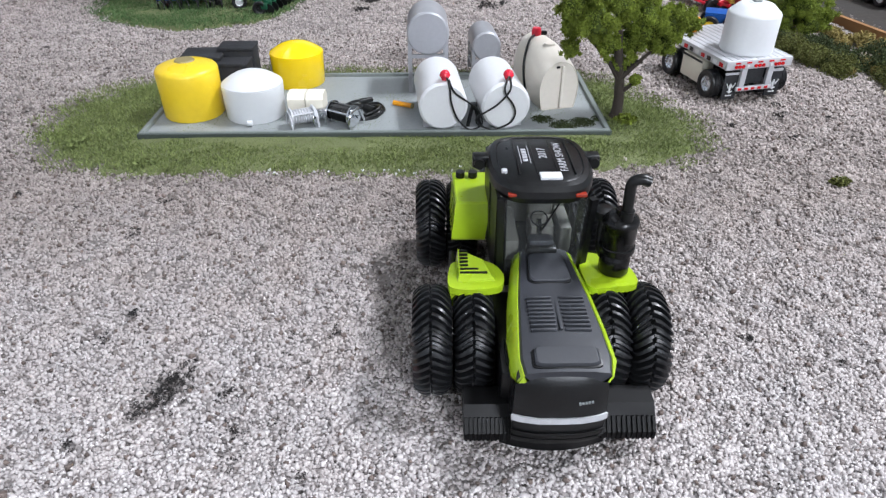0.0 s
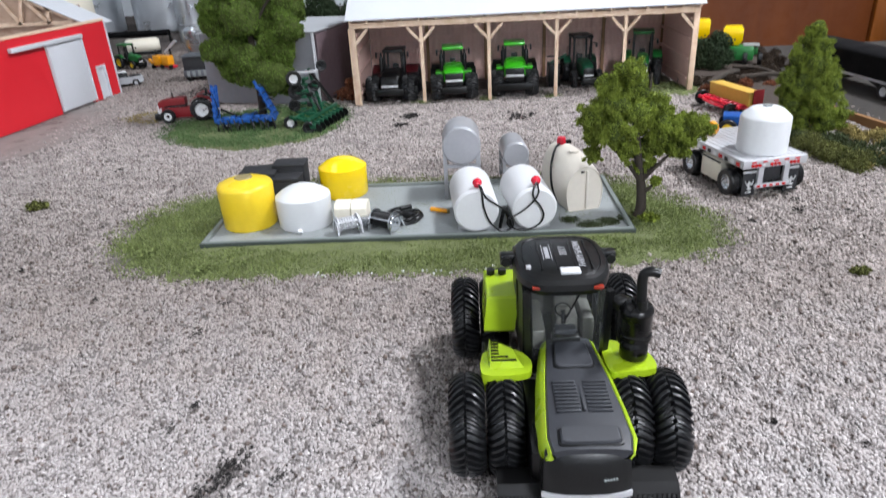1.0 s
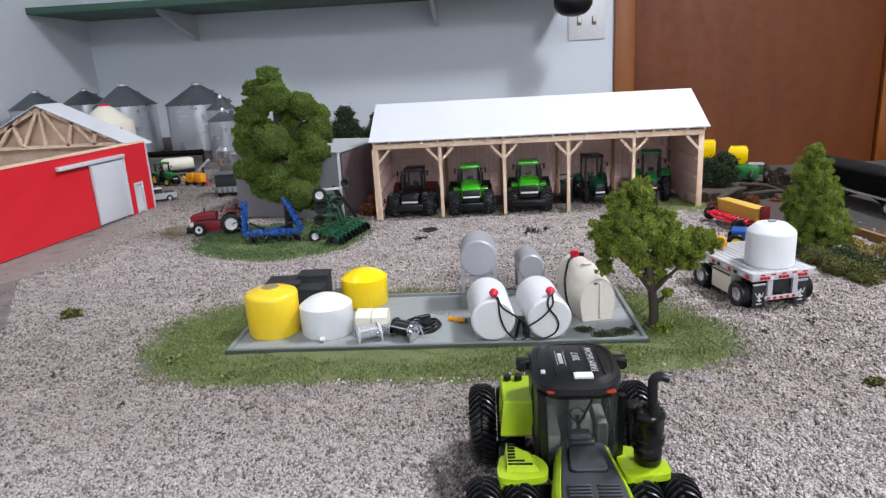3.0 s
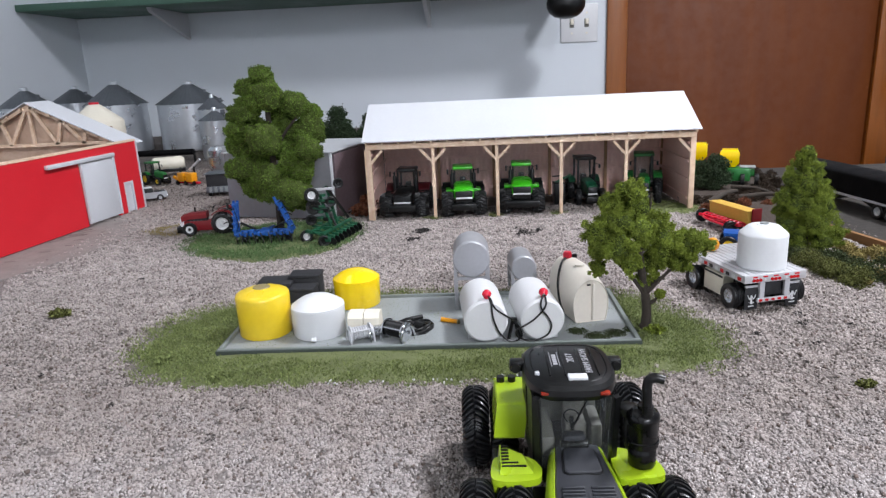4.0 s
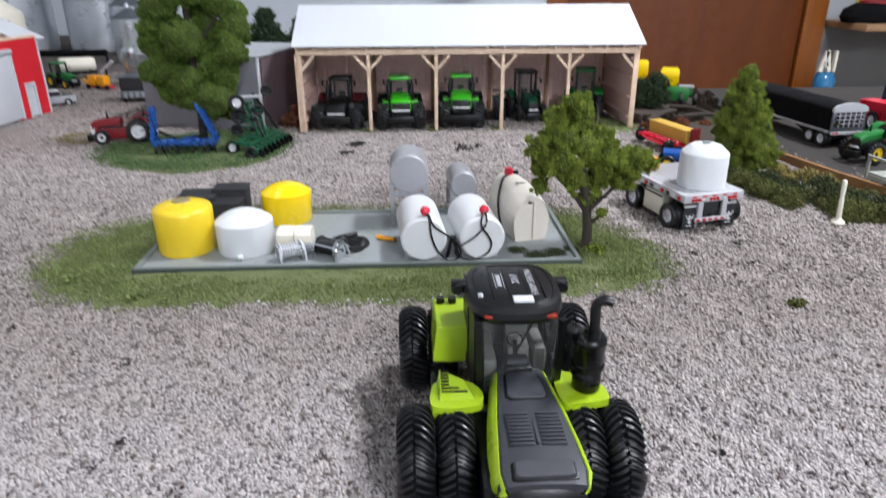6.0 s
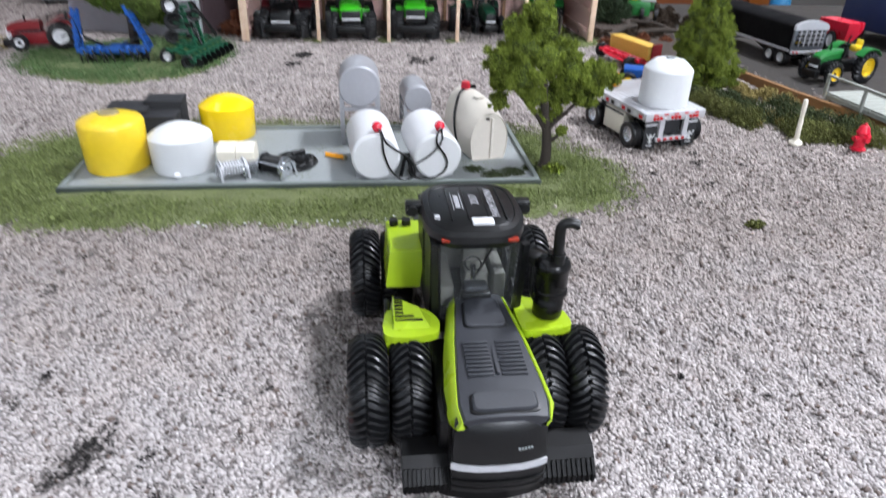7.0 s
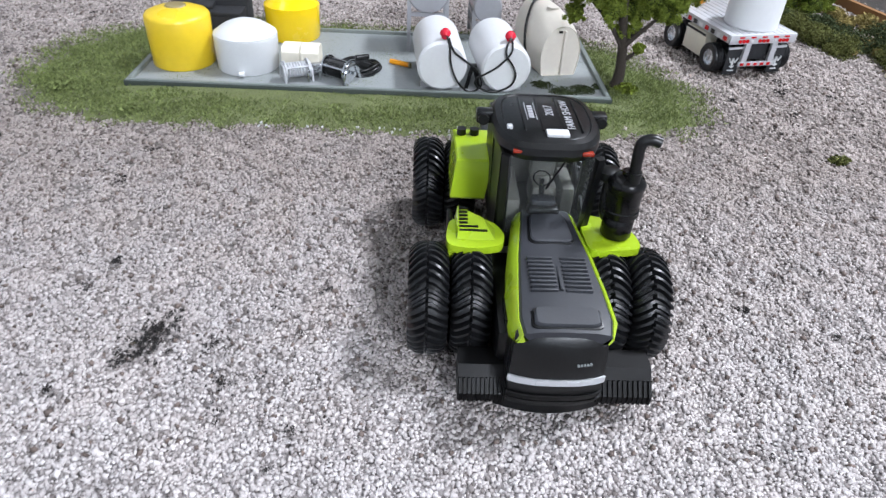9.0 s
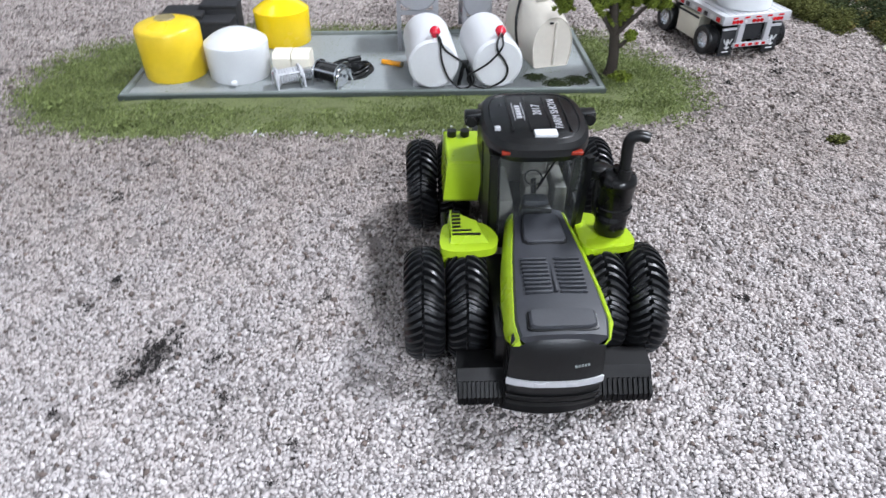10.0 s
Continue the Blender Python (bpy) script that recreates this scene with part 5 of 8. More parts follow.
part("panel_seam", pad_on_hood(-0.0702, -0.0632, 0.0098, 0.0096, 0.0002), "black", tr)
part("panel_seam", pad_on_hood(-0.0363, -0.0210, 0.0073, 0.0061, 0.0002), "black", tr)
part("bonnet_panel", pad_on_hood(-0.0697, -0.0637, 0.0092, 0.0090, 0.0012), "grey_hood", tr)
part("bonnet_panel", pad_on_hood(-0.0358, -0.0215, 0.0068, 0.0056, 0.0009), "grey_hood", tr)
part("bonnet_spine", box(B(), (-0.0005, -0.0570, 0.0386), (0.0005, -0.0410, 0.0401), 0.0003), "grey_hood", tr)
for k in range(9):
    y = -0.0572 + 0.0017 * k
    z = np.interp(y, [q[0] for q in HOOD], [q[2] for q in HOOD])
    for s in (-1, 1):
        part("louvre", box(B(), (min(s * 0.0011, s * 0.0088), y, z - 0.0002), (max(s * 0.0011, s * 0.0088), y + 0.0009, z + 0.0013), 0.0003), "grey_hood", tr)

# nose
NX = -0.0012
nose = [[(NX + x * w, y + 0.0022 * abs(x) ** 3, z) for x in (-1, -0.94, -0.8, -0.45, 0, 0.45, 0.8, 0.94, 1)] + [(NX + w * 0.9, -0.060, z), (NX - w * 0.9, -0.060, z)] for w, y, z in ((0.0118, -0.0700, 0.0066), (0.0130, -0.0722, 0.0085), (0.0133, -0.0735, 0.0140), (0.0134, -0.0738, 0.0200), (0.0132, -0.0735, 0.0275), (0.0130, -0.0727, 0.0318), (0.0128, -0.0719, 0.0342), (0.0121, -0.0708, 0.0354))]
part("nose", loft(B(), nose), "black", tr, "black rounded nose", 30)
strip = lambda z, out: [(NX + x * (0.0134 + out), -0.0738 + 0.0022 * abs(x) ** 3 - out, z) for x in (-1, -0.94, -0.8, -0.45, 0, 0.45, 0.8, 0.94, 1)]
part("light_strip", loft(B(), [strip(0.0190, 0.0), strip(0.0190, 0.0004), strip(0.0213, 0.0004), strip(0.0213, 0.0)], close=False), "silver", tr, "silver headlight strip")
for x in (-0.009, -0.0045, 0.0045, 0.009):
    part("headlight", box(B(), (NX + x - 0.0016, -0.07425 + 0.0011 * (abs(x) > 0.006), 0.0193), (NX + x + 0.0016, -0.0730, 0.0210), 0.0002), "silver", tr)
for z in (0.0118, 0.0142):
    part("grille_line", loft(B(), [strip(z, -0.0002), strip(z, 0.00025), strip(z + 0.0006, 0.00025), strip(z + 0.0006, -0.0002)], close=False), "black", tr)
for k in range(5):
    part("name_bar", box(B(), (0.0034 + 0.0009 * k, -0.0741 + 0.00018 * k, 0.0266), (0.0040 + 0.0009 * k, -0.0732 + 0.00018 * k, 0.0271)), "grey", tr, "small grey name bar")
# front bumper and ridged weights
part("bumper", loft(B(), [[(NX + x, -0.0704 + 0.42 * (x * x) / 0.03, z) for x in (-0.016, -0.012, -0.008, -0.004, 0, 0.004, 0.008, 0.012, 0.016)] + [(NX + 0.016, -0.062, z), (NX - 0.016, -0.062, z)] for z in (0.0032, 0.0066)]), "black", tr)
for x0, x1 in ((-0.0280, -0.0138), (0.0130, 0.0298)):
    part("weight_block", prism(B(), [(-0.0680, 0.0056), (-0.0680, 0.0084), (-0.0620, 0.0146), (-0.0550, 0.0150), (-0.0550, 0.0050)], x1 - x0, Matrix.Translation((x0, 0, 0)) @ Matrix(((0, 0, 1, 0), (1, 0, 0, 0), (0, 1, 0, 0), (0, 0, 0, 1)))), "weight_black", tr)
    n = 11
    for k in range(n):
        x = x0 + (x1 - x0) * (k + 0.5) / n
        part("ridge", prism(B(), [(-0.0686, 0.0058), (-0.0686, 0.0089), (-0.0654, 0.0123), (-0.0644, 0.0117), (-0.0670, 0.0053)], (x1 - x0) / n * 0.5, Matrix.Translation((x - (x1 - x0) / n * 0.25, 0, 0)) @ Matrix(((0, 0, 1, 0), (1, 0, 0, 0), (0, 1, 0, 0), (0, 0, 0, 1)))), "weight_black", tr)

# cab
CX = -0.0008
def slab(points, thick, axis=0):
    """A thin quad panel."""
    p = [Vector(q) for q in points]
    n = (p[1] - p[0]).cross(p[2] - p[0]).normalized() * thick
    return loft(B(), [p, [q + n for q in p]])


part("cab_floor", box(B(), (CX - 0.0155, -0.019, 0.026), (CX + 0.0155, 0.0165, 0.0335), 0.0015), "black", tr)
for x, y0, y1, w in ((-0.0142, -0.0205, -0.0225, 0.0024), (0.0142, -0.0205, -0.0225, 0.0024), (-0.0158, -0.0035, -0.0035, 0.0022), (0.0158, -0.0035, -0.0035, 0.0022), (-0.0150, 0.0145, 0.0145, 0.0028), (0.0150, 0.0145, 0.0145, 0.0028)):
    part("pillar", bar(B(), (CX + x * 0.93, y0, 0.0325), (CX + x, y1, 0.0630), w, 0.0022), "black", tr)
part("windscreen", slab([(CX - 0.0125, -0.0205, 0.0335), (CX + 0.0125, -0.0205, 0.0335), (CX + 0.0132, -0.0225, 0.0630), (CX - 0.0132, -0.0225, 0.0630)], 0.0004), "cab_glass", tr, "clear windscreen")
for s in (-1, 1):
    part("side_window", slab([(CX + s * 0.0145, -0.0185, 0.0335), (CX + s * 0.0153, 0.0135, 0.0335), (CX + s * 0.0160, 0.0135, 0.0625), (CX + s * 0.0150, -0.0205, 0.0625)], 0.0004), "cab_glass" if s > 0 else "black_gloss", tr)
    part("door_sill", slab([(CX + s * 0.0147, -0.0185, 0.0300), (CX + s * 0.0157, 0.0145, 0.0300), (CX + s * 0.0158, 0.0145, 0.0430), (CX + s * 0.0148, -0.0100, 0.0380)], 0.0008), "black", tr)
part("door", slab([(CX - 0.0155, -0.0190, 0.0300), (CX - 0.0163, 0.0150, 0.0300), (CX - 0.0168, 0.0150, 0.0632), (CX - 0.0158, -0.0215, 0.0632)], 0.0010), "black", tr, "black cab door")
part("rear_window", slab([(CX - 0.0135, 0.0148, 0.036), (CX + 0.0135, 0.0148, 0.036), (CX + 0.0145, 0.0150, 0.0625), (CX - 0.0145, 0.0150, 0.0625)], 0.0004), "cab_glass", tr)
part("seat", box(B(), (CX - 0.002, -0.006, 0.0335), (CX + 0.0070, 0.005, 0.0425), 0.0018), "beige", tr, "grey cab seat")
part("arm_rest", box(B(), (CX + 0.0075, -0.010, 0.0335), (CX + 0.0120, 0.006, 0.0445), 0.0014), "beige", tr, "grey side console")
part("side_console", box(B(), (CX - 0.0125, -0.014, 0.0335), (CX - 0.0065, 0.010, 0.0420), 0.0014), "beige", tr, "grey side console")
part("back_panel", box(B(), (CX - 0.0130, 0.0120, 0.0335), (CX + 0.0130, 0.0138, 0.0440), 0.0006), "beige", tr, "grey cab rear panel")
part("seat_back", box(B(), (CX - 0.002, 0.002, 0.041), (CX + 0.0070, 0.0062, 0.0550), 0.0020), "beige", tr, "grey cab seat back")
part("console", box(B(), (CX - 0.0042, -0.0195, 0.0395), (CX + 0.0042, -0.0145, 0.0455), 0.0014), "grey_hood", tr)
part("steering_column", rod(B(), (CX, -0.0145, 0.042), (CX, -0.0105, 0.0485), 0.0009, seg=8), "black", tr)
part("steering_wheel", lathe(B(), [(0.0028, -0.0003), (0.0031, 0), (0.0028, 0.0003), (0.0025, 0), (0.0028, -0.0003)], pose(CX, -0.0105, 0.0487, 30, 0, 0), 24), "black", tr)
part("wiper", rod(B(), (CX - 0.001, -0.0231, 0.052), (CX + 0.0035, -0.0236, 0.0620), 0.00035, seg=6), "black", tr)
part("scuttle", box(B(), (CX - 0.0052, -0.0212, 0.0385), (CX + 0.0052, -0.0165, 0.0436), 0.0013), "black", tr)

# roof
def roof_ring(k, z, dy=0.0):
    ring = []
    for i in range(40):
        a = 2 * math.pi * i / 40
        c, s = math.cos(a), math.sin(a)
        x = math.copysign(abs(c) ** 0.5, c) * (0.0172 if s > 0 else 0.0172 + 0.0018 * s)
        y = math.copysign(abs(s) ** (0.55 if s > 0 else 0.72), s) * (0.0208 if s > 0 else 0.0192)
        ring.append((CX - 0.0007 + x * k, 0.0 - 0.0055 + dy + y * k, z))
    return ring


part("roof", loft(B(), [roof_ring(0.90, 0.0615), roof_ring(0.97, 0.0622), roof_ring(1.0, 0.0640), roof_ring(0.985, 0.0662), roof_ring(0.92, 0.0676), roof_ring(0.82, 0.0682), roof_ring(0.80, 0.0678), roof_ring(0.77, 0.0681), roof_ring(0.4, 0.0687)]), "black", tr, "black ribbed cab roof", 25)
for x in (-0.0085, -0.0030, 0.0035, 0.0092):
    part("roof_rib", box(B(), (CX + x - 0.0003, -0.0165, 0.0680), (CX + x + 0.0003, 0.0075, 0.0689), 0.0002), "black", tr)
part("sticker", box(B(), (CX - 0.0024, -0.0200, 0.0680), (CX + 0.0046, -0.0160, 0.0692), 0.0004), "white", tr, "white square sticker")
for x in (-0.0108, 0.0100):
    part("marker_light", box(B(), (CX + x - 0.0018, -0.0242 + 0.0006 * (abs(x) > 0.0102), 0.0642), (CX + x + 0.0018, -0.0220, 0.0653), 0.0003), "amber", tr, "orange marker light")
for s in (-1, 1):
    part("work_light", box(B(), (CX - 0.0010 + s * 0.0186 - 0.0028, -0.0015, 0.0630), (CX - 0.0010 + s * 0.0186 + 0.0028, 0.0030, 0.0672), 0.0007), "black", tr)
    part("work_light", rod(B(), (CX - 0.0010 + s * 0.0192, -0.003, 0.0650), (CX - 0.0010 + s * 0.0192, 0.0005, 0.0650), 0.0018, seg=14), "black", tr)
part("aerial", box(B(), (CX - 0.0140, -0.0150, 0.0672), (CX - 0.0122, -0.0130, 0.0690), 0.0003), "silver", tr)


def lettering(body, size, x, y, parent, z):
    cu = bpy.data.curves.new("lettering", "FONT")
    cu.body, cu.size, cu.extrude, cu.align_x, cu.align_y = body, size, 0.00006, "CENTER", "CENTER"
    tmp = bpy.data.objects.new("lettering", cu)
    me = bpy.data.meshes.new_from_object(tmp)
    bpy.data.objects.remove(tmp)
    me.materials.clear()
    me.materials.append(M["ink"])
    ob = part("lettering", me, "ink", parent, "white printed roof lettering")
    ob.matrix_local = pose(x, y, z, 0, 0, 90)
    return ob


lettering("2017", 0.0038, CX + 0.0004, -0.0025, tr, 0.06895)
lettering("FARM SHOW", 0.0036, CX + 0.0060, -0.0048, tr, 0.06885)
b = B()
for k in range(5):
    box(b, (CX - 0.0064, -0.0080 + 0.0019 * k, 0.0686), (CX - 0.0048, -0.0068 + 0.0019 * k, 0.0690))
part("logo_bars", b, "ink", tr, "white printed logo bars")
for x, w in ((-0.0072, 0.0002), (-0.0042, 0.0002)):
    part("logo_line", box(B(), (CX + x, -0.0095, 0.0686), (CX + x + w, 0.0030, 0.0690)), "ink", tr)

# lime step fender with slots (one flank)
part("fender", prism(B(), wavy([(-0.0320, -0.0350), (-0.0305, -0.0375), (-0.0260, -0.0385), (-0.0190, -0.0380), (-0.0148, -0.0360), (-0.0140, -0.0300), (-0.0175, -0.0240), (-0.0230, -0.0225), (-0.0300, -0.0235), (-0.0318, -0.0290)], 0, 0.0, 5), 0.0026, Matrix.Translation((0, 0.003, 0.0352))), "lime", tr, "lime fender over the tyre")
part("fender_hump", loft(B(), [[(-0.0292, -0.0320, 0.0374), (-0.0165, -0.0315, 0.0374), (-0.0160, -0.0255, 0.0374), (-0.0292, -0.0185, 0.0374)], [(-0.0285, -0.0300, 0.0392), (-0.0180, -0.0298, 0.0390), (-0.0205, -0.0240, 0.0412), (-0.0285, -0.0190, 0.0422)]]), "lime", tr)
for k in range(7):
    q = k / 6
    y, z = -0.0288 + 0.0085 * q, 0.0395 + 0.0027 * q
    wide = 0.0088 if k == 0 else (0.0060 if k == 1 else 0.0027)
    part("slot", box(B(), (-0.0281, y - 0.00035, z - 0.0008), (-0.0281 + wide, y + 0.00035, z + 0.0003)), "black", tr)
part("step", box(B(), (-0.0315, -0.0330, 0.0290), (-0.0290, -0.0240, 0.0352), 0.0006), "lime", tr)
# other flank: platform with air cleaner and exhaust
part("fender", prism(B(), wavy([(0.0125, -0.0370), (0.0200, -0.0378), (0.0275, -0.0365), (0.0290, -0.0335), (0.0282, -0.0280), (0.0255, -0.0230), (0.0180, -0.0190), (0.0125, -0.0195)], 0, 0.0, 5), 0.0026, Matrix.Translation((0, 0.003, 0.0352))), "lime", tr, "lime fender under the exhaust")
part("air_cleaner", lathe(B(), [(0, 0), (0.0046, 0), (0.0049, 0.0006), (0.0049, 0.0060), (0.0044, 0.0068), (0.0044, 0.0076), (0.0057, 0.0083), (0.0057, 0.0100), (0.0053, 0.0104), (0.0055, 0.0178), (0.0058, 0.0182), (0.0058, 0.0192), (0.0052, 0.0204), (0.0034, 0.0214), (0.0020, 0.0218), (0.0020, 0.0230), (0, 0.0232)], Matrix.Translation((0.0220, -0.0260, 0.0382)), 32), "black_gloss", tr, "glossy black air cleaner canister")
part("pre_cleaner", lathe(B(), [(0, 0), (0.0030, 0), (0.0034, 0.0008), (0.0034, 0.0030), (0.0026, 0.0036), (0, 0.0036)], Matrix.Translation((0.0178, -0.0215, 0.0555)), 24), "black", tr)
part("duct", tube(B(), spline([(0.0180, -0.0218, 0.0555), (0.0176, -0.0225, 0.0490), (0.0182, -0.0240, 0.0440), (0.0205, -0.0250, 0.0420)], 6), 0.0018, 12), "black", tr)
part("bracket", bar(B(), (0.0170, -0.0255, 0.053), (0.0190, -0.0282, 0.043), 0.001, 0.001), "black", tr)
part("exhaust_pipe", tube(B(), spline([(0.0228, -0.0285, 0.0575), (0.0224, -0.0288, 0.0650), (0.0222, -0.0290, 0.0705), (0.0229, -0.0293, 0.0726), (0.0250, -0.0296, 0.0733), (0.0274, -0.0300, 0.0727)], 7), 0.0017, 14), "black", tr, "black bent exhaust pipe")
part("pipe_sleeve", rod(B(), (0.0228, -0.0285, 0.0570), (0.0227, -0.0290, 0.0625), 0.0020, seg=16), "black", tr)
# lime tank box behind the fender, with two caps
part("tank_box", loft(B(), [[(-0.0300, 0.0022, 0.0320), (-0.0178, 0.0018, 0.0320), (-0.0178, 0.0240, 0.0320), (-0.0300, 0.0240, 0.0320)], [(-0.0300, 0.0015, 0.0330), (-0.0178, 0.0011, 0.0330), (-0.0178, 0.0245, 0.0330), (-0.0300, 0.0245, 0.0330)], [(-0.0284, 0.0038, 0.0462), (-0.0158, 0.0032, 0.0462), (-0.0158, 0.0250, 0.0475), (-0.0292, 0.0250, 0.0475)], [(-0.0279, 0.0046, 0.0468), (-0.0163, 0.0040, 0.0468), (-0.0163, 0.0245, 0.0480), (-0.0286, 0.0245, 0.0480)]]), "lime", tr, "lime fuel tank box", 20)
for x in (-0.0262, -0.0215):
    part("cap", rod(B(), (x, 0.0215, 0.0474), (x, 0.0215, 0.0500), 0.0017, seg=14), "black", tr)
part("ladder", box(B(), (-0.0310, -0.0100, 0.0120), (-0.0290, -0.0015, 0.0300), 0.0006), "black", tr)

# ---- trees ----
lrng = np.random.default_rng(11)


def foam_balls(centres, radii, squash):
    """Lumpy foam balls that the leaf crumbs are glued to."""
    b = B()
    bmesh.ops.create_icosphere(b, subdivisions=3, radius=1)
    ball = np.array([q.co[:] for q in b.verts])
    tri = np.array([[q.index for q in p.verts] for p in b.faces])
    b.free()
    vs, fs = [], []
    for k, (c, r) in enumerate(zip(centres, radii)):
        off = Vector((k * 3.7, k * 1.9, k * 5.3))
        lump = np.array([1 + 0.30 * noise.noise(Vector(q) * 1.3 + off) + 0.34 * noise.noise(Vector(q) * 3.1 + off) + 0.22 * noise.noise(Vector(q) * 7.0 + off) for q in ball]) + lrng.normal(0, 0.02, len(ball))
        wide = lrng.uniform(0.78, 1.18, 3)
        vs.append(np.array(c) + ball * wide * (lump * r)[:, None] * np.array([1, 1, squash]))
        fs.append(tri + k * len(ball))
    return np.concatenate(vs), np.concatenate(fs)


def tree(name, x, y, trunk, limbs, centres, radii, count, size, material, label, squash=0.85, shell=0.5, r0=0.004, wispy=0.13, tufts=0, tuft=0.3, core=0.0):
    t = thing(name, Matrix.Translation((x, y, 0)), label, "tree")
    b = tube(B(), spline(trunk, 6), r0, 10, r0 * 0.6)
    for l in limbs:
        tube(b, spline(l, 5), r0 * 0.5, 7, r0 * 0.2)
    lathe(b, [(r0 * 1.9, -0.001), (r0 * 1.35, 0.0015), (r0 * 0.95, 0.006), (r0 * 0.6, 0.006)], Matrix.Translation(trunk[0]), 12)
    part("trunk", b, "bark", t, "brown wire and bark trunk")
    if core > 0.9:
        # smaller clumps where two large ones touch
        pairs = [(np.array(a), np.array(b), ra, rb) for (a, ra), (b, rb) in itertools.combinations(list(zip(centres, radii)), 2)]
        near = [(a, b, ra, rb) for a, b, ra, rb in pairs if np.linalg.norm(a - b) < 0.98 * (ra + rb)]
        centres = list(centres) + [tuple((a * rb + b * ra) / (ra + rb) + lrng.normal(0, 0.003, 3)) for a, b, ra, rb in near]
        radii = list(radii) + [0.66 * min(ra, rb) for a, b, ra, rb in near]
    v, f = leaf_cloud(lrng, centres, radii, count, size, shell, squash, wispy, tufts, tuft)
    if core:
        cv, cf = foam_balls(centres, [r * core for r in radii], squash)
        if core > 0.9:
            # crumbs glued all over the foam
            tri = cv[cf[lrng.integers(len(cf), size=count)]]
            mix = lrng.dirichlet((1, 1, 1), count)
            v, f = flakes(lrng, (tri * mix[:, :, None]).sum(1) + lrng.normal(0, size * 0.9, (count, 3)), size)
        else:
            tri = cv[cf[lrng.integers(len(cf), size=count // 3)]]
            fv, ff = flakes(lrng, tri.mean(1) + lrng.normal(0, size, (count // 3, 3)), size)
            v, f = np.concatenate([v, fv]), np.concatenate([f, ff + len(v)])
        part("foam", from_arrays("foam", cv, cf, "leaf_core", True), "leaf_core", t, "green foam core, darkened for shade between the leaf tufts")
    part("crown", from_arrays("crown", v, f, material), material, t, "crumbly green foam foliage")
    return t


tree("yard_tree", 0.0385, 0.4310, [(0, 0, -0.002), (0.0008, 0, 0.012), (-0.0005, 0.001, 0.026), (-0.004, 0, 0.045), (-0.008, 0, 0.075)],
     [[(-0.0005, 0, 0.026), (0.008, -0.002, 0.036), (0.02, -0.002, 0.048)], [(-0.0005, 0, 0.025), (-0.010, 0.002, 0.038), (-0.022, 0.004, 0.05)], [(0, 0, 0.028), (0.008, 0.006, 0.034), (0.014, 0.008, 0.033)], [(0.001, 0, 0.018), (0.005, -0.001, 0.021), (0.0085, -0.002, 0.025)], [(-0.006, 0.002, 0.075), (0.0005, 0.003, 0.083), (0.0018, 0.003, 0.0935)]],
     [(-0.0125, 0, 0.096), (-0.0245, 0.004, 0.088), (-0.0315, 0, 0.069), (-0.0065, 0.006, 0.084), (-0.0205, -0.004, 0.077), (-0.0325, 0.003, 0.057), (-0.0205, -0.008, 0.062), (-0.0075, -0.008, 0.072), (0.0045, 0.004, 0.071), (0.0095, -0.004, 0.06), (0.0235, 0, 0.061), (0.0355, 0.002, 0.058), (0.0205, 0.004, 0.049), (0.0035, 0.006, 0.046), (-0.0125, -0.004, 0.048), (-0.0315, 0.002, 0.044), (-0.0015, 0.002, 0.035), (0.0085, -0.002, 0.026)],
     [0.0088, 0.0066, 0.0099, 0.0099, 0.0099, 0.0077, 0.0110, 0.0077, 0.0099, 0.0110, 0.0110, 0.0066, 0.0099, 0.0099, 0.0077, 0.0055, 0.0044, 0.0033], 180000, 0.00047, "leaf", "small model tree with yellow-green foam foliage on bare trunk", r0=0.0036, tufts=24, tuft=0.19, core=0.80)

tree("big_tree", -0.2985, 0.7420, [(0, 0, -0.002), (0.001, 0, 0.04), (0, 0, 0.09), (0, 0, 0.17)],
     [[(0, 0, 0.05), (0.02, 0, 0.07), (0.05, 0, 0.085)], [(0, 0, 0.06), (-0.02, 0, 0.08), (-0.04, 0, 0.09)], [(0, 0, 0.09), (0.02, 0, 0.12), (0.04, 0, 0.14)]],
     [(-0.0015, 0, 0.178), (-0.0205, 0.008, 0.165), (0.0035, -0.008, 0.158), (-0.0265, 0, 0.138), (-0.0035, -0.014, 0.111), (-0.0415, 0.004, 0.106), (-0.0365, 0, 0.078), (-0.0055, -0.008, 0.068), (0.0175, -0.006, 0.050), (0.0315, 0.004, 0.072), (0.0395, -0.002, 0.098), (0.0290, 0.004, 0.146), (0.0430, 0.010, 0.118), (0.0450, 0.016, 0.136), (0.0175, 0.014, 0.118), (0.0085, 0.016, 0.136), (-0.0165, 0.006, 0.088), (0.0095, 0.008, 0.068), (-0.0275, 0.004, 0.056), (-0.010, -0.006, 0.150), (0.020, 0, 0.085), (-0.036, -0.006, 0.122), (-0.020, 0.008, 0.122), (-0.027, 0.010, 0.096), (-0.004, -0.004, 0.052), (0.030, -0.006, 0.042), (0.010, 0.012, 0.098)],
     [0.0128, 0.0120, 0.0150, 0.0165, 0.0205, 0.0122, 0.0168, 0.0182, 0.0195, 0.0160, 0.0165, 0.0150, 0.0165, 0.0108, 0.0130, 0.0112, 0.0130, 0.0130, 0.0115, 0.0125, 0.0120, 0.0105, 0.0125, 0.0130, 0.0160, 0.0120, 0.0135], 200000, 0.00086, "leaf_ball", "tall model tree with bushy green foam clumps", 0.97, 0.88, 0.0045, 0.035, core=0.95)

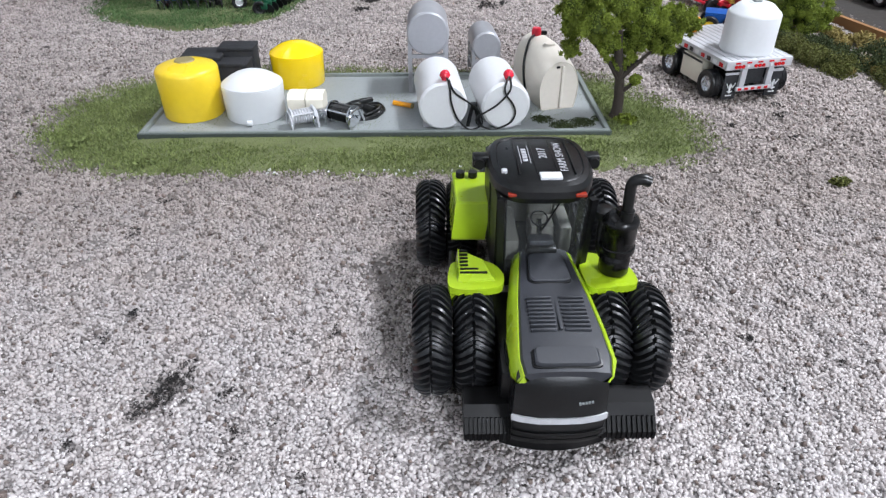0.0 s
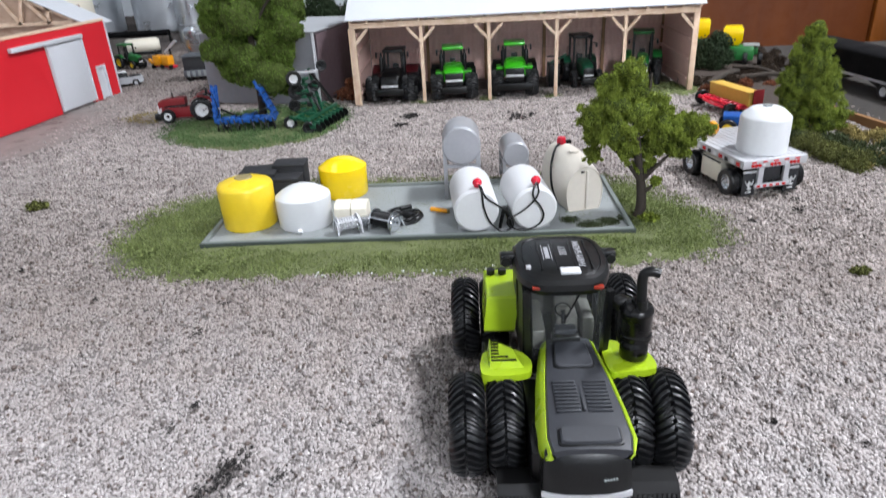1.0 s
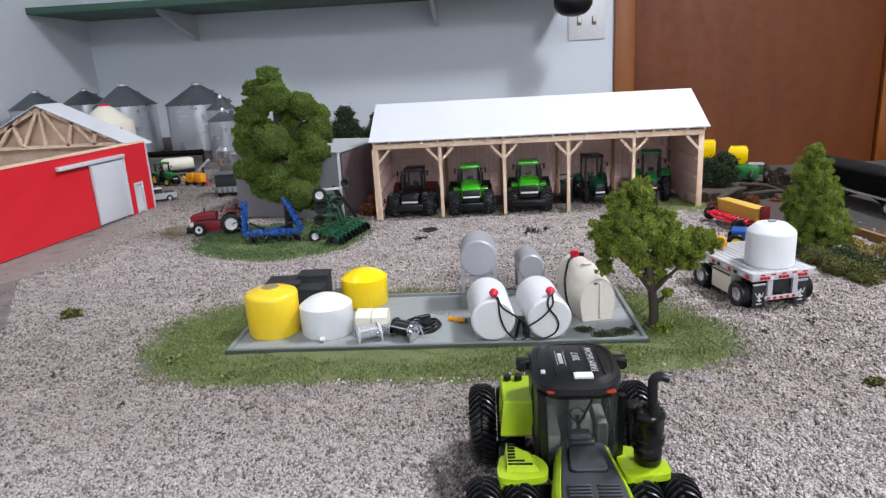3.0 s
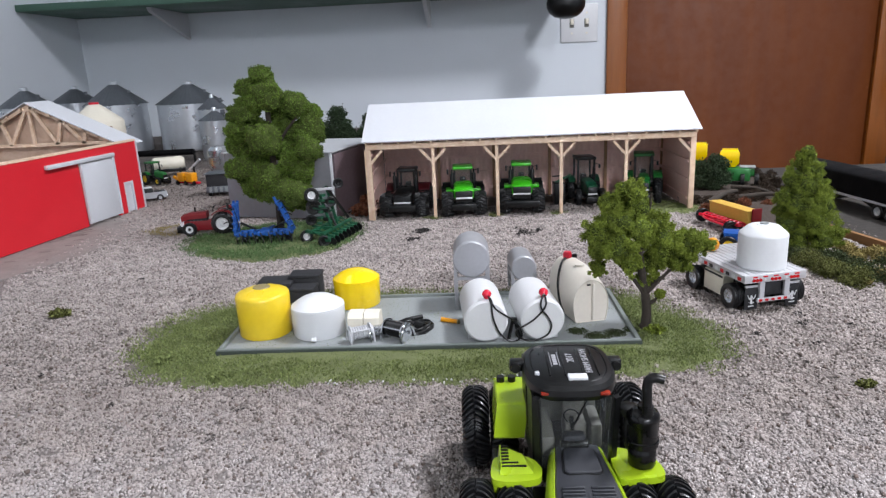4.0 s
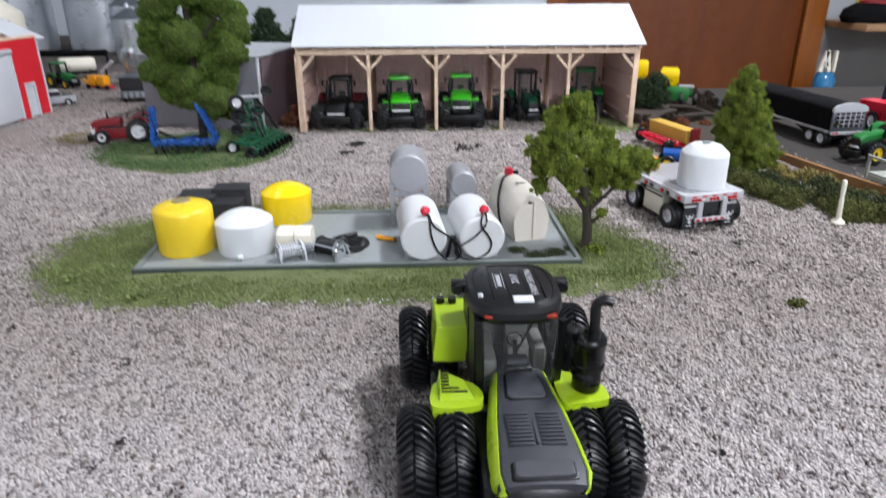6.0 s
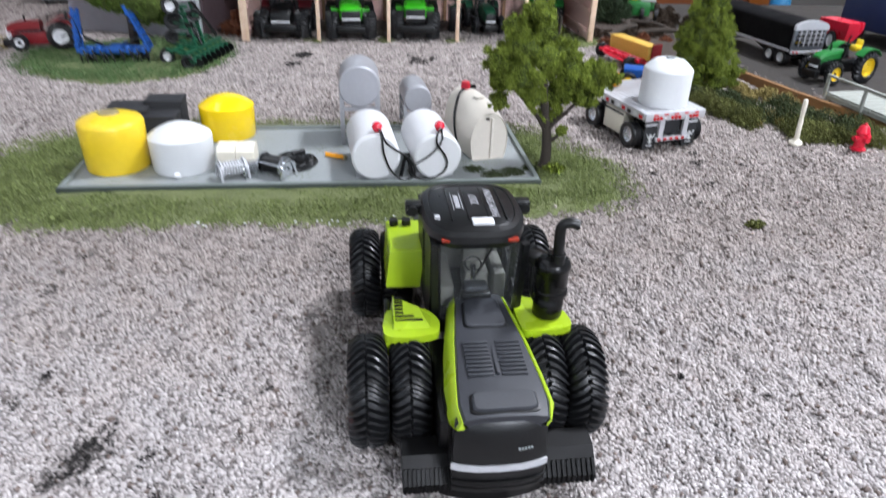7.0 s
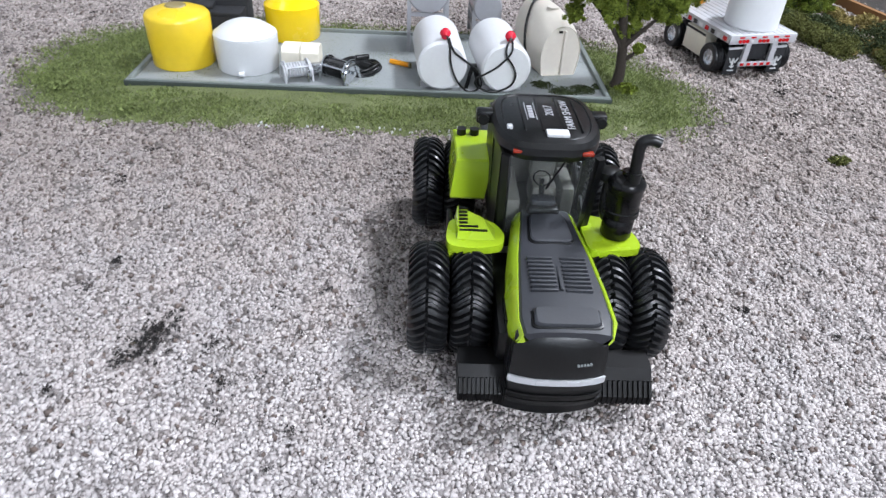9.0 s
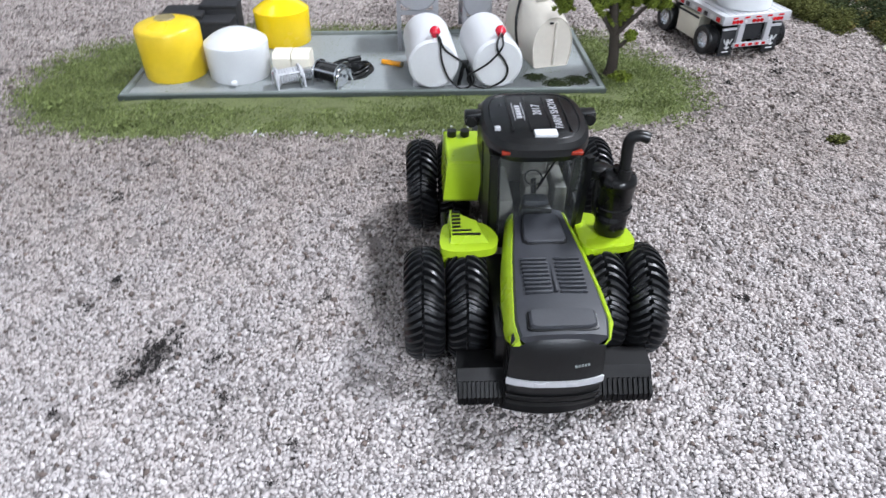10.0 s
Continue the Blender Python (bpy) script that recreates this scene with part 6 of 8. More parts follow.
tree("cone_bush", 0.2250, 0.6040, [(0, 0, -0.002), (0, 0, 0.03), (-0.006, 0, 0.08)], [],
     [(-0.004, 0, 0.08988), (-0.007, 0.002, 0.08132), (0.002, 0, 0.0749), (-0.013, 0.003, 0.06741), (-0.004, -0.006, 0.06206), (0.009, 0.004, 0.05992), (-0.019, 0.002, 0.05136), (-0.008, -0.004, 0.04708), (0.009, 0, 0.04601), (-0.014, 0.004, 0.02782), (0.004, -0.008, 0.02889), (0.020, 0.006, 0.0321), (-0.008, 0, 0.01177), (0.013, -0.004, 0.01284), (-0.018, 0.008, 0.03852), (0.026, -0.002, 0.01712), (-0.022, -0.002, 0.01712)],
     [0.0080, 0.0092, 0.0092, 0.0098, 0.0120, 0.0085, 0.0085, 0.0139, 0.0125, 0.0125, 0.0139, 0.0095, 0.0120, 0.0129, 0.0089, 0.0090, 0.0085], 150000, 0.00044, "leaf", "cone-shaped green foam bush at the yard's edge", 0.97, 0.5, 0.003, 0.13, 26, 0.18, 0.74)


def bush(name, x, y, centres, radii, count, size, material, label):
    t = thing(name, Matrix.Translation((x, y, 0)), label, "bush")
    v, f = leaf_cloud(lrng, centres, radii, count, size, 0.35, 0.9)
    part("foliage", from_arrays("foliage", v, f, material), material, t)
    return t


bush("dark_bush", 0.2480, 0.9150, [(0, 0, 0.026), (0.012, 0.004, 0.034), (-0.010, 0.004, 0.030), (0.002, -0.004, 0.012), (0.016, 0, 0.016), (-0.014, 0, 0.014), (0.004, 0.002, 0.042)], [0.015, 0.013, 0.012, 0.014, 0.012, 0.012, 0.009], 9000, 0.0012, "leaf_dark", "dark green foam bush behind the shed")
for x, y, s in ((-0.27, 1.30, 0.92), (-0.205, 1.33, 0.74), (-0.33, 1.28, 1.05), (-0.24, 1.36, 0.74)):
    bush("far_bush", x, y, [(0, 0, 0.03 * s), (0, 0, 0.07 * s), (0.015, 0, 0.055 * s), (-0.015, 0, 0.05 * s), (0, 0, 0.095 * s)], [0.03 * s, 0.028 * s, 0.022 * s, 0.022 * s, 0.018 * s], 13000, 0.0017, "leaf_dark", "dark bushy model tree behind the buildings")

# ---- flatbed truck body with a white tank ----
fb = thing("flatbed_trailer", pose(0.1362, 0.4615, 0, 0, 0, 13), "short silver flatbed trailer with white side box and mudflaps", "trailer")
HW, L, DZ0, DZ1 = 0.0236, 0.080, 0.0220, 0.0272
for k in range(10):
    x = -HW + 2 * HW * k / 10
    part("deck_plank", box(B(), (x + 0.0003, 0.0012, DZ1 - 0.0016), (x + 2 * HW / 10 - 0.0003, L, DZ1), 0.0002), "silver", fb, "pale grey deck plank")
part("deck_frame", box(B(), (-HW, 0.001, DZ0), (HW, L, DZ1 - 0.0017)), "silver", fb)
part("rear_sill", box(B(), (-HW - 0.0006, -0.0006, DZ0 - 0.0004), (HW + 0.0006, 0.0010, DZ1 + 0.0002), 0.0003), "silver", fb, "silver rear sill with red lamps")
for s in (-1, 1):
    part("side_rail", box(B(), (s * (HW + 0.0005) - 0.0005, 0.0012, DZ0 + 0.0002), (s * (HW + 0.0005) + 0.0005, L, DZ1 + 0.0001)), "silver", fb)
    for k in range(11):
        part("rail_stripe", box(B(), (s * (HW + 0.0012) - 0.0002, 0.003 + 0.007 * k, DZ0 + 0.0008), (s * (HW + 0.0011) + 0.0002, 0.0068 + 0.007 * k, DZ0 + 0.0034)), ("lamp_red", "white", "black")[k % 3], fb)
for x in (-0.0172, -0.0146, -0.0120, -0.0028, 0, 0.0028, 0.0120, 0.0146, 0.0172):
    part("tail_light", rod(B(), (x, -0.0006, DZ0 + 0.0016), (x, -0.0013, DZ0 + 0.0016), 0.00115, seg=12), "lamp_red", fb, "round red tail light")
for k in range(5):
    part("reflector", box(B(), (-0.018 + 0.0082 * k, -0.0010, DZ0 + 0.0034), (-0.0145 + 0.0082 * k, -0.0005, DZ0 + 0.0044)), "lamp_red", fb)
for x in (-0.0085, 0.0085):
    part("clear_light", rod(B(), (x, -0.0006, DZ0 + 0.0016), (x, -0.0012, DZ0 + 0.0016), 0.0009, seg=10), "white", fb)
for s in (-1, 1):
    part("underride_post", box(B(), (s * 0.0098 - 0.0019, -0.0006, 0.0072), (s * 0.0098 + 0.0019, 0.0016, DZ0 - 0.0005)), "silver", fb)
part("underride_bar", box(B(), (-0.0132, -0.0008, 0.0070), (0.0132, 0.0012, 0.0098), 0.0003), "silver", fb)
part("light_box", box(B(), (-0.0078, 0.0030, 0.0102), (0.0078, 0.0060, 0.0214), 0.0003), "black_matt", fb)
for k in range(5):
    part("bar_stripe", box(B(), (-0.0120 + 0.0049 * k, -0.0011, 0.0076), (-0.0095 + 0.0049 * k, -0.0007, 0.0092)), "lamp_red", fb)
for s in (-1, 1):
    flap = part("mudflap", box(B(), (s * 0.0162 - 0.0051, 0.0020, 0.0012), (s * 0.0162 + 0.0051, 0.0028, 0.0178), 0.0002), "black_matt", fb, "black mudflap with white emblem")
    for pts in (((-0.0032, 0.0122), (-0.0016, 0.0088), (0, 0.0118), (0.0016, 0.0088), (0.0032, 0.0122)), ((0, 0.0118), (0, 0.0058)), ((-0.0018, 0.0068), (0, 0.0056), (0.0018, 0.0068))):
        for p, q in zip(pts, pts[1:]):
            part("emblem", bar(B(), (s * 0.0162 + p[0], 0.0018, p[1]), (s * 0.0162 + q[0], 0.0018, q[1]), 0.0012, 0.0004), "white", flap)
    part("emblem", box(B(), (s * 0.0162 - 0.0022, 0.0017, 0.0034), (s * 0.0162 + 0.0022, 0.0020, 0.0041)), "white", flap)
    part("flap_hanger", box(B(), (s * 0.0162 - 0.0051, 0.0018, 0.0176), (s * 0.0162 + 0.0051, 0.0030, 0.0190)), "silver", fb)
part("chassis_beam", box(B(), (-0.0080, 0.004, 0.0125), (-0.0050, L, 0.0212)), "black", fb)
part("chassis_beam", box(B(), (0.0050, 0.004, 0.0125), (0.0080, L, 0.0212)), "black", fb)
for y in (0.0125, 0.0600):
    for x in (-0.0246, 0.0246):
        wheel(fb, x, y, 0.0092, 0.0072, RIM_CHROME, x < 0)
        wheel(fb, x * 0.60, y, 0.0092, 0.0068, RIM_SILVER, x < 0)
    part("axle", rod(B(), (-0.019, y, 0.0088), (0.019, y, 0.0088), 0.0016, seg=12), "black", fb)
for s in (-1, 1):
    part("side_box", box(B(), (s * 0.0204 - 0.0044, 0.0235, 0.0048), (s * 0.0204 + 0.0044, 0.0480, 0.0206), 0.0006), "cream", fb, "white toolbox under the deck")
    part("box_lid", box(B(), (s * 0.0249 - 0.0003, 0.0242, 0.0186), (s * 0.0249 + 0.0003, 0.0474, 0.0200)), "black", fb)
wt = thing("white_tank", pose(0.1345, 0.4820, DZ1 + 0.0001) @ Matrix.Diagonal((0.87, 0.87, 1.03, 1)), "white plastic tank standing on the flatbed trailer", "tank")
part("shell", lathe(B(), [(0, 0), (0.0188, 0), (0.0193, 0.0006), (0.0193, 0.0226), (0.0190, 0.0236), (0.0182, 0.0245), (0.0130, 0.0284), (0.0118, 0.0291), (0.0104, 0.0294), (0.0064, 0.0296), (0.0060, 0.0301), (0, 0.0302)], seg=64), "white_gloss", wt)
part("lid", lathe(B(), [(0, 0.0301), (0.0034, 0.0301), (0.0034, 0.0311), (0, 0.0312)], seg=24), "grey", wt)
yb = thing("yellow_disc", pose(0.1120, 0.5225, 0.0273), "yellow plastic roll lying on the flatbed", "roll")
part("roll", rod(B(), (0, 0, 0.0052), (0.0030, 0.0022, 0.0052), 0.0052, seg=24), "orange", yb)


# ---- toy tractors ----
def toy_tractor(m, label, body, roof, group="", bonnet="", r=0.0150, w=0.0105, fr=0.0125, fw=0.0085, track=0.0200, duals=False, length=1.0, cab=True, rim=RIM_BLACK, nose="black", hood=0.034, high=0.060, stack=True, engine="black", weight=0.0085, bw=1.0, pipes=False):
    t = thing("toy_tractor", m, label, "tractor", group)
    ya, yf = 0.0200 * length, -0.0235 * length
    for s in (-1, 1):
        wheel(t, s * track, ya, r, w, rim, s < 0)
        wheel(t, s * (track - (w - fw) / 2), yf, fr, fw, rim, s < 0)
        if duals:
            wheel(t, s * (track + w * 1.04), ya, r, w, rim, s < 0)
            wheel(t, s * (track + w * 1.04 - (w - fw) / 2), yf, fr, fw, rim, s < 0)
        part("fender", loft(B(), [[(s * (track + dx), ya + (r + 0.0022) * math.cos(a), r + (r + dz) * math.sin(a)) for dx, dz in ((-w * 0.55, 0.0015), (w * 0.4, 0.0015), (w * 0.4, 0.0028), (-w * 0.55, 0.0028))] for a in [radians(q) for q in range(35, 151, 15)]]), "black" if pipes and body != "shaded_red" else body, t)
    part("axle", rod(B(), (-track, ya, r), (track, ya, r), 0.0026, seg=12), "black", t)
    part("axle", rod(B(), (-track, yf, fr), (track, yf, fr), 0.0020, seg=12), "black", t)
    part("chassis", box(B(), (-0.0055, yf - 0.010, fr - 0.004), (0.0055, ya + 0.006, hood - 0.012), 0.001), engine, t)
    st = [(yf - 0.0125, 0.0058, hood - 0.0055, hood - 0.017), (yf - 0.009, 0.0068, hood - 0.0028, hood - 0.016), (yf, 0.0070, hood - 0.0008, hood - 0.015), (ya - 0.022, 0.0066, hood, hood - 0.013)]
    if not cab:
        st = [(y, hw, z, z - 0.0085) for y, hw, z, zb in st]
        part("engine", box(B(), (-0.0048, yf - 0.006, hood - 0.019), (0.0048, ya - 0.022, hood - 0.0080), 0.001), "black", t)
        for k in range(4):
            part("manifold", rod(B(), (-0.0050, yf + 0.0045 * k, hood - 0.0125), (0.0050, yf + 0.0045 * k, hood - 0.0125), 0.0013, seg=8), "steel_dark", t)
        part("exhaust_stub", rod(B(), (0.0, yf + 0.006, hood - 0.001), (0.0, yf + 0.006, hood + 0.0055), 0.0011, seg=10), "black", t)
        part("hood_stripe", box(B(), (-0.0074, yf - 0.008, hood - 0.0058), (-0.0068, ya - 0.023, hood - 0.0046)), "white", t)
    part("bonnet", loft(B(), [[(-hw, y, zb), (-hw, y, z - 0.003), (-hw * 0.75, y, z - 0.0006), (0, y, z), (hw * 0.75, y, z - 0.0006), (hw, y, z - 0.003), (hw, y, zb)] for y, hw, z, zb in [(q[0], q[1] * bw, q[2], q[3]) for q in st]]), bonnet or body, t, "", 30)
    part("grille", box(B(), (-0.0060 * bw, yf - 0.0136, hood - 0.0225), (0.0060 * bw, yf - 0.0085, hood - 0.0075), 0.0012), nose, t)
    part("light_strip", box(B(), (-0.0058 * bw, yf - 0.0141, hood - 0.0170), (0.0058 * bw, yf - 0.0128, hood - 0.0148), 0.0003), "white", t, "pale headlight strip")
    part("front_weight", box(B(), (-weight, yf - 0.0185, fr - 0.0055), (weight, yf - 0.0105, fr + 0.0025), 0.001), "black", t)
    if cab:
        y0, y1, zc = ya - 0.0225, ya + 0.004, hood - 0.010
        part("cab_floor", box(B(), (-0.0115, y0, zc - 0.006), (0.0115, y1, zc), 0.001), engine, t)
        for x in (-0.0108, 0.0108):
            for y in (y0 + 0.001, y1 - 0.001):
                part("pillar", bar(B(), (x, y, zc), (x * 0.96, y, high - 0.003), 0.0022, 0.0022), "black", t)
        part("windscreen", slab([(-0.010, y0 + 0.0008, zc + 0.002), (0.010, y0 + 0.0008, zc + 0.002), (0.0096, y0 + 0.0008, high - 0.003), (-0.0096, y0 + 0.0008, high - 0.003)], 0.0003), "cab_glass", t)
        part("rear_window", slab([(-0.010, y1 - 0.0008, zc + 0.002), (0.010, y1 - 0.0008, zc + 0.002), (0.0096, y1 - 0.0008, high - 0.003), (-0.0096, y1 - 0.0008, high - 0.003)], 0.0003), "cab_glass", t)
        part("seat", box(B(), (-0.0035, y1 - 0.012, zc), (0.0035, y1 - 0.005, zc + 0.012), 0.001), "black", t)
        part("roof", box(B(), (-0.0125, y0 - 0.002, high - 0.0032), (0.0125, y1 + 0.0015, high + 0.0008), 0.0014), roof, t)
        for s in (-1, 1) if not pipes else ():
            part("mirror", box(B(), (s * 0.0165 - 0.0012, y0 - 0.002, high - 0.014), (s * 0.0165 + 0.0012, y0 - 0.001, high - 0.009), 0.0003), "black", t)
            part("mirror_arm", bar(B(), (s * 0.0110, y0, high - 0.008), (s * 0.0165, y0 - 0.0015, high - 0.009), 0.0006, 0.0006), "black", t)
    else:
        part("seat", box(B(), (-0.004, ya - 0.004, hood - 0.004), (0.004, ya + 0.006, hood + 0.002), 0.001), "yellow" if rim is RIM_YELLOW else "black", t)
        part("seat_back", box(B(), (-0.004, ya + 0.004, hood), (0.004, ya + 0.006, hood + 0.008), 0.0008), "yellow" if rim is RIM_YELLOW else "black", t)
        part("steering_wheel", lathe(B(), [(0.0030, -0.0004), (0.0035, 0), (0.0030, 0.0004), (0.0025, 0), (0.0030, -0.0004)], pose(0, ya - 0.013, hood + 0.005, 35, 0, 0), 20), "black", t)
        part("steering_column", rod(B(), (0, ya - 0.016, hood - 0.002), (0, ya - 0.013, hood + 0.005), 0.0006, seg=8), "black", t)
    if pipes:
        for s in (-1, 1):
            part("exhaust", lathe(B(), [(0, 0), (0.0024, 0), (0.0026, 0.001), (0.0026, 0.020), (0.0018, 0.022), (0.0011, 0.022), (0.0011, 0.027), (0, 0.027)], Matrix.Translation((s * 0.0135, ya - 0.026, high - 0.029)), 16), "black", t, "black upright exhaust stack")
            part("step_panel", box(B(), (s * 0.0155 - 0.0060, ya - 0.034, hood - 0.013), (s * 0.0155 + 0.0060, ya - 0.016, hood - 0.009), 0.0008), body, t)
        for k in range(4):
            z = hood - 0.0205 + 0.0028 * k
            part("grille_bar", box(B(), (-0.0056 * bw, yf - 0.0139, z), (0.0056 * bw, yf - 0.0130, z + 0.0006)), "black_matt", t)
        for s in (-1, 1):
            part("mirror_arm", bar(B(), (s * 0.0130, ya - 0.025, high - 0.005), (s * 0.0190, ya - 0.027, high - 0.002), 0.0007, 0.0007), "black", t)
            part("mirror", box(B(), (s * 0.0190 - 0.0010, ya - 0.028, high - 0.008), (s * 0.0190 + 0.0010, ya - 0.026, high - 0.0015), 0.0003), "black", t)
    if stack:
        part("exhaust", rod(B(), (0.0085, ya - 0.0265, hood - 0.008), (0.0085, ya - 0.0265, high - 0.012), 0.0017, seg=12), "black", t)
        part("exhaust_pipe", tube(B(), spline([(0.0085, ya - 0.0265, high - 0.012), (0.0086, ya - 0.0265, high - 0.003), (0.0105, ya - 0.0268, high)], 5), 0.0008, 8), "black", t)
    return t


GRP = "tractors parked in the shed"
toy_tractor(pose(-0.1600, 0.8380, 0, 0, 0, -4), "black and shade-darkened red toy tractor parked in the shed", "shaded_red", "black", GRP, "black", track=0.0215, w=0.016, fw=0.016, fr=0.0152, r=0.0165, hood=0.036, high=0.0560, engine="black", weight=0.0170, bw=1.75, pipes=True, stack=False)
toy_tractor(pose(-0.0880, 0.8340, 0, 0, 0, 2), "bright green and black toy tractor parked in the shed", "green", "green", GRP, track=0.0200, w=0.0150, fw=0.0150, fr=0.0152, r=0.0160, hood=0.040, high=0.0570, weight=0.0150, bw=1.75, pipes=True, stack=False)
toy_tractor(pose(-0.0145, 0.8380, 0, 0, 0, -3), "bright green toy tractor with front weights in the shed", "green", "green", GRP, track=0.0200, w=0.0150, fw=0.0150, fr=0.0155, r=0.0165, hood=0.042, high=0.0580, weight=0.0210, bw=1.8, pipes=True, stack=False)
toy_tractor(pose(0.0715, 0.8700, 0, 0, 0, 4), "small dark green toy tractor with narrow cab in the shed", "deep_green", "black", GRP, track=0.0165, w=0.0095, fw=0.007, fr=0.0105, r=0.0145, hood=0.032, high=0.0575, rim=RIM_BLACK)
toy_tractor(pose(0.1440, 0.8640, 0, 0, 0, -12), "dark green toy tractor with cab at the shed's end", "jd", "jd", GRP, track=0.0190, w=0.0115, fw=0.008, fr=0.0120, r=0.0165, hood=0.036, high=0.0600, rim=RIM_YELLOW)
lb = thing("folded_loader", pose(0.0350, 0.8600, 0), "dark metal loader frame beside the small tractor", "loader")
part("bucket", box(B(), (-0.007, -0.012, 0.001), (0.007, 0.012, 0.028), 0.001), "black", lb)
part("arm", bar(B(), (-0.005, 0, 0.028), (0.016, 0.004, 0.037), 0.002, 0.002), "deep_green", lb)
part("arm", bar(B(), (-0.008, 0.0, 0.036), (0.004, 0.004, 0.036), 0.0016, 0.0016), "black", lb)

toy_tractor(pose(-0.3895, 0.7650, 0, 0, 0, -84) @ Matrix.Scale(0.9, 4), "dark red toy row-crop tractor without cab on the grass", "dark_red", "dark_red", r=0.0150, w=0.0085, fr=0.0088, fw=0.0055, track=0.0145, cab=False, rim=RIM_WHITE, hood=0.0300, high=0.043, stack=False, nose="white", engine="dark_red")
toy_tractor(pose(0.3760, 0.6360, 0.0010, 0, 0, -72) @ Matrix.Scale(0.87, 4), "green toy tractor with yellow wheels on the road", "jd", "jd", r=0.0175, w=0.0100, fr=0.0130, fw=0.0070, track=0.0180, cab=False, rim=RIM_YELLOW, hood=0.0350, high=0.050, length=1.05)
toy_tractor(pose(-0.6400, 1.1600, 0, 0, 0, 60) @ Matrix.Scale(0.72, 4), "green toy tractor with yellow wheels behind the barn", "jd", "jd", r=0.0150, w=0.0090, fr=0.0100, fw=0.0060, track=0.0160, rim=RIM_YELLOW, hood=0.0330, high=0.055)

# ---- folded blue cultivator ----
cu = thing("blue_cultivator", pose(-0.3065, 0.7060, 0, 0, 0, 4) @ Matrix.Scale(0.95, 4), "blue folded cultivator with raised wings and black tines", "cultivator")
part("toolbar", box(B(), (-0.034, -0.004, 0.0105), (0.034, -0.0015, 0.0132), 0.0005), "blue", cu)
part("toolbar", box(B(), (-0.030, 0.012, 0.0105), (0.030, 0.0145, 0.0132), 0.0005), "blue", cu)
part("centre_frame", box(B(), (-0.006, -0.006, 0.0100), (0.006, 0.018, 0.0150), 0.0010), "blue", cu)
for x in (-0.022, -0.012, 0.012, 0.022):
    part("cross_link", bar(B(), (x, -0.003, 0.0125), (x + 0.003, 0.013, 0.0125), 0.0020, 0.0020), "blue", cu)
for s, lean, top in ((-1, -0.003, 0.052), (1, 0.017, 0.054)):
    x0 = s * 0.033
    for y, cut in ((-0.002, 0.0), (0.006, 0.006), (0.014, 0.003)):
        part("wing_arm", bar(B(), (x0, y, 0.012), (x0 - lean * (top - cut) / top, y, top - cut), 0.0022, 0.0026), "blue", cu)
    for k in range(5):
        z = 0.018 + 0.0072 * k
        x = x0 - lean * (z - 0.012) / (top - 0.012)
        part("wing_link", bar(B(), (x, -0.003, z), (x, 0.015, z), 0.0015, 0.0018), "blue", cu)
        part("clamp", box(B(), (x - 0.0022, -0.0044, z - 0.0014), (x + 0.0022, -0.0026, z + 0.0014), 0.0004), "blue", cu)
        part("tine", tube(B(), spline([(x, -0.003, z), (x + s * 0.006, -0.006, z + 0.003), (x + s * 0.011, -0.007, z + 0.0010)], 4), 0.0006, 6), "black", cu, "thin black spring tine")
    part("wing_hose", tube(B(), spline([(x0, 0.0, 0.014), (x0 - s * 0.006, -0.004, 0.024), (x0 - lean * 0.8, -0.004, 0.044)], 5), 0.0005, 6), "black", cu)
for x in (-0.031, -0.022, -0.008, 0.008, 0.020, 0.031):
    part("shank", tube(B(), spline([(x, -0.002, 0.0110), (x + 0.001, -0.006, 0.007), (x, -0.003, 0.0006)], 4), 0.0010, 6), "black", cu)
    part("sweep", box(B(), (x - 0.0022, -0.0055, 0.0002), (x + 0.0022, -0.0005, 0.0016), 0.0004), "black", cu)
for x in (-0.024, 0.026):
    wheel(cu, x, 0.006, 0.0058, 0.0040, RIM_BLACK)
part("hitch", bar(B(), (0, 0.016, 0.012), (0.002, 0.042, 0.010), 0.003, 0.003), "blue", cu)
for k, x in enumerate((-0.028, -0.020, -0.013, -0.004, 0.005, 0.014, 0.021, 0.029)):
    part("clamp_block", box(B(), (x - 0.0024, -0.0062, 0.0095), (x + 0.0024, -0.0010, 0.0150 + 0.0012 * (k % 3)), 0.0006), "blue", cu)
    part("spring", rod(B(), (x + 0.001, -0.0058, 0.0140), (x + 0.003, -0.0075, 0.0075), 0.0008, seg=8), "black", cu)
    part("coulter", rod(B(), (x + 0.0034, -0.0070, 0.0046), (x + 0.0042, -0.0068, 0.0046), 0.0040, seg=18), "black", cu)
for s in (-1, 1):
    part("lift_cylinder", rod(B(), (s * 0.010, 0.004, 0.016), (s * 0.027, 0.005, 0.024), 0.0014, seg=12), "black", cu)
    part("lift_rod", rod(B(), (s * 0.020, 0.0045, 0.0207), (s * 0.030, 0.005, 0.0255), 0.0007, seg=8), "silver", cu)

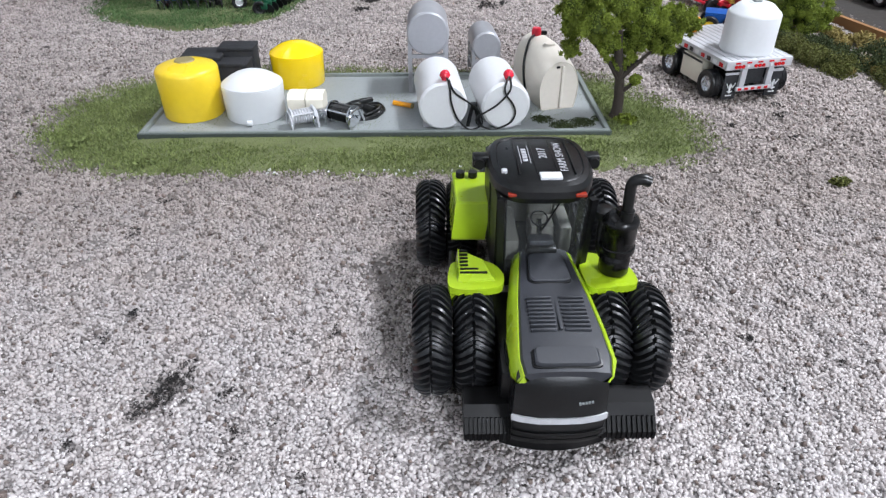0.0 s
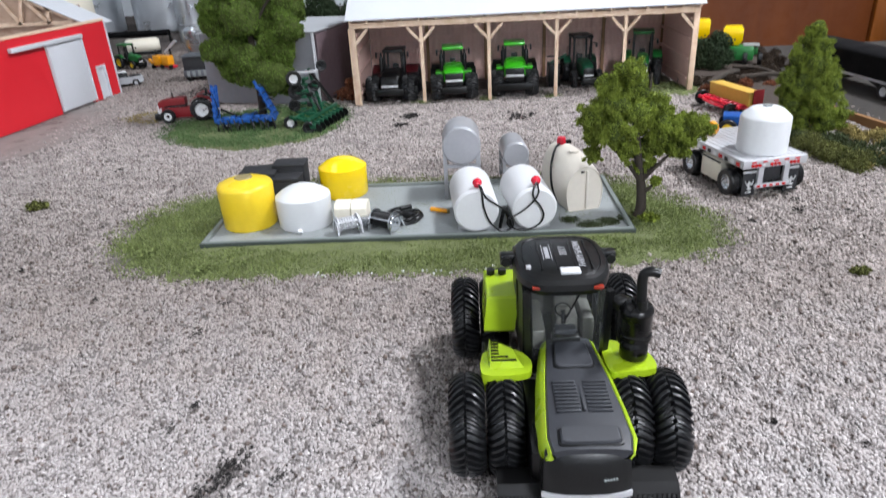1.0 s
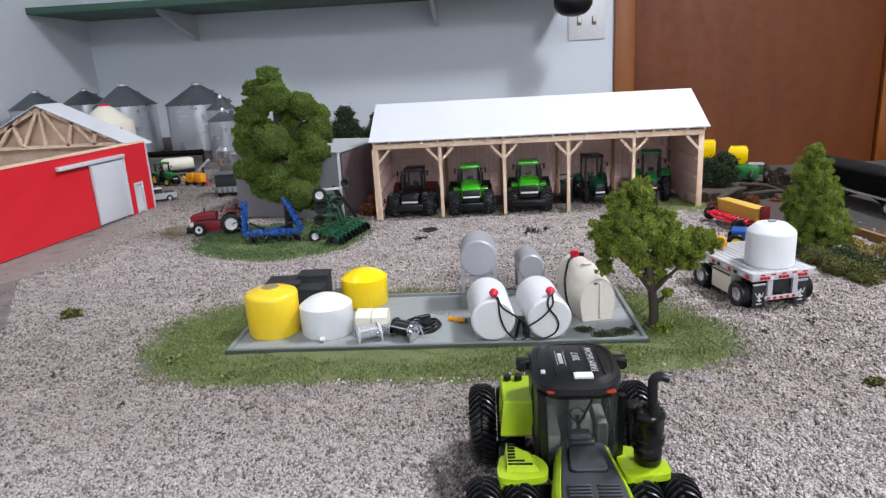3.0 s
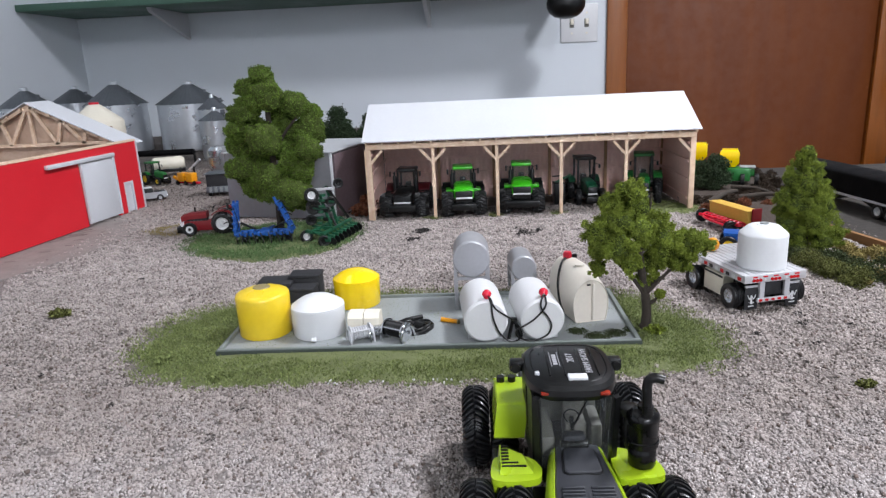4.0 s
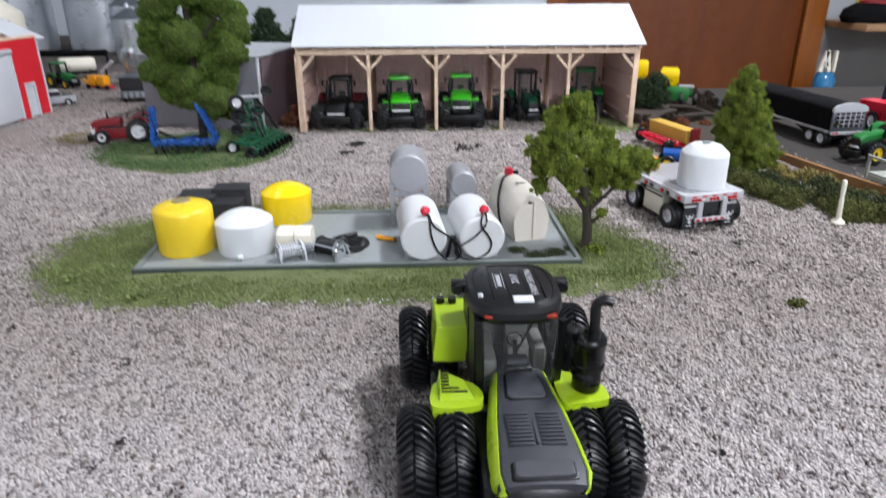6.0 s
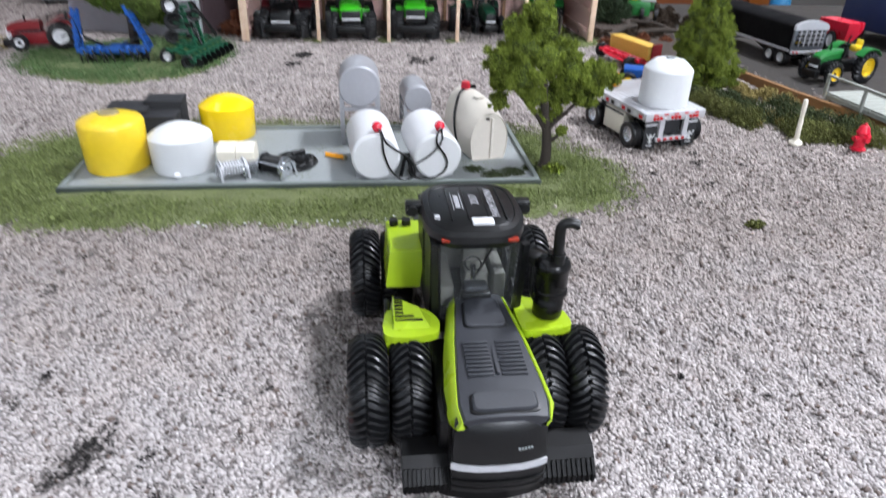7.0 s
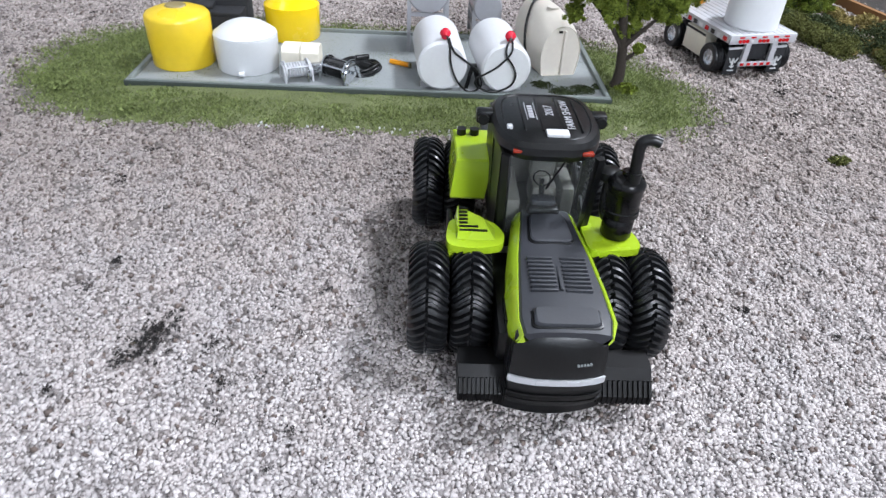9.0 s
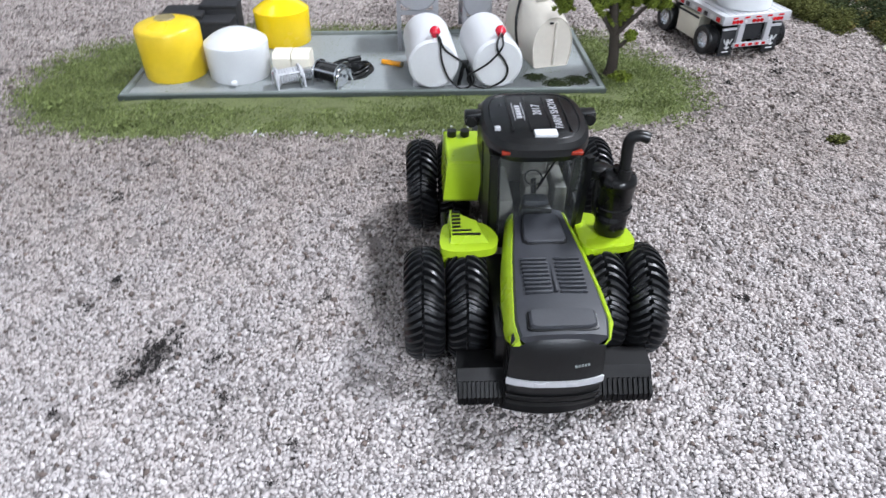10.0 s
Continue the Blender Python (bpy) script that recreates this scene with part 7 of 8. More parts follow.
# ---- folded green implement ----
gi = thing("green_cultivator", pose(-0.2310, 0.7000, 0, 0, 0, -14), "dark green folded row cultivator with small white-hubbed wheels", "cultivator")
for x, z in ((0.0, 0.0120), (-0.014, 0.0135)):
    part("toolbar", box(B(), (x - 0.0015, -0.020, z), (x + 0.0015, 0.054, z + 0.0032), 0.0005), "deep_green", gi)
for k in range(8):
    y = -0.018 + 0.0098 * k
    part("row_unit", box(B(), (0.0005, y - 0.0020, 0.0050), (0.0085, y + 0.0020, 0.0105), 0.0008), "deep_green", gi)
    part("coulter", rod(B(), (0.0100, y - 0.0004, 0.0050), (0.0100, y + 0.0004, 0.0050), 0.0048, seg=18), "black", gi)
    part("unit_arm", bar(B(), (-0.013, y, 0.0160), (0.006, y, 0.0085), 0.0014, 0.0014), "deep_green", gi)
part("cross_bar", bar(B(), (-0.026, -0.006, 0.0130), (0.002, -0.018, 0.0130), 0.0030, 0.0030), "deep_green", gi)
part("cross_bar", bar(B(), (-0.024, 0.004, 0.0165), (0.002, 0.002, 0.0150), 0.0024, 0.0024), "deep_green", gi)
for y, top in ((0.006, 0.050), (0.022, 0.058)):
    part("wing_frame", bar(B(), (-0.002, y, 0.014), (-0.012, y, top), 0.0024, 0.0024), "deep_green", gi)
part("wing_strut", bar(B(), (0.006, 0.034, 0.020), (-0.008, 0.014, 0.058), 0.0026, 0.0026), "black", gi)
part("wing_top", bar(B(), (-0.018, 0.006, 0.0565), (0.001, 0.016, 0.0565), 0.0024, 0.0024), "silver", gi)
for z in (0.024, 0.034, 0.044):
    part("wing_rail", bar(B(), (-0.022, 0.006, z + 0.002), (0.001, 0.012, z - 0.002), 0.0018, 0.0018), "deep_green", gi)
    part("bracket", box(B(), (-0.010, 0.004, z - 0.002), (-0.004, 0.010, z + 0.002), 0.0006), "black", gi)
for k in range(6):
    z = 0.020 + 0.0062 * k
    part("wing_unit", box(B(), (-0.0165 + 0.0012 * k, 0.0012, z - 0.0014), (-0.0110 + 0.0012 * k, 0.0060, z + 0.0014), 0.0005), "deep_green", gi)
    part("wing_tine", tube(B(), spline([(-0.0165 + 0.0012 * k, 0.003, z), (-0.0215 + 0.0012 * k, -0.001, z + 0.002), (-0.0255 + 0.0012 * k, -0.003, z - 0.0008)], 4), 0.0006, 6), "black", gi)
part("lift_cylinder", rod(B(), (0.002, 0.010, 0.016), (-0.008, 0.012, 0.036), 0.0013, seg=12), "black", gi)
part("marker_rod", rod(B(), (-0.008, 0.030, 0.056), (-0.008, 0.032, 0.092), 0.0006, seg=6), "silver", gi)
for x, y, z, r, rim in ((-0.0270, -0.005, 0.0070, 0.0070, RIM_WHITE), (-0.017, -0.004, 0.0525, 0.0078, RIM_WHITE), (-0.0215, 0.006, 0.0370, 0.0082, RIM_BLACK), (-0.0235, 0.002, 0.0235, 0.0060, RIM_BLACK), (-0.004, 0.014, 0.0420, 0.0056, RIM_BLACK), (0.003, 0.022, 0.0610, 0.0056, RIM_BLACK), (0.001, -0.020, 0.0062, 0.0062, RIM_BLACK)):
    w = wheel(gi, x, y, r, 0.0042, rim, False, "gauge_wheel", z)
    w.matrix_local = Matrix.Translation((x, y, z)) @ pose(0, 0, 0, 0, 0, -62) @ Matrix.Diagonal((0.0042 / 0.0142, r / 0.018, r / 0.018, 1))

# ---- red and yellow drill, blue implement ----
rd = thing("grain_drill", pose(0.1900, 0.6990, 0, 0, 0, -74), "small red seed drill with a long dull yellow hopper", "seed drill")
part("hopper", prism(B(), [(-0.0055, 0.0105), (0.0055, 0.0105), (0.0068, 0.0235), (-0.0068, 0.0235)], 0.062, Matrix.Translation((-0.032, 0.008, 0)) @ Matrix(((0, 0, 1, 0), (1, 0, 0, 0), (0, 1, 0, 0), (0, 0, 0, 1)))), "tan", rd, "long dull yellow hopper")
part("hopper_lid", box(B(), (-0.0325, 0.0008, 0.0236), (0.0305, 0.0152, 0.0244), 0.0003), "tan", rd)
part("end_plate", box(B(), (0.0302, 0.006, 0.004), (0.0312, 0.0175, 0.0262), 0.0003), "dark_red", rd)
part("frame_beam", bar(B(), (-0.032, -0.010, 0.0105), (0.030, -0.007, 0.0105), 0.0028, 0.0028), "bright_red", rd)
part("frame_beam", bar(B(), (-0.034, -0.002, 0.0085), (0.030, 0.002, 0.0085), 0.0024, 0.0024), "bright_red", rd)
for k in range(9):
    x = -0.028 + 0.0068 * k
    part("opener", tube(B(), spline([(x, -0.010, 0.0105), (x, -0.004, 0.0125), (x, 0.004, 0.0095), (x, 0.009, 0.0045)], 4), 0.0011, 7), "bright_red", rd)
    part("disc", rod(B(), (x - 0.0004, 0.010, 0.0050), (x + 0.0004, 0.010, 0.0050), 0.0046, seg=18), "black", rd)
for x, y in ((-0.0385, -0.002), (0.0250, -0.014)):
    wheel(rd, x, y, 0.0075, 0.0046, RIM_BLACK, x < 0)
part("tongue", tube(B(), spline([(-0.030, -0.009, 0.0105), (-0.010, -0.016, 0.010), (0.022, -0.014, 0.0085)], 5), 0.0013, 8), "bright_red", rd)
bi = thing("blue_cart", pose(0.1740, 0.6110, 0, 0, 0, 68) @ Matrix.Scale(1.1, 4), "small blue cart on black wheels with yellow hubs", "cart")
part("body", loft(B(), [[(-0.006, -0.010, z0), (0.006, -0.010, z0), (0.006, 0.014, z0), (-0.006, 0.014, z0)] if z0 < 0.009 else [(-0.008, -0.012, z0), (0.008, -0.012, z0), (0.008, 0.016, z0), (-0.008, 0.016, z0)] for z0 in (0.0065, 0.0110, 0.0160)]), "blue", bi)
part("rail", box(B(), (-0.0085, -0.0125, 0.0161), (0.0085, 0.0165, 0.0172), 0.0004), "blue", bi)
part("upright", bar(B(), (-0.004, -0.006, 0.017), (-0.002, -0.010, 0.0225), 0.0018, 0.0018), "blue", bi)
for x in (-0.0115, 0.0115):
    wheel(bi, x, -0.006, 0.0090, 0.0052, RIM_YELLOW, x < 0)
    wheel(bi, x, 0.012, 0.0076, 0.0046, RIM_YELLOW, x < 0)

# ---- green seeder with yellow boxes behind the shed ----
sd = thing("row_planter", pose(0.2750, 0.9600, 0, 0, 0, -20), "green planter with yellow hoppers behind the dark bush", "planter")
part("frame_beam", box(B(), (-0.045, -0.003, 0.012), (0.045, 0.004, 0.022), 0.0008), "jd", sd)
part("body", box(B(), (0.005, -0.014, 0.006), (0.040, 0.012, 0.024), 0.002), "jd", sd)
for x, z in ((-0.030, 0.036), (0.012, 0.027)):
    part("stand", box(B(), (x - 0.004, -0.004, 0.020), (x + 0.004, 0.004, z)), "jd", sd)
    part("hopper", loft(B(), [[(x - 0.008, -0.008, z - 0.002), (x + 0.008, -0.008, z - 0.002), (x + 0.008, 0.008, z - 0.002), (x - 0.008, 0.008, z - 0.002)], [(x - 0.0125, -0.011, z + 0.004), (x + 0.0125, -0.011, z + 0.004), (x + 0.0125, 0.011, z + 0.004), (x - 0.0125, 0.011, z + 0.004)], [(x - 0.0125, -0.011, z + 0.019), (x + 0.0125, -0.011, z + 0.019), (x + 0.0125, 0.011, z + 0.019), (x - 0.0125, 0.011, z + 0.019)], [(x - 0.010, -0.009, z + 0.022), (x + 0.010, -0.009, z + 0.022), (x + 0.010, 0.009, z + 0.022), (x - 0.010, 0.009, z + 0.022)]]), "yellow_gloss", sd, "bright yellow hopper")
part("walkway", box(B(), (0.026, -0.012, 0.0245), (0.046, 0.010, 0.0256)), "grey", sd)
for x in (-0.040, -0.020, 0.030, 0.048):
    wheel(sd, x, -0.012, 0.0085, 0.0055, RIM_YELLOW, x < 0)

# ---- back corner: bins, tank, pickup, planter, wagon ----
def grain_bin(x, y, r, eave, top, label, rings=10, ribs=0):
    t = thing("grain_bin", Matrix.Translation((x, y, 0)), label, "grain bin", "steel grain bins")
    prof = [(r * 0.98, 0)]
    for k in range(rings):
        z0 = eave * k / rings
        prof += [(r, z0 + eave / rings * 0.1), (r * 1.0025, z0 + eave / rings * 0.5), (r, z0 + eave / rings * 0.9)]
    prof.append((r, eave))
    part("wall", lathe(B(), prof, seg=48), "steel", t, "shiny galvanised ringed wall")
    b = B()
    n = 36
    for s in range(n):
        a0, a1 = 2 * math.pi * s / n, 2 * math.pi * (s + 1) / n
        mid = (a0 + a1) / 2
        pts = [Vector((r * 1.05 * math.cos(q), r * 1.05 * math.sin(q), eave - 0.001)) for q in (a0, mid, a1)]
        pts[1].z += 0.0012
        up = [Vector((r * 0.14 * math.cos(q), r * 0.14 * math.sin(q), top - 0.008)) for q in (a0, mid, a1)]
        vs = [b.verts.new(q) for q in pts + up]
        b.faces.new((vs[0], vs[1], vs[4], vs[3]))
        b.faces.new((vs[1], vs[2], vs[5], vs[4]))
    bmesh.ops.remove_doubles(b, verts=b.verts, dist=1e-5)
    part("roof", b, "steel_dark", t, "dull ribbed steel cone roof", 15)
    part("cap", lathe(B(), [(0, top - 0.009), (r * 0.15, top - 0.009), (r * 0.15, top - 0.003), (r * 0.11, top), (0, top)], seg=24), "steel", t)
    part("vent", box(B(), (r * 0.45, -0.004, eave + (top - eave) * 0.42), (r * 0.45 + 0.008, 0.004, eave + (top - eave) * 0.42 + 0.01), 0.001), "steel_dark", t)
    return t


grain_bin(-0.813, 1.76, 0.082, 0.119, 0.175, "large galvanised grain bin with cone roof")
grain_bin(-1.012, 1.76, 0.076, 0.124, 0.183, "large galvanised grain bin with cone roof")
grain_bin(-1.245, 1.97, 0.066, 0.128, 0.175, "large galvanised grain bin half hidden by the barn")
grain_bin(-1.235, 1.73, 0.066, 0.128, 0.1775, "large galvanised grain bin half hidden by the barn")
grain_bin(-0.652, 1.50, 0.0345, 0.088, 0.116, "narrow steel hopper bin on legs", 8)
grain_bin(-0.700, 1.62, 0.0345, 0.108, 0.142, "narrow tall steel hopper bin", 8)
cone = thing("cream_cone_tank", Matrix.Translation((-0.822, 1.32, 0)) @ Matrix.Diagonal((0.95, 0.95, 1, 1)), "cream cone-topped plastic tank behind the barn", "tank")
part("shell", lathe(B(), [(0, 0), (0.052, 0), (0.053, 0.002), (0.053, 0.104), (0.051, 0.108), (0.014, 0.137), (0.010, 0.139), (0, 0.139)], seg=48), "cream", cone)
part("cap", lathe(B(), [(0, 0.139), (0.010, 0.139), (0.010, 0.143), (0, 0.144)], seg=20), "bright_red", cone)
for k in range(4):
    part("print_bar", box(B(), (0.030 + 0.005 * k, -0.0445 + 0.003 * k, 0.088), (0.033 + 0.005 * k, -0.0405 + 0.0035 * k, 0.097)), "brown", cone, "dark red printed bar")
au = thing("auger", Matrix.Translation((0, 0, 0)), "long black auger tube lying level behind the yard", "auger")
part("tube", rod(B(), (-0.86, 1.47, 0.0215), (-0.690, 1.45, 0.0245), 0.0066, seg=18), "tarp", au)
for x, y in ((-0.84, 1.468), (-0.69, 1.452)):
    part("leg", bar(B(), (x, y, 0), (x, y, 0.019), 0.004, 0.004), "black", au)
sp = thing("sprayer_tank", pose(-0.662, 1.262, 0, 0, 0, 20) @ Matrix.Scale(0.66, 4), "cream sprayer tank on a dark cart", "sprayer")
part("tank", lathe(B(), [(0, -0.045), (0.014, -0.044), (0.019, -0.036), (0.019, 0.036), (0.014, 0.044), (0, 0.045)], pose(0, 0, 0.036, 0, 90, 0), 32), "cream", sp)
part("cart", box(B(), (-0.045, -0.012, 0.012), (0.045, 0.012, 0.022), 0.001), "black", sp)
for x in (-0.03, 0.03):
    wheel(sp, x, -0.012, 0.012, 0.006, RIM_YELLOW)
pl = thing("red_planter", pose(-0.575, 1.140, 0, 0, 0, -24) @ Matrix.Scale(0.66, 4), "red row planter with two yellow boxes", "planter")
part("frame_beam", box(B(), (-0.040, -0.004, 0.004), (0.040, 0.006, 0.009), 0.0006), "bright_red", pl)
for x in (-0.0155, 0.0135):
    part("box", box(B(), (x - 0.0112, -0.010, 0.0092), (x + 0.0112, 0.010, 0.032), 0.0012), "orange", pl, "yellow seed box")
part("chute", bar(B(), (-0.046, -0.004, 0.021), (-0.030, -0.004, 0.012), 0.006, 0.006), "orange", pl)
part("conveyor", bar(B(), (-0.010, 0.02, 0.036), (0.022, 0.03, 0.064), 0.007, 0.006), "silver", pl, "pale conveyor arm")
part("conveyor_foot", bar(B(), (0.004, 0.022, 0.009), (0.004, 0.022, 0.046), 0.003, 0.003), "black", pl)
for x in (-0.030, 0.0, 0.030):
    wheel(pl, x, -0.008, 0.006, 0.004, RIM_BLACK)
pk = thing("pickup_truck", pose(-0.5780, 0.9950, 0, 0, 0, -58) @ Matrix.Scale(0.74, 4), "grey and white toy pickup beside the barn", "pickup")
part("body", loft(B(), [[(-0.0125, y, z0), (0.0125, y, z0), (0.0125, y, z1), (-0.0125, y, z1)] for y, z0, z1 in ((-0.036, 0.008, 0.0150), (-0.034, 0.0055, 0.0170), (-0.012, 0.0055, 0.0180), (0.012, 0.0055, 0.0180), (0.036, 0.0060, 0.0180), (0.038, 0.008, 0.0170))]), "pale_sheet", pk)
part("cab", loft(B(), [[(-0.0115, -0.014, 0.0178), (0.0115, -0.014, 0.0178), (0.0115, 0.012, 0.0178), (-0.0115, 0.012, 0.0178)], [(-0.0100, -0.006, 0.0270), (0.0100, -0.006, 0.0270), (0.0100, 0.010, 0.0270), (-0.0100, 0.010, 0.0270)]]), "black", pk, "dark cab windows")
part("roof", box(B(), (-0.0102, -0.0065, 0.0268), (0.0102, 0.0105, 0.0282), 0.0006), "white_gloss", pk)
part("bed", box(B(), (-0.0105, 0.0135, 0.0172), (0.0105, 0.0350, 0.0186)), "black", pk)
part("bumper", box(B(), (-0.0128, -0.0385, 0.0060), (0.0128, -0.0358, 0.0090), 0.0005), "chrome", pk)
part("bumper", box(B(), (-0.0128, 0.0368, 0.0060), (0.0128, 0.0392, 0.0090), 0.0005), "chrome", pk)
for x in (-0.0115, 0.0115):
    for y in (-0.023, 0.023):
        wheel(pk, x, y, 0.0064, 0.0045, RIM_SILVER, x < 0)
wg = thing("grey_wagon", pose(-0.4720, 1.0300, 0, 0, 0, 8), "grey metal wagon with dark box near the bins", "wagon")
part("box", box(B(), (-0.020, -0.018, 0.014), (0.022, 0.018, 0.034), 0.001), "black_matt", wg)
part("front_plate", box(B(), (-0.021, -0.020, 0.006), (0.016, -0.0182, 0.016), 0.0008), "steel_dark", wg)
for k in range(4):
    part("grille_bar", box(B(), (-0.016 + 0.008 * k, -0.0208, 0.007), (-0.012 + 0.008 * k, -0.0201, 0.015)), "grey", wg)
part("rail", box(B(), (-0.022, -0.020, 0.0345), (0.024, 0.020, 0.0358), 0.0004), "steel_dark", wg)
for x in (-0.016, 0.016):
    for y in (-0.012, 0.012):
        wheel(wg, x, y, 0.007, 0.005, RIM_WHITE, x < 0)
mx = thing("steel_hopper", pose(-0.5250, 1.1700, 0), "round steel hopper on a frame", "hopper")
part("drum", lathe(B(), [(0, 0.016), (0.014, 0.018), (0.020, 0.030), (0.020, 0.056), (0.014, 0.062), (0, 0.062)], seg=32), "steel", mx)
for x, y in ((-0.014, -0.012), (0.014, -0.012), (-0.014, 0.012), (0.014, 0.012)):
    part("leg", bar(B(), (x, y, 0), (x * 0.8, y * 0.8, 0.034), 0.002, 0.002), "steel_dark", mx)

# ---- rusty clump between building and shed ----
bush("rust_bush", -0.2140, 0.8260, [(0, 0, 0.010), (0.010, 0.006, 0.012), (-0.010, 0.004, 0.008), (0.002, 0.006, 0.020)], [0.010, 0.010, 0.008, 0.007], 1600, 0.0016, "brown", "rust-brown dry bush beside the shed")

# ---- hedge of moss, ditch and road beyond the yard ----
def moss_bank(name, path, n, spread, r, count, size, material, label):
    pts = spline([(x, y, 0) for x, y in path], 10)
    c, rad = [], []
    for k in range(n):
        q = pts[int(lrng.integers(len(pts)))]
        c.append((q.x + lrng.normal(0, spread), q.y + lrng.normal(0, spread), lrng.uniform(0.0, r * 0.7)))
        rad.append(r * lrng.uniform(0.5, 1.15))
    v, f = leaf_cloud(lrng, c, rad, count, size, 0.25, 0.7)
    return solo(name, from_arrays(name, v, f, material), material, label, "moss", "stuff")


moss_bank("moss_bank", [(0.205, 0.60), (0.215, 0.535), (0.245, 0.495), (0.30, 0.468), (0.37, 0.44)], 60, 0.0080, 0.0105, 60000, 0.00062, "moss", "olive moss and lichen bank along the yard's edge")
moss_bank("lichen_bank", [(0.212, 0.61), (0.232, 0.55), (0.262, 0.515), (0.30, 0.492)], 44, 0.009, 0.0125, 44000, 0.00068, "moss_dark", "dark lichen clumps behind the moss bank")
moss_bank("dry_bank", [(0.255, 0.64), (0.265, 0.59), (0.280, 0.55), (0.300, 0.515)], 26, 0.007, 0.008, 16000, 0.0008, "dry_moss", "dry yellowish grass at the bush's foot")
moss_bank("dry_clumps", [(0.222, 0.535), (0.255, 0.502), (0.30, 0.478), (0.35, 0.455)], 22, 0.011, 0.0062, 14000, 0.0006, "dry_moss", "dry yellowish moss clumps in the bank")
moss_bank("wood_litter", [(0.195, 0.84), (0.235, 0.83), (0.275, 0.845), (0.30, 0.90)], 30, 0.010, 0.009, 22000, 0.0008, "litter", "brown forest litter behind the shed")
moss_bank("earth_bank", [(0.20, 0.79), (0.225, 0.775), (0.26, 0.80)], 18, 0.008, 0.008, 16000, 0.0008, "brown", "reddish brown earth bank beside the shed")
moss_bank("grey_litter", [(0.31, 0.86), (0.335, 0.94), (0.36, 1.02)], 26, 0.014, 0.009, 20000, 0.0008, "litter", "brown-grey litter near the table's back edge")


b = B()
prism(b, wavy([(0.202, 0.80), (0.215, 0.765), (0.235, 0.70), (0.245, 0.655), (0.275, 0.62), (0.285, 0.70), (0.292, 0.80), (0.335, 0.95), (0.36, 1.04), (0.245, 1.05), (0.205, 0.93)], 21, 0.006), 0.0024, Matrix.Translation((0, 0, -0.0012)))
solo("woodland_earth", b, "dark_earth", "dark brown damp earth between bush and shed", "soil", "structure")


def stone(x, y, r, label="pale weathered stone in the moss"):
    b = B()
    bmesh.ops.create_icosphere(b, subdivisions=2, radius=r)
    for v in b.verts:
        k = 1 + 0.35 * noise.noise(v.co * 90 + Vector((x * 50, y * 50, 0)))
        v.co = Vector((v.co.x * k * 1.3, v.co.y * k, v.co.z * k * 0.7))
    solo("stone", b, "rock", label, "stone", m=pose(x, y, r * 0.9, 0, 0, x * 900), group="stones in the moss")


for x, y, r in ((0.252, 0.534, 0.0055), (0.268, 0.521, 0.006), (0.285, 0.506, 0.005), (0.262, 0.545, 0.004), (0.298, 0.486, 0.0045), (0.31, 0.476, 0.005), (0.243, 0.548, 0.004), (0.33, 0.470, 0.0055)):
    stone(x, y, r)
for a, c, r in (((0.205, 0.800, 0.006), (0.262, 0.862, 0.008), 0.0042), ((0.255, 0.835, 0.005), (0.318, 0.815, 0.007), 0.0034), ((0.262, 0.880, 0.010), (0.305, 0.835, 0.005), 0.0026)):
    lg = thing("fallen_log", Matrix(), "brown twig lying as a fallen log", "log", "logs behind the shed")
    mid = (Vector(a) + Vector(c)) / 2 + Vector((0.003, 0.004, 0.003))
    part("trunk", tube(B(), spline([a, mid, c], 6), r, 10, r * 0.6), "bark", lg)

# road board with its wooden edge
ROAD = [(0.283, 0.690), (0.292, 0.640), (0.305, 0.575), (0.322, 0.515), (0.345, 0.40), (0.855, 0.40), (0.855, 1.072), (0.358, 1.072), (0.335, 0.96), (0.292, 0.80)]
road = thing("road_board", Matrix(), "grey painted road board edged with bare wood", "road", kind="structure")
part("board", prism(B(), ROAD, 0.0030, Matrix.Translation((0, 0, -0.002))), "road", road)
for p, q in zip(ROAD[:4], ROAD[1:5]):
    d = (Vector((*q, 0)) - Vector((*p, 0))).normalized()
    n = Vector((-d.y, d.x, 0)) * -0.0026
    part("edge_board", bar(B(), Vector((*p, 0.0028)) + n, Vector((*q, 0.0028)) + n, 0.0044, 0.0085), "edge_wood", road, "bare tan wooden edge board")
moss_bank("road_grit", [(0.300, 0.72), (0.309, 0.66), (0.322, 0.60), (0.335, 0.56)], 40, 0.006, 0.0016, 9000, 0.00045, "grains", "pale grit heaped along the road's edge")

# hopper trailer with black tarpaulin
ht = thing("hopper_trailer", pose(0.3745, 0.6870, 0.0010, 0, 0, 7) @ Matrix.Diagonal((1, 1, 0.93, 1)), "black hopper trailer with steel rear under a tarpaulin", "trailer")
TW, TL = 0.0190, 0.175
part("side_wall", box(B(), (-TW, 0.001, 0.0190), (TW, TL, 0.0430)), "tarp", ht, "black trailer side")
part("tarpaulin", loft(B(), [[(TW * 1.02 * math.cos(a), y, 0.0425 + 0.0065 * math.sin(a)) for a in [math.pi * k / 12 for k in range(13)]] + [(-TW * 1.02, y, 0.0405), (TW * 1.02, y, 0.0405)] for y in (0.0, 0.03, 0.06, 0.09, 0.12, 0.15, TL)]), "tarp", ht, "rounded black tarpaulin")
part("rear_panel", box(B(), (-TW, -0.0012, 0.0150), (TW, 0.0008, 0.0430), 0.0004), "steel_dark", ht, "dull steel rear panel")
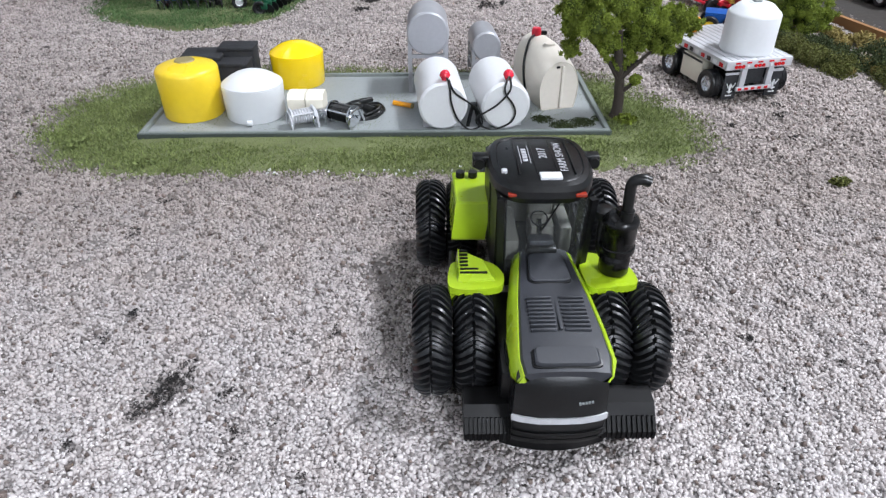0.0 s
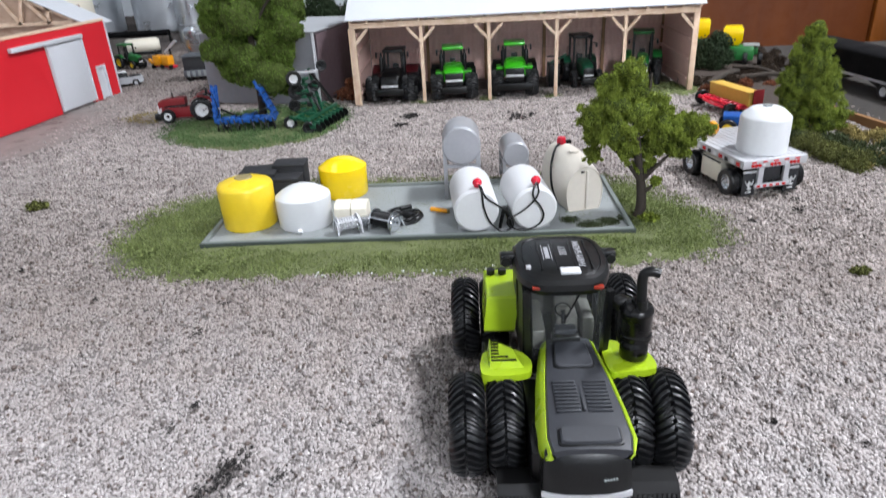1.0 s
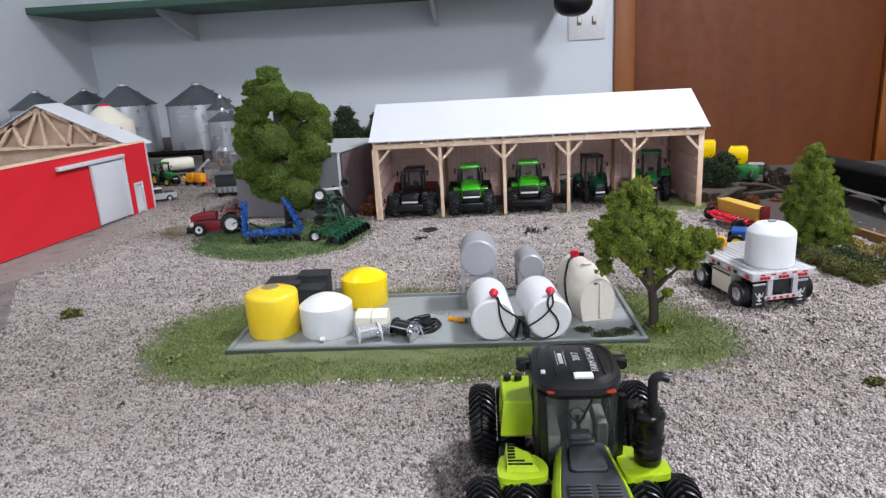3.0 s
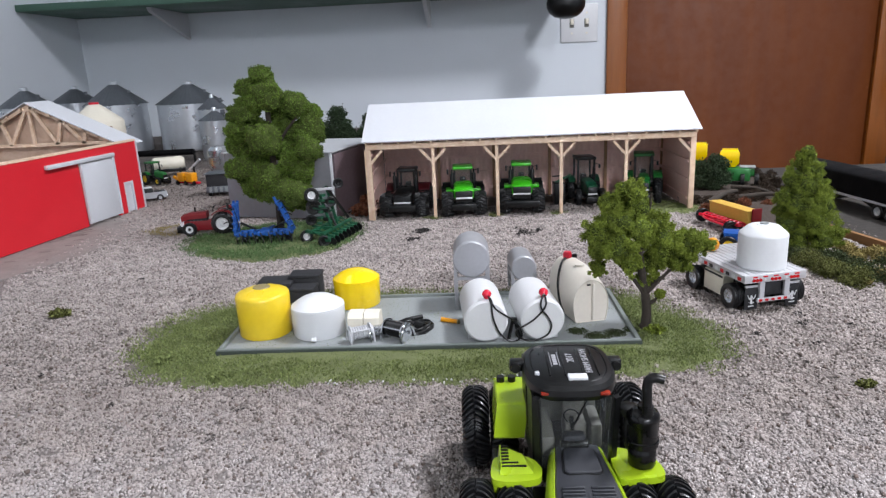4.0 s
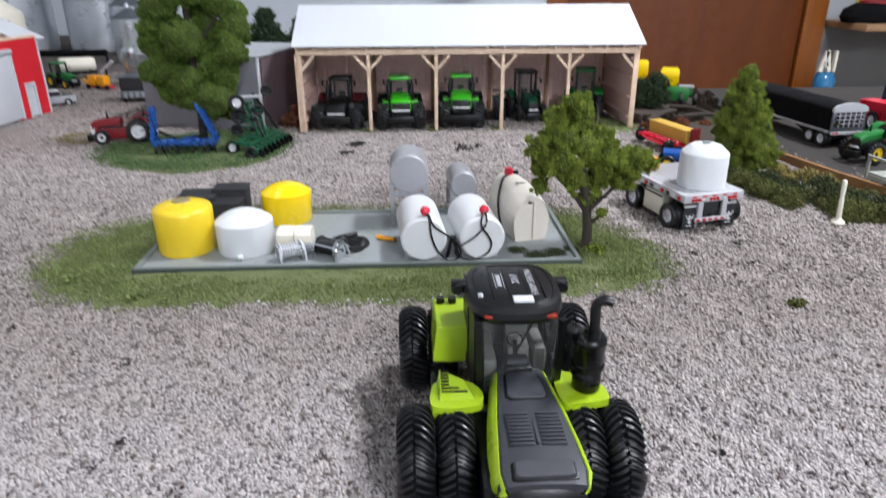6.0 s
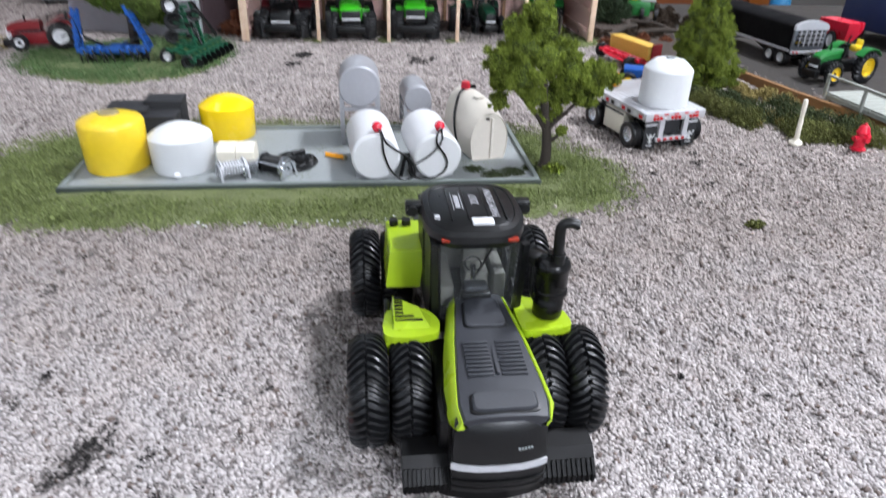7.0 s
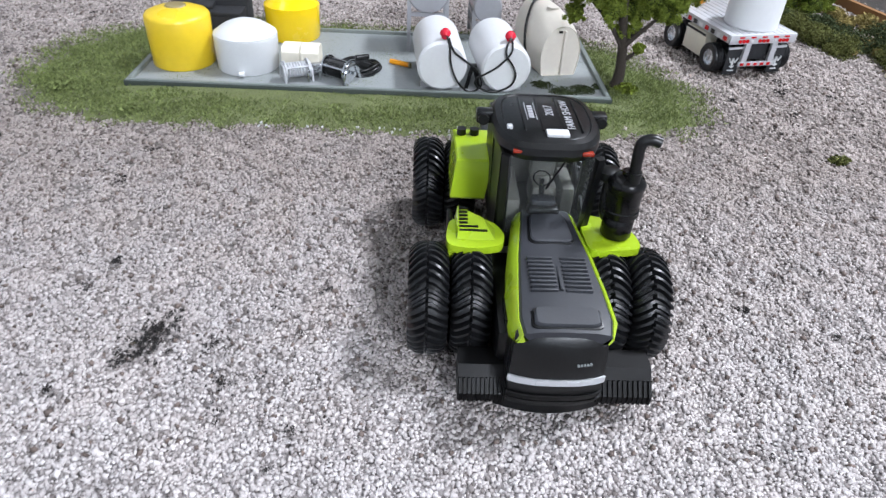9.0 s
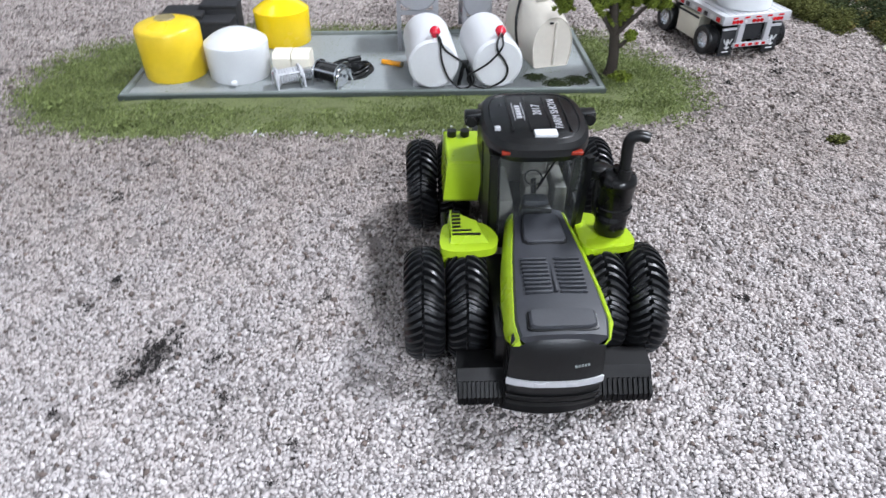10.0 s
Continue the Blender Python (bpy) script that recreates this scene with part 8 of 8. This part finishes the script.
part("rear_bow", loft(B(), [[(TW * 1.03 * math.cos(a), y, 0.0425 + 0.0075 * math.sin(a)) for a in [math.pi * k / 12 for k in range(13)]] + [(-TW * 1.03, y, 0.0400), (TW * 1.03, y, 0.0400)] for y in (-0.0022, 0.0012)]), "silver", ht)
part("rear_door", box(B(), (-0.0155, -0.0020, 0.0235), (0.0155, -0.0013, 0.0395), 0.0003), "black", ht)
for k in range(5):
    part("door_bar", box(B(), (-0.0125 + 0.0060 * k, -0.0026, 0.0235), (-0.0116 + 0.0060 * k, -0.0020, 0.0395)), "silver", ht)
for z in (0.0270, 0.0315, 0.0360):
    part("door_rail", box(B(), (-0.0155, -0.0029, z), (0.0155, -0.0023, z + 0.0008)), "silver", ht)
for z in (0.0270, 0.0330):
    part("ladder_rung", box(B(), (-0.0180, -0.0034, z), (-0.0105, -0.0026, z + 0.0012)), "chrome", ht)
part("rear_light_bar", box(B(), (-TW, -0.0024, 0.0150), (TW, -0.0010, 0.0185), 0.0004), "silver", ht)
for x in (-0.016, -0.012, 0.012, 0.016):
    part("tail_light", rod(B(), (x, -0.0022, 0.0168), (x, -0.0030, 0.0168), 0.0011, seg=10), "lamp_red", ht)
for s in (-1, 1):
    part("lower_rail", box(B(), (s * (TW + 0.0006) - 0.0006, 0.001, 0.0170), (s * (TW + 0.0006) + 0.0006, TL, 0.0195)), "silver", ht)
for y0 in (0.045, 0.115):
    part("hopper", loft(B(), [[(-0.015, y0 - 0.026, 0.0190), (0.015, y0 - 0.026, 0.0190), (0.015, y0 + 0.026, 0.0190), (-0.015, y0 + 0.026, 0.0190)], [(-0.008, y0 - 0.006, 0.0075), (0.008, y0 - 0.006, 0.0075), (0.008, y0 + 0.006, 0.0075), (-0.008, y0 + 0.006, 0.0075)]]), "black", ht)
for y in (0.011, 0.029):
    for x in (-0.0160, 0.0160):
        wheel(ht, x, y, 0.0088, 0.0080, RIM_WHITE, x < 0)
    part("axle", rod(B(), (-0.015, y, 0.0088), (0.015, y, 0.0088), 0.0014, seg=10), "black", ht)
part("landing_leg", box(B(), (-0.012, 0.150, 0.0), (-0.009, 0.153, 0.019)), "silver", ht)
part("landing_leg", box(B(), (0.009, 0.150, 0.0), (0.012, 0.153, 0.019)), "silver", ht)

# plank bridge with one rail
br = thing("plank_bridge", pose(0.3247, 0.4250, 0, 0, 0, 5.5), "weathered grey wooden footbridge with one side rail", "bridge")
for k in range(16):
    part("plank", box(B(), (0.001, 0.0082 * k + 0.0003, 0.0118), (0.036, 0.0082 * k + 0.0078, 0.0134), 0.0002), "bridge_wood", br)
for x in (0.0, 0.0345):
    part("beam", box(B(), (x, 0, 0.0085), (x + 0.0022, 0.132, 0.0117)), "bridge_wood", br)
    for y in (0.030, 0.088, 0.125):
        part("leg", box(B(), (x, y, -0.001), (x + 0.0024, y + 0.0024, 0.0085)), "bridge_wood", br)
for y in (0.002, 0.045, 0.088, 0.129):
    part("post", box(B(), (-0.0022, y, 0.0090), (-0.0002, y + 0.0026, 0.0262), 0.0002), "bridge_wood", br)
part("rail", box(B(), (-0.0026, 0, 0.0263), (0.0000, 0.132, 0.0282), 0.0003), "bridge_wood", br)

# white marker post and red hydrant
mp = thing("marker_post", pose(0.2365, 0.4700, 0, 3, -5, 0), "thin white marker post on a small base", "post")
part("base", lathe(B(), [(0, 0), (0.0048, 0), (0.0044, 0.0014), (0.0026, 0.0026), (0.0018, 0.0040), (0, 0.0040)], seg=20), "cream", mp)
part("pole", lathe(B(), [(0.0018, 0.0036), (0.0017, 0.018), (0.0013, 0.0195), (0.0013, 0.0210), (0.0016, 0.0218), (0.0017, 0.0320), (0.0012, 0.0332), (0, 0.0334)], seg=14), "cream", mp)
hy = thing("fire_hydrant", pose(0.2740, 0.4540, 0.001, 0, 0, 10) @ Matrix.Scale(0.84, 4), "bright red model fire hydrant in the moss", "hydrant")
part("barrel", lathe(B(), [(0, 0), (0.0062, 0), (0.0062, 0.0014), (0.0044, 0.0024), (0.0042, 0.0135), (0.0054, 0.0142), (0.0054, 0.0156), (0.0046, 0.0164), (0.0038, 0.0198), (0.0020, 0.0214), (0.0012, 0.0216), (0.0012, 0.0230), (0, 0.0230)], seg=28), "bright_red", hy)
part("outlet", rod(B(), (-0.0082, 0, 0.0105), (0.0082, 0, 0.0105), 0.0021, seg=14), "bright_red", hy)
part("outlet", rod(B(), (0, -0.0068, 0.0100), (0, 0, 0.0100), 0.0026, seg=14), "bright_red", hy)

# ---- larger toys at the table's far side ----
rt = thing("red_grain_cart", pose(0.4640, 0.7650, 0.0010, 0, 0, 12) @ Matrix.Diagonal((0.30, 0.45, 0.72, 1)), "red toy grain cart standing on the road board", "cart")
part("tub", loft(B(), [[(-0.018, -0.030, 0.012), (0.018, -0.030, 0.012), (0.018, 0.030, 0.012), (-0.018, 0.030, 0.012)], [(-0.038, -0.045, 0.034), (0.038, -0.045, 0.034), (0.038, 0.045, 0.034), (-0.038, 0.045, 0.034)], [(-0.038, -0.045, 0.046), (0.038, -0.045, 0.046), (0.038, 0.045, 0.046), (-0.038, 0.045, 0.046)]]), "bright_red", rt)
for x in (-0.034, 0.034):
    wheel(rt, x, 0, 0.016, 0.012, RIM_WHITE, x < 0)
nv = thing("navy_toy_truck", pose(0.5600, 0.7900, 0.0010, 0, 0, 8), "dark navy toy truck with white hubs", "truck")
part("body", box(B(), (-0.035, -0.045, 0.014), (0.035, 0.060, 0.062), 0.004), "navy", nv)
part("cab", box(B(), (-0.030, -0.075, 0.012), (0.030, -0.047, 0.048), 0.004), "navy", nv)
for x in (-0.030, 0.030):
    for y in (-0.055, 0.035):
        wheel(nv, x, y, 0.0125, 0.010, RIM_WHITE, x < 0)

# ---- shelves on the back wall beyond the door ----
sh = thing("wooden_shelf", Matrix.Translation((1.262, WALL_Y, 0.0)), "pine wall shelf beside the door with odds and ends", "shelf")
part("board", box(B(), (0, -0.22, 0.010), (1.4, -0.0105, 0.030), 0.002), "plywood", sh)
part("board", box(B(), (-0.09, -0.26, -0.215), (1.4, -0.018, -0.195), 0.002), "beam", sh)
part("upright", box(B(), (0.360, -0.20, -0.194), (0.380, -0.012, 0.009)), "beam", sh)
# two added panels: the wall's shade put in as grey boards
part("back_panel", box(B(), (-0.0015, -0.010, -0.90), (1.4, -0.001, 0.0095)), "wall_shade", sh, "added panel, dull grey for shade on the wall")
part("back_panel", box(B(), (-0.0015, -0.010, 0.0305), (1.4, -0.001, 0.60)), "pale_sheet", sh, "added panel, grey for shade on the wall")
bg = thing("dark_bag", pose(1.335, WALL_Y - 0.13, 0.0305) @ Matrix.Scale(0.85, 4), "black and dark red bag lying on the shelf", "bag")
part("body", loft(B(), [[(0.12 * math.cos(a) * k, 0.07 * math.sin(a) * k, z) for a in [2 * math.pi * q / 24 for q in range(24)]] for k, z in ((0.9, 0), (1.0, 0.02), (0.92, 0.045), (0.6, 0.065), (0.2, 0.07))]), "tarp", bg)
part("top_flap", loft(B(), [[(0.02 + 0.10 * math.cos(a) * k, 0.06 * math.sin(a) * k, z) for a in [2 * math.pi * q / 24 for q in range(24)]] for k, z in ((0.8, 0.062), (0.8, 0.074), (0.5, 0.082))]), "dark_red", bg)
jr = thing("blue_jar", pose(1.217, WALL_Y - 0.14, -0.1945) @ Matrix.Diagonal((0.82, 0.82, 1, 1)), "round blue glass jar on the lower shelf", "jar")
part("glass", lathe(B(), [(0, 0), (0.034, 0), (0.038, 0.006), (0.038, 0.06), (0.030, 0.074), (0.020, 0.080), (0, 0.080)], seg=36), "sky_blue", jr)
lt = thing("letter_block", pose(1.215, WALL_Y - 0.145, -0.1135), "white wooden letters standing on the blue jar", "letters")
for pts in (((-0.022, 0), (-0.008, 0.062)), ((-0.008, 0.062), (0.006, 0)), ((-0.016, 0.022), (0.001, 0.022)), ((0.020, 0), (0.020, 0.062))):
    part("stroke", bar(B(), (pts[0][0], 0, pts[0][1]), (pts[1][0], 0, pts[1][1]), 0.008, 0.012), "cream", lt)
yt = thing("yellow_strap", pose(1.345, WALL_Y - 0.022, 0.031, 0, 6, 0), "narrow yellow strip leaning on the wall", "strip")
part("strip", box(B(), (-0.006, -0.004, 0), (0.006, 0.0, 0.42), 0.001), "yellow", yt)

# ---- loose stones and dark crumbs, last ----
def bare(x, y):
    ok = np.ones(len(x), bool)
    for poly in ISLANDS:
        xs, ys = [p[0] for p in poly], [p[1] for p in poly]
        near = (x > min(xs)) & (x < max(xs)) & (y > min(ys)) & (y < max(ys)) & ok
        px, py = x[near], y[near]
        chance = np.clip(1 - (depth_in(poly, px, py) + 0.007 * rag(px, py, 4.0)) / 0.013, 0.004, 1) ** 1.5
        ok[near] = rng.random(len(px)) < chance
    side = np.minimum(np.minimum(x + 0.56, 0.36 - x) / 0.09, 1)
    ok &= rng.random(len(x)) < side
    return ok & ~((x > PX0) & (x < PX1) & (y > PY0) & (y < PY1))


def wedge(x, y):
    """The yard widens away from the table's front."""
    worn = np.array([noise.noise(Vector((p * 120, q * 120, 2.0))) + 0.6 * noise.noise(Vector((p * 290, q * 290, 6.0))) for p, q in zip(x, y)])
    kept = rng.random(len(x)) > 0.7 * np.clip((worn - 0.26) * 4, 0, 1) * np.clip((y - 0.17) / 0.10, 0.25, 1)
    # scraped hollow beside the big tractor
    hollow = np.hypot(x + 0.098, (y - 0.272) * 0.9) + 0.004 * np.sin(x * 900) * np.cos(y * 700)
    kept &= rng.random(len(x)) < np.clip((hollow - 0.004) / 0.009, 0.12, 1)
    return (abs(x + 0.07) < 0.175 + 0.62 * (y - 0.14)) & kept & bare(x, y)


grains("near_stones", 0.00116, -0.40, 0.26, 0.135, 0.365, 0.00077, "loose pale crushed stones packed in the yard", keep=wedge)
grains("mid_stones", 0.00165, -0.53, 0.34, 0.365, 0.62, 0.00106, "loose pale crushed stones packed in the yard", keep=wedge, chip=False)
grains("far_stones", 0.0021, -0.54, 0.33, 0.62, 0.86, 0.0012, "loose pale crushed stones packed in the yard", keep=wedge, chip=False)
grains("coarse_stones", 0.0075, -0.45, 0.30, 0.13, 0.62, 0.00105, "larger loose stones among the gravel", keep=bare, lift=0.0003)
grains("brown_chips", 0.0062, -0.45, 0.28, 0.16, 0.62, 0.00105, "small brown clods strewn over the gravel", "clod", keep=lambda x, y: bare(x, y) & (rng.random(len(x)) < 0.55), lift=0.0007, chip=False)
grains("back_stones", 0.0027, -0.76, -0.28, 0.86, 1.34, 0.0015, "grey crushed stone behind the barn", chip=False)
CRUMBS = [(-0.167, 0.203, 0.004, 48, 0.0011), (-0.164, 0.210, 0.003, 26, 0.0010), (-0.171, 0.194, 0.002, 16, 0.0009), (-0.146, 0.202, 0.0022, 12, 0.0009), (-0.138, 0.185, 0.0022, 12, 0.0009), (-0.189, 0.181, 0.0012, 6, 0.0009), (-0.1928, 0.2443, 0.0008, 6, 0.0012), (-0.198, 0.228, 0.0012, 6, 0.0009), (-0.113, 0.232, 0.0014, 7, 0.0008), (0.0406, 0.2249, 0.0010, 7, 0.0012), (0.068, 0.213, 0.0008, 4, 0.0008), (-0.119, 0.155, 0.0012, 5, 0.0008), (-0.138, 0.173, 0.0016, 6, 0.0008), (-0.115, 0.168, 0.0012, 5, 0.0008),
          (-0.134, 0.736, 0.0045, 34, 0.0024), (-0.142, 0.700, 0.003, 18, 0.0020), (-0.021, 0.715, 0.0055, 30, 0.0017), (0.054, 0.704, 0.003, 14, 0.0015), (-0.005, 0.722, 0.003, 12, 0.0016), (-0.213, 0.302, 0.0016, 7, 0.0010), (-0.317, 0.531, 0.0016, 6, 0.0010), (-0.354, 0.382, 0.0016, 6, 0.0010), (-0.387, 0.584, 0.002, 7, 0.0011), (0.143, 0.434, 0.0022, 12, 0.0012), (0.108, 0.419, 0.0020, 9, 0.0011), (0.138, 0.399, 0.0020, 9, 0.0011), (0.174, 0.430, 0.0012, 5, 0.0010), (0.150, 0.452, 0.0018, 8, 0.0012), (-0.285, 0.342, 0.0014, 5, 0.0009), (-0.209, 0.332, 0.0014, 5, 0.0009)]
for c in CRUMBS:
    crumbs(c[0], c[1], c[2], int(c[3] * 2.4), c[4] * 0.8)
srng = np.random.default_rng(3)
for k in range(70):
    crumbs(float(srng.uniform(-0.45, 0.22)), float(srng.uniform(0.13, 0.75)), 0.0007, 3, 0.0008)


# pale flower specks along the grass mat's front edge
def specks(name, n, x0, x1, y, spread, size):
    x, yy = rng.uniform(x0, x1, n), y + rng.normal(0, spread, n)
    v, f = leaf_cloud(rng, np.stack([x, yy, np.full(n, 0.0016)], -1), np.full(n, size), n * 9, size * 0.55, 0.3, 0.8)
    solo(name, from_arrays(name, v, f, "white"), "white", "tiny white flower specks in the grass edge", "flowers", "stuff")


specks("flower_specks", 26, -0.165, -0.02, 0.3605, 0.0035, 0.0008)
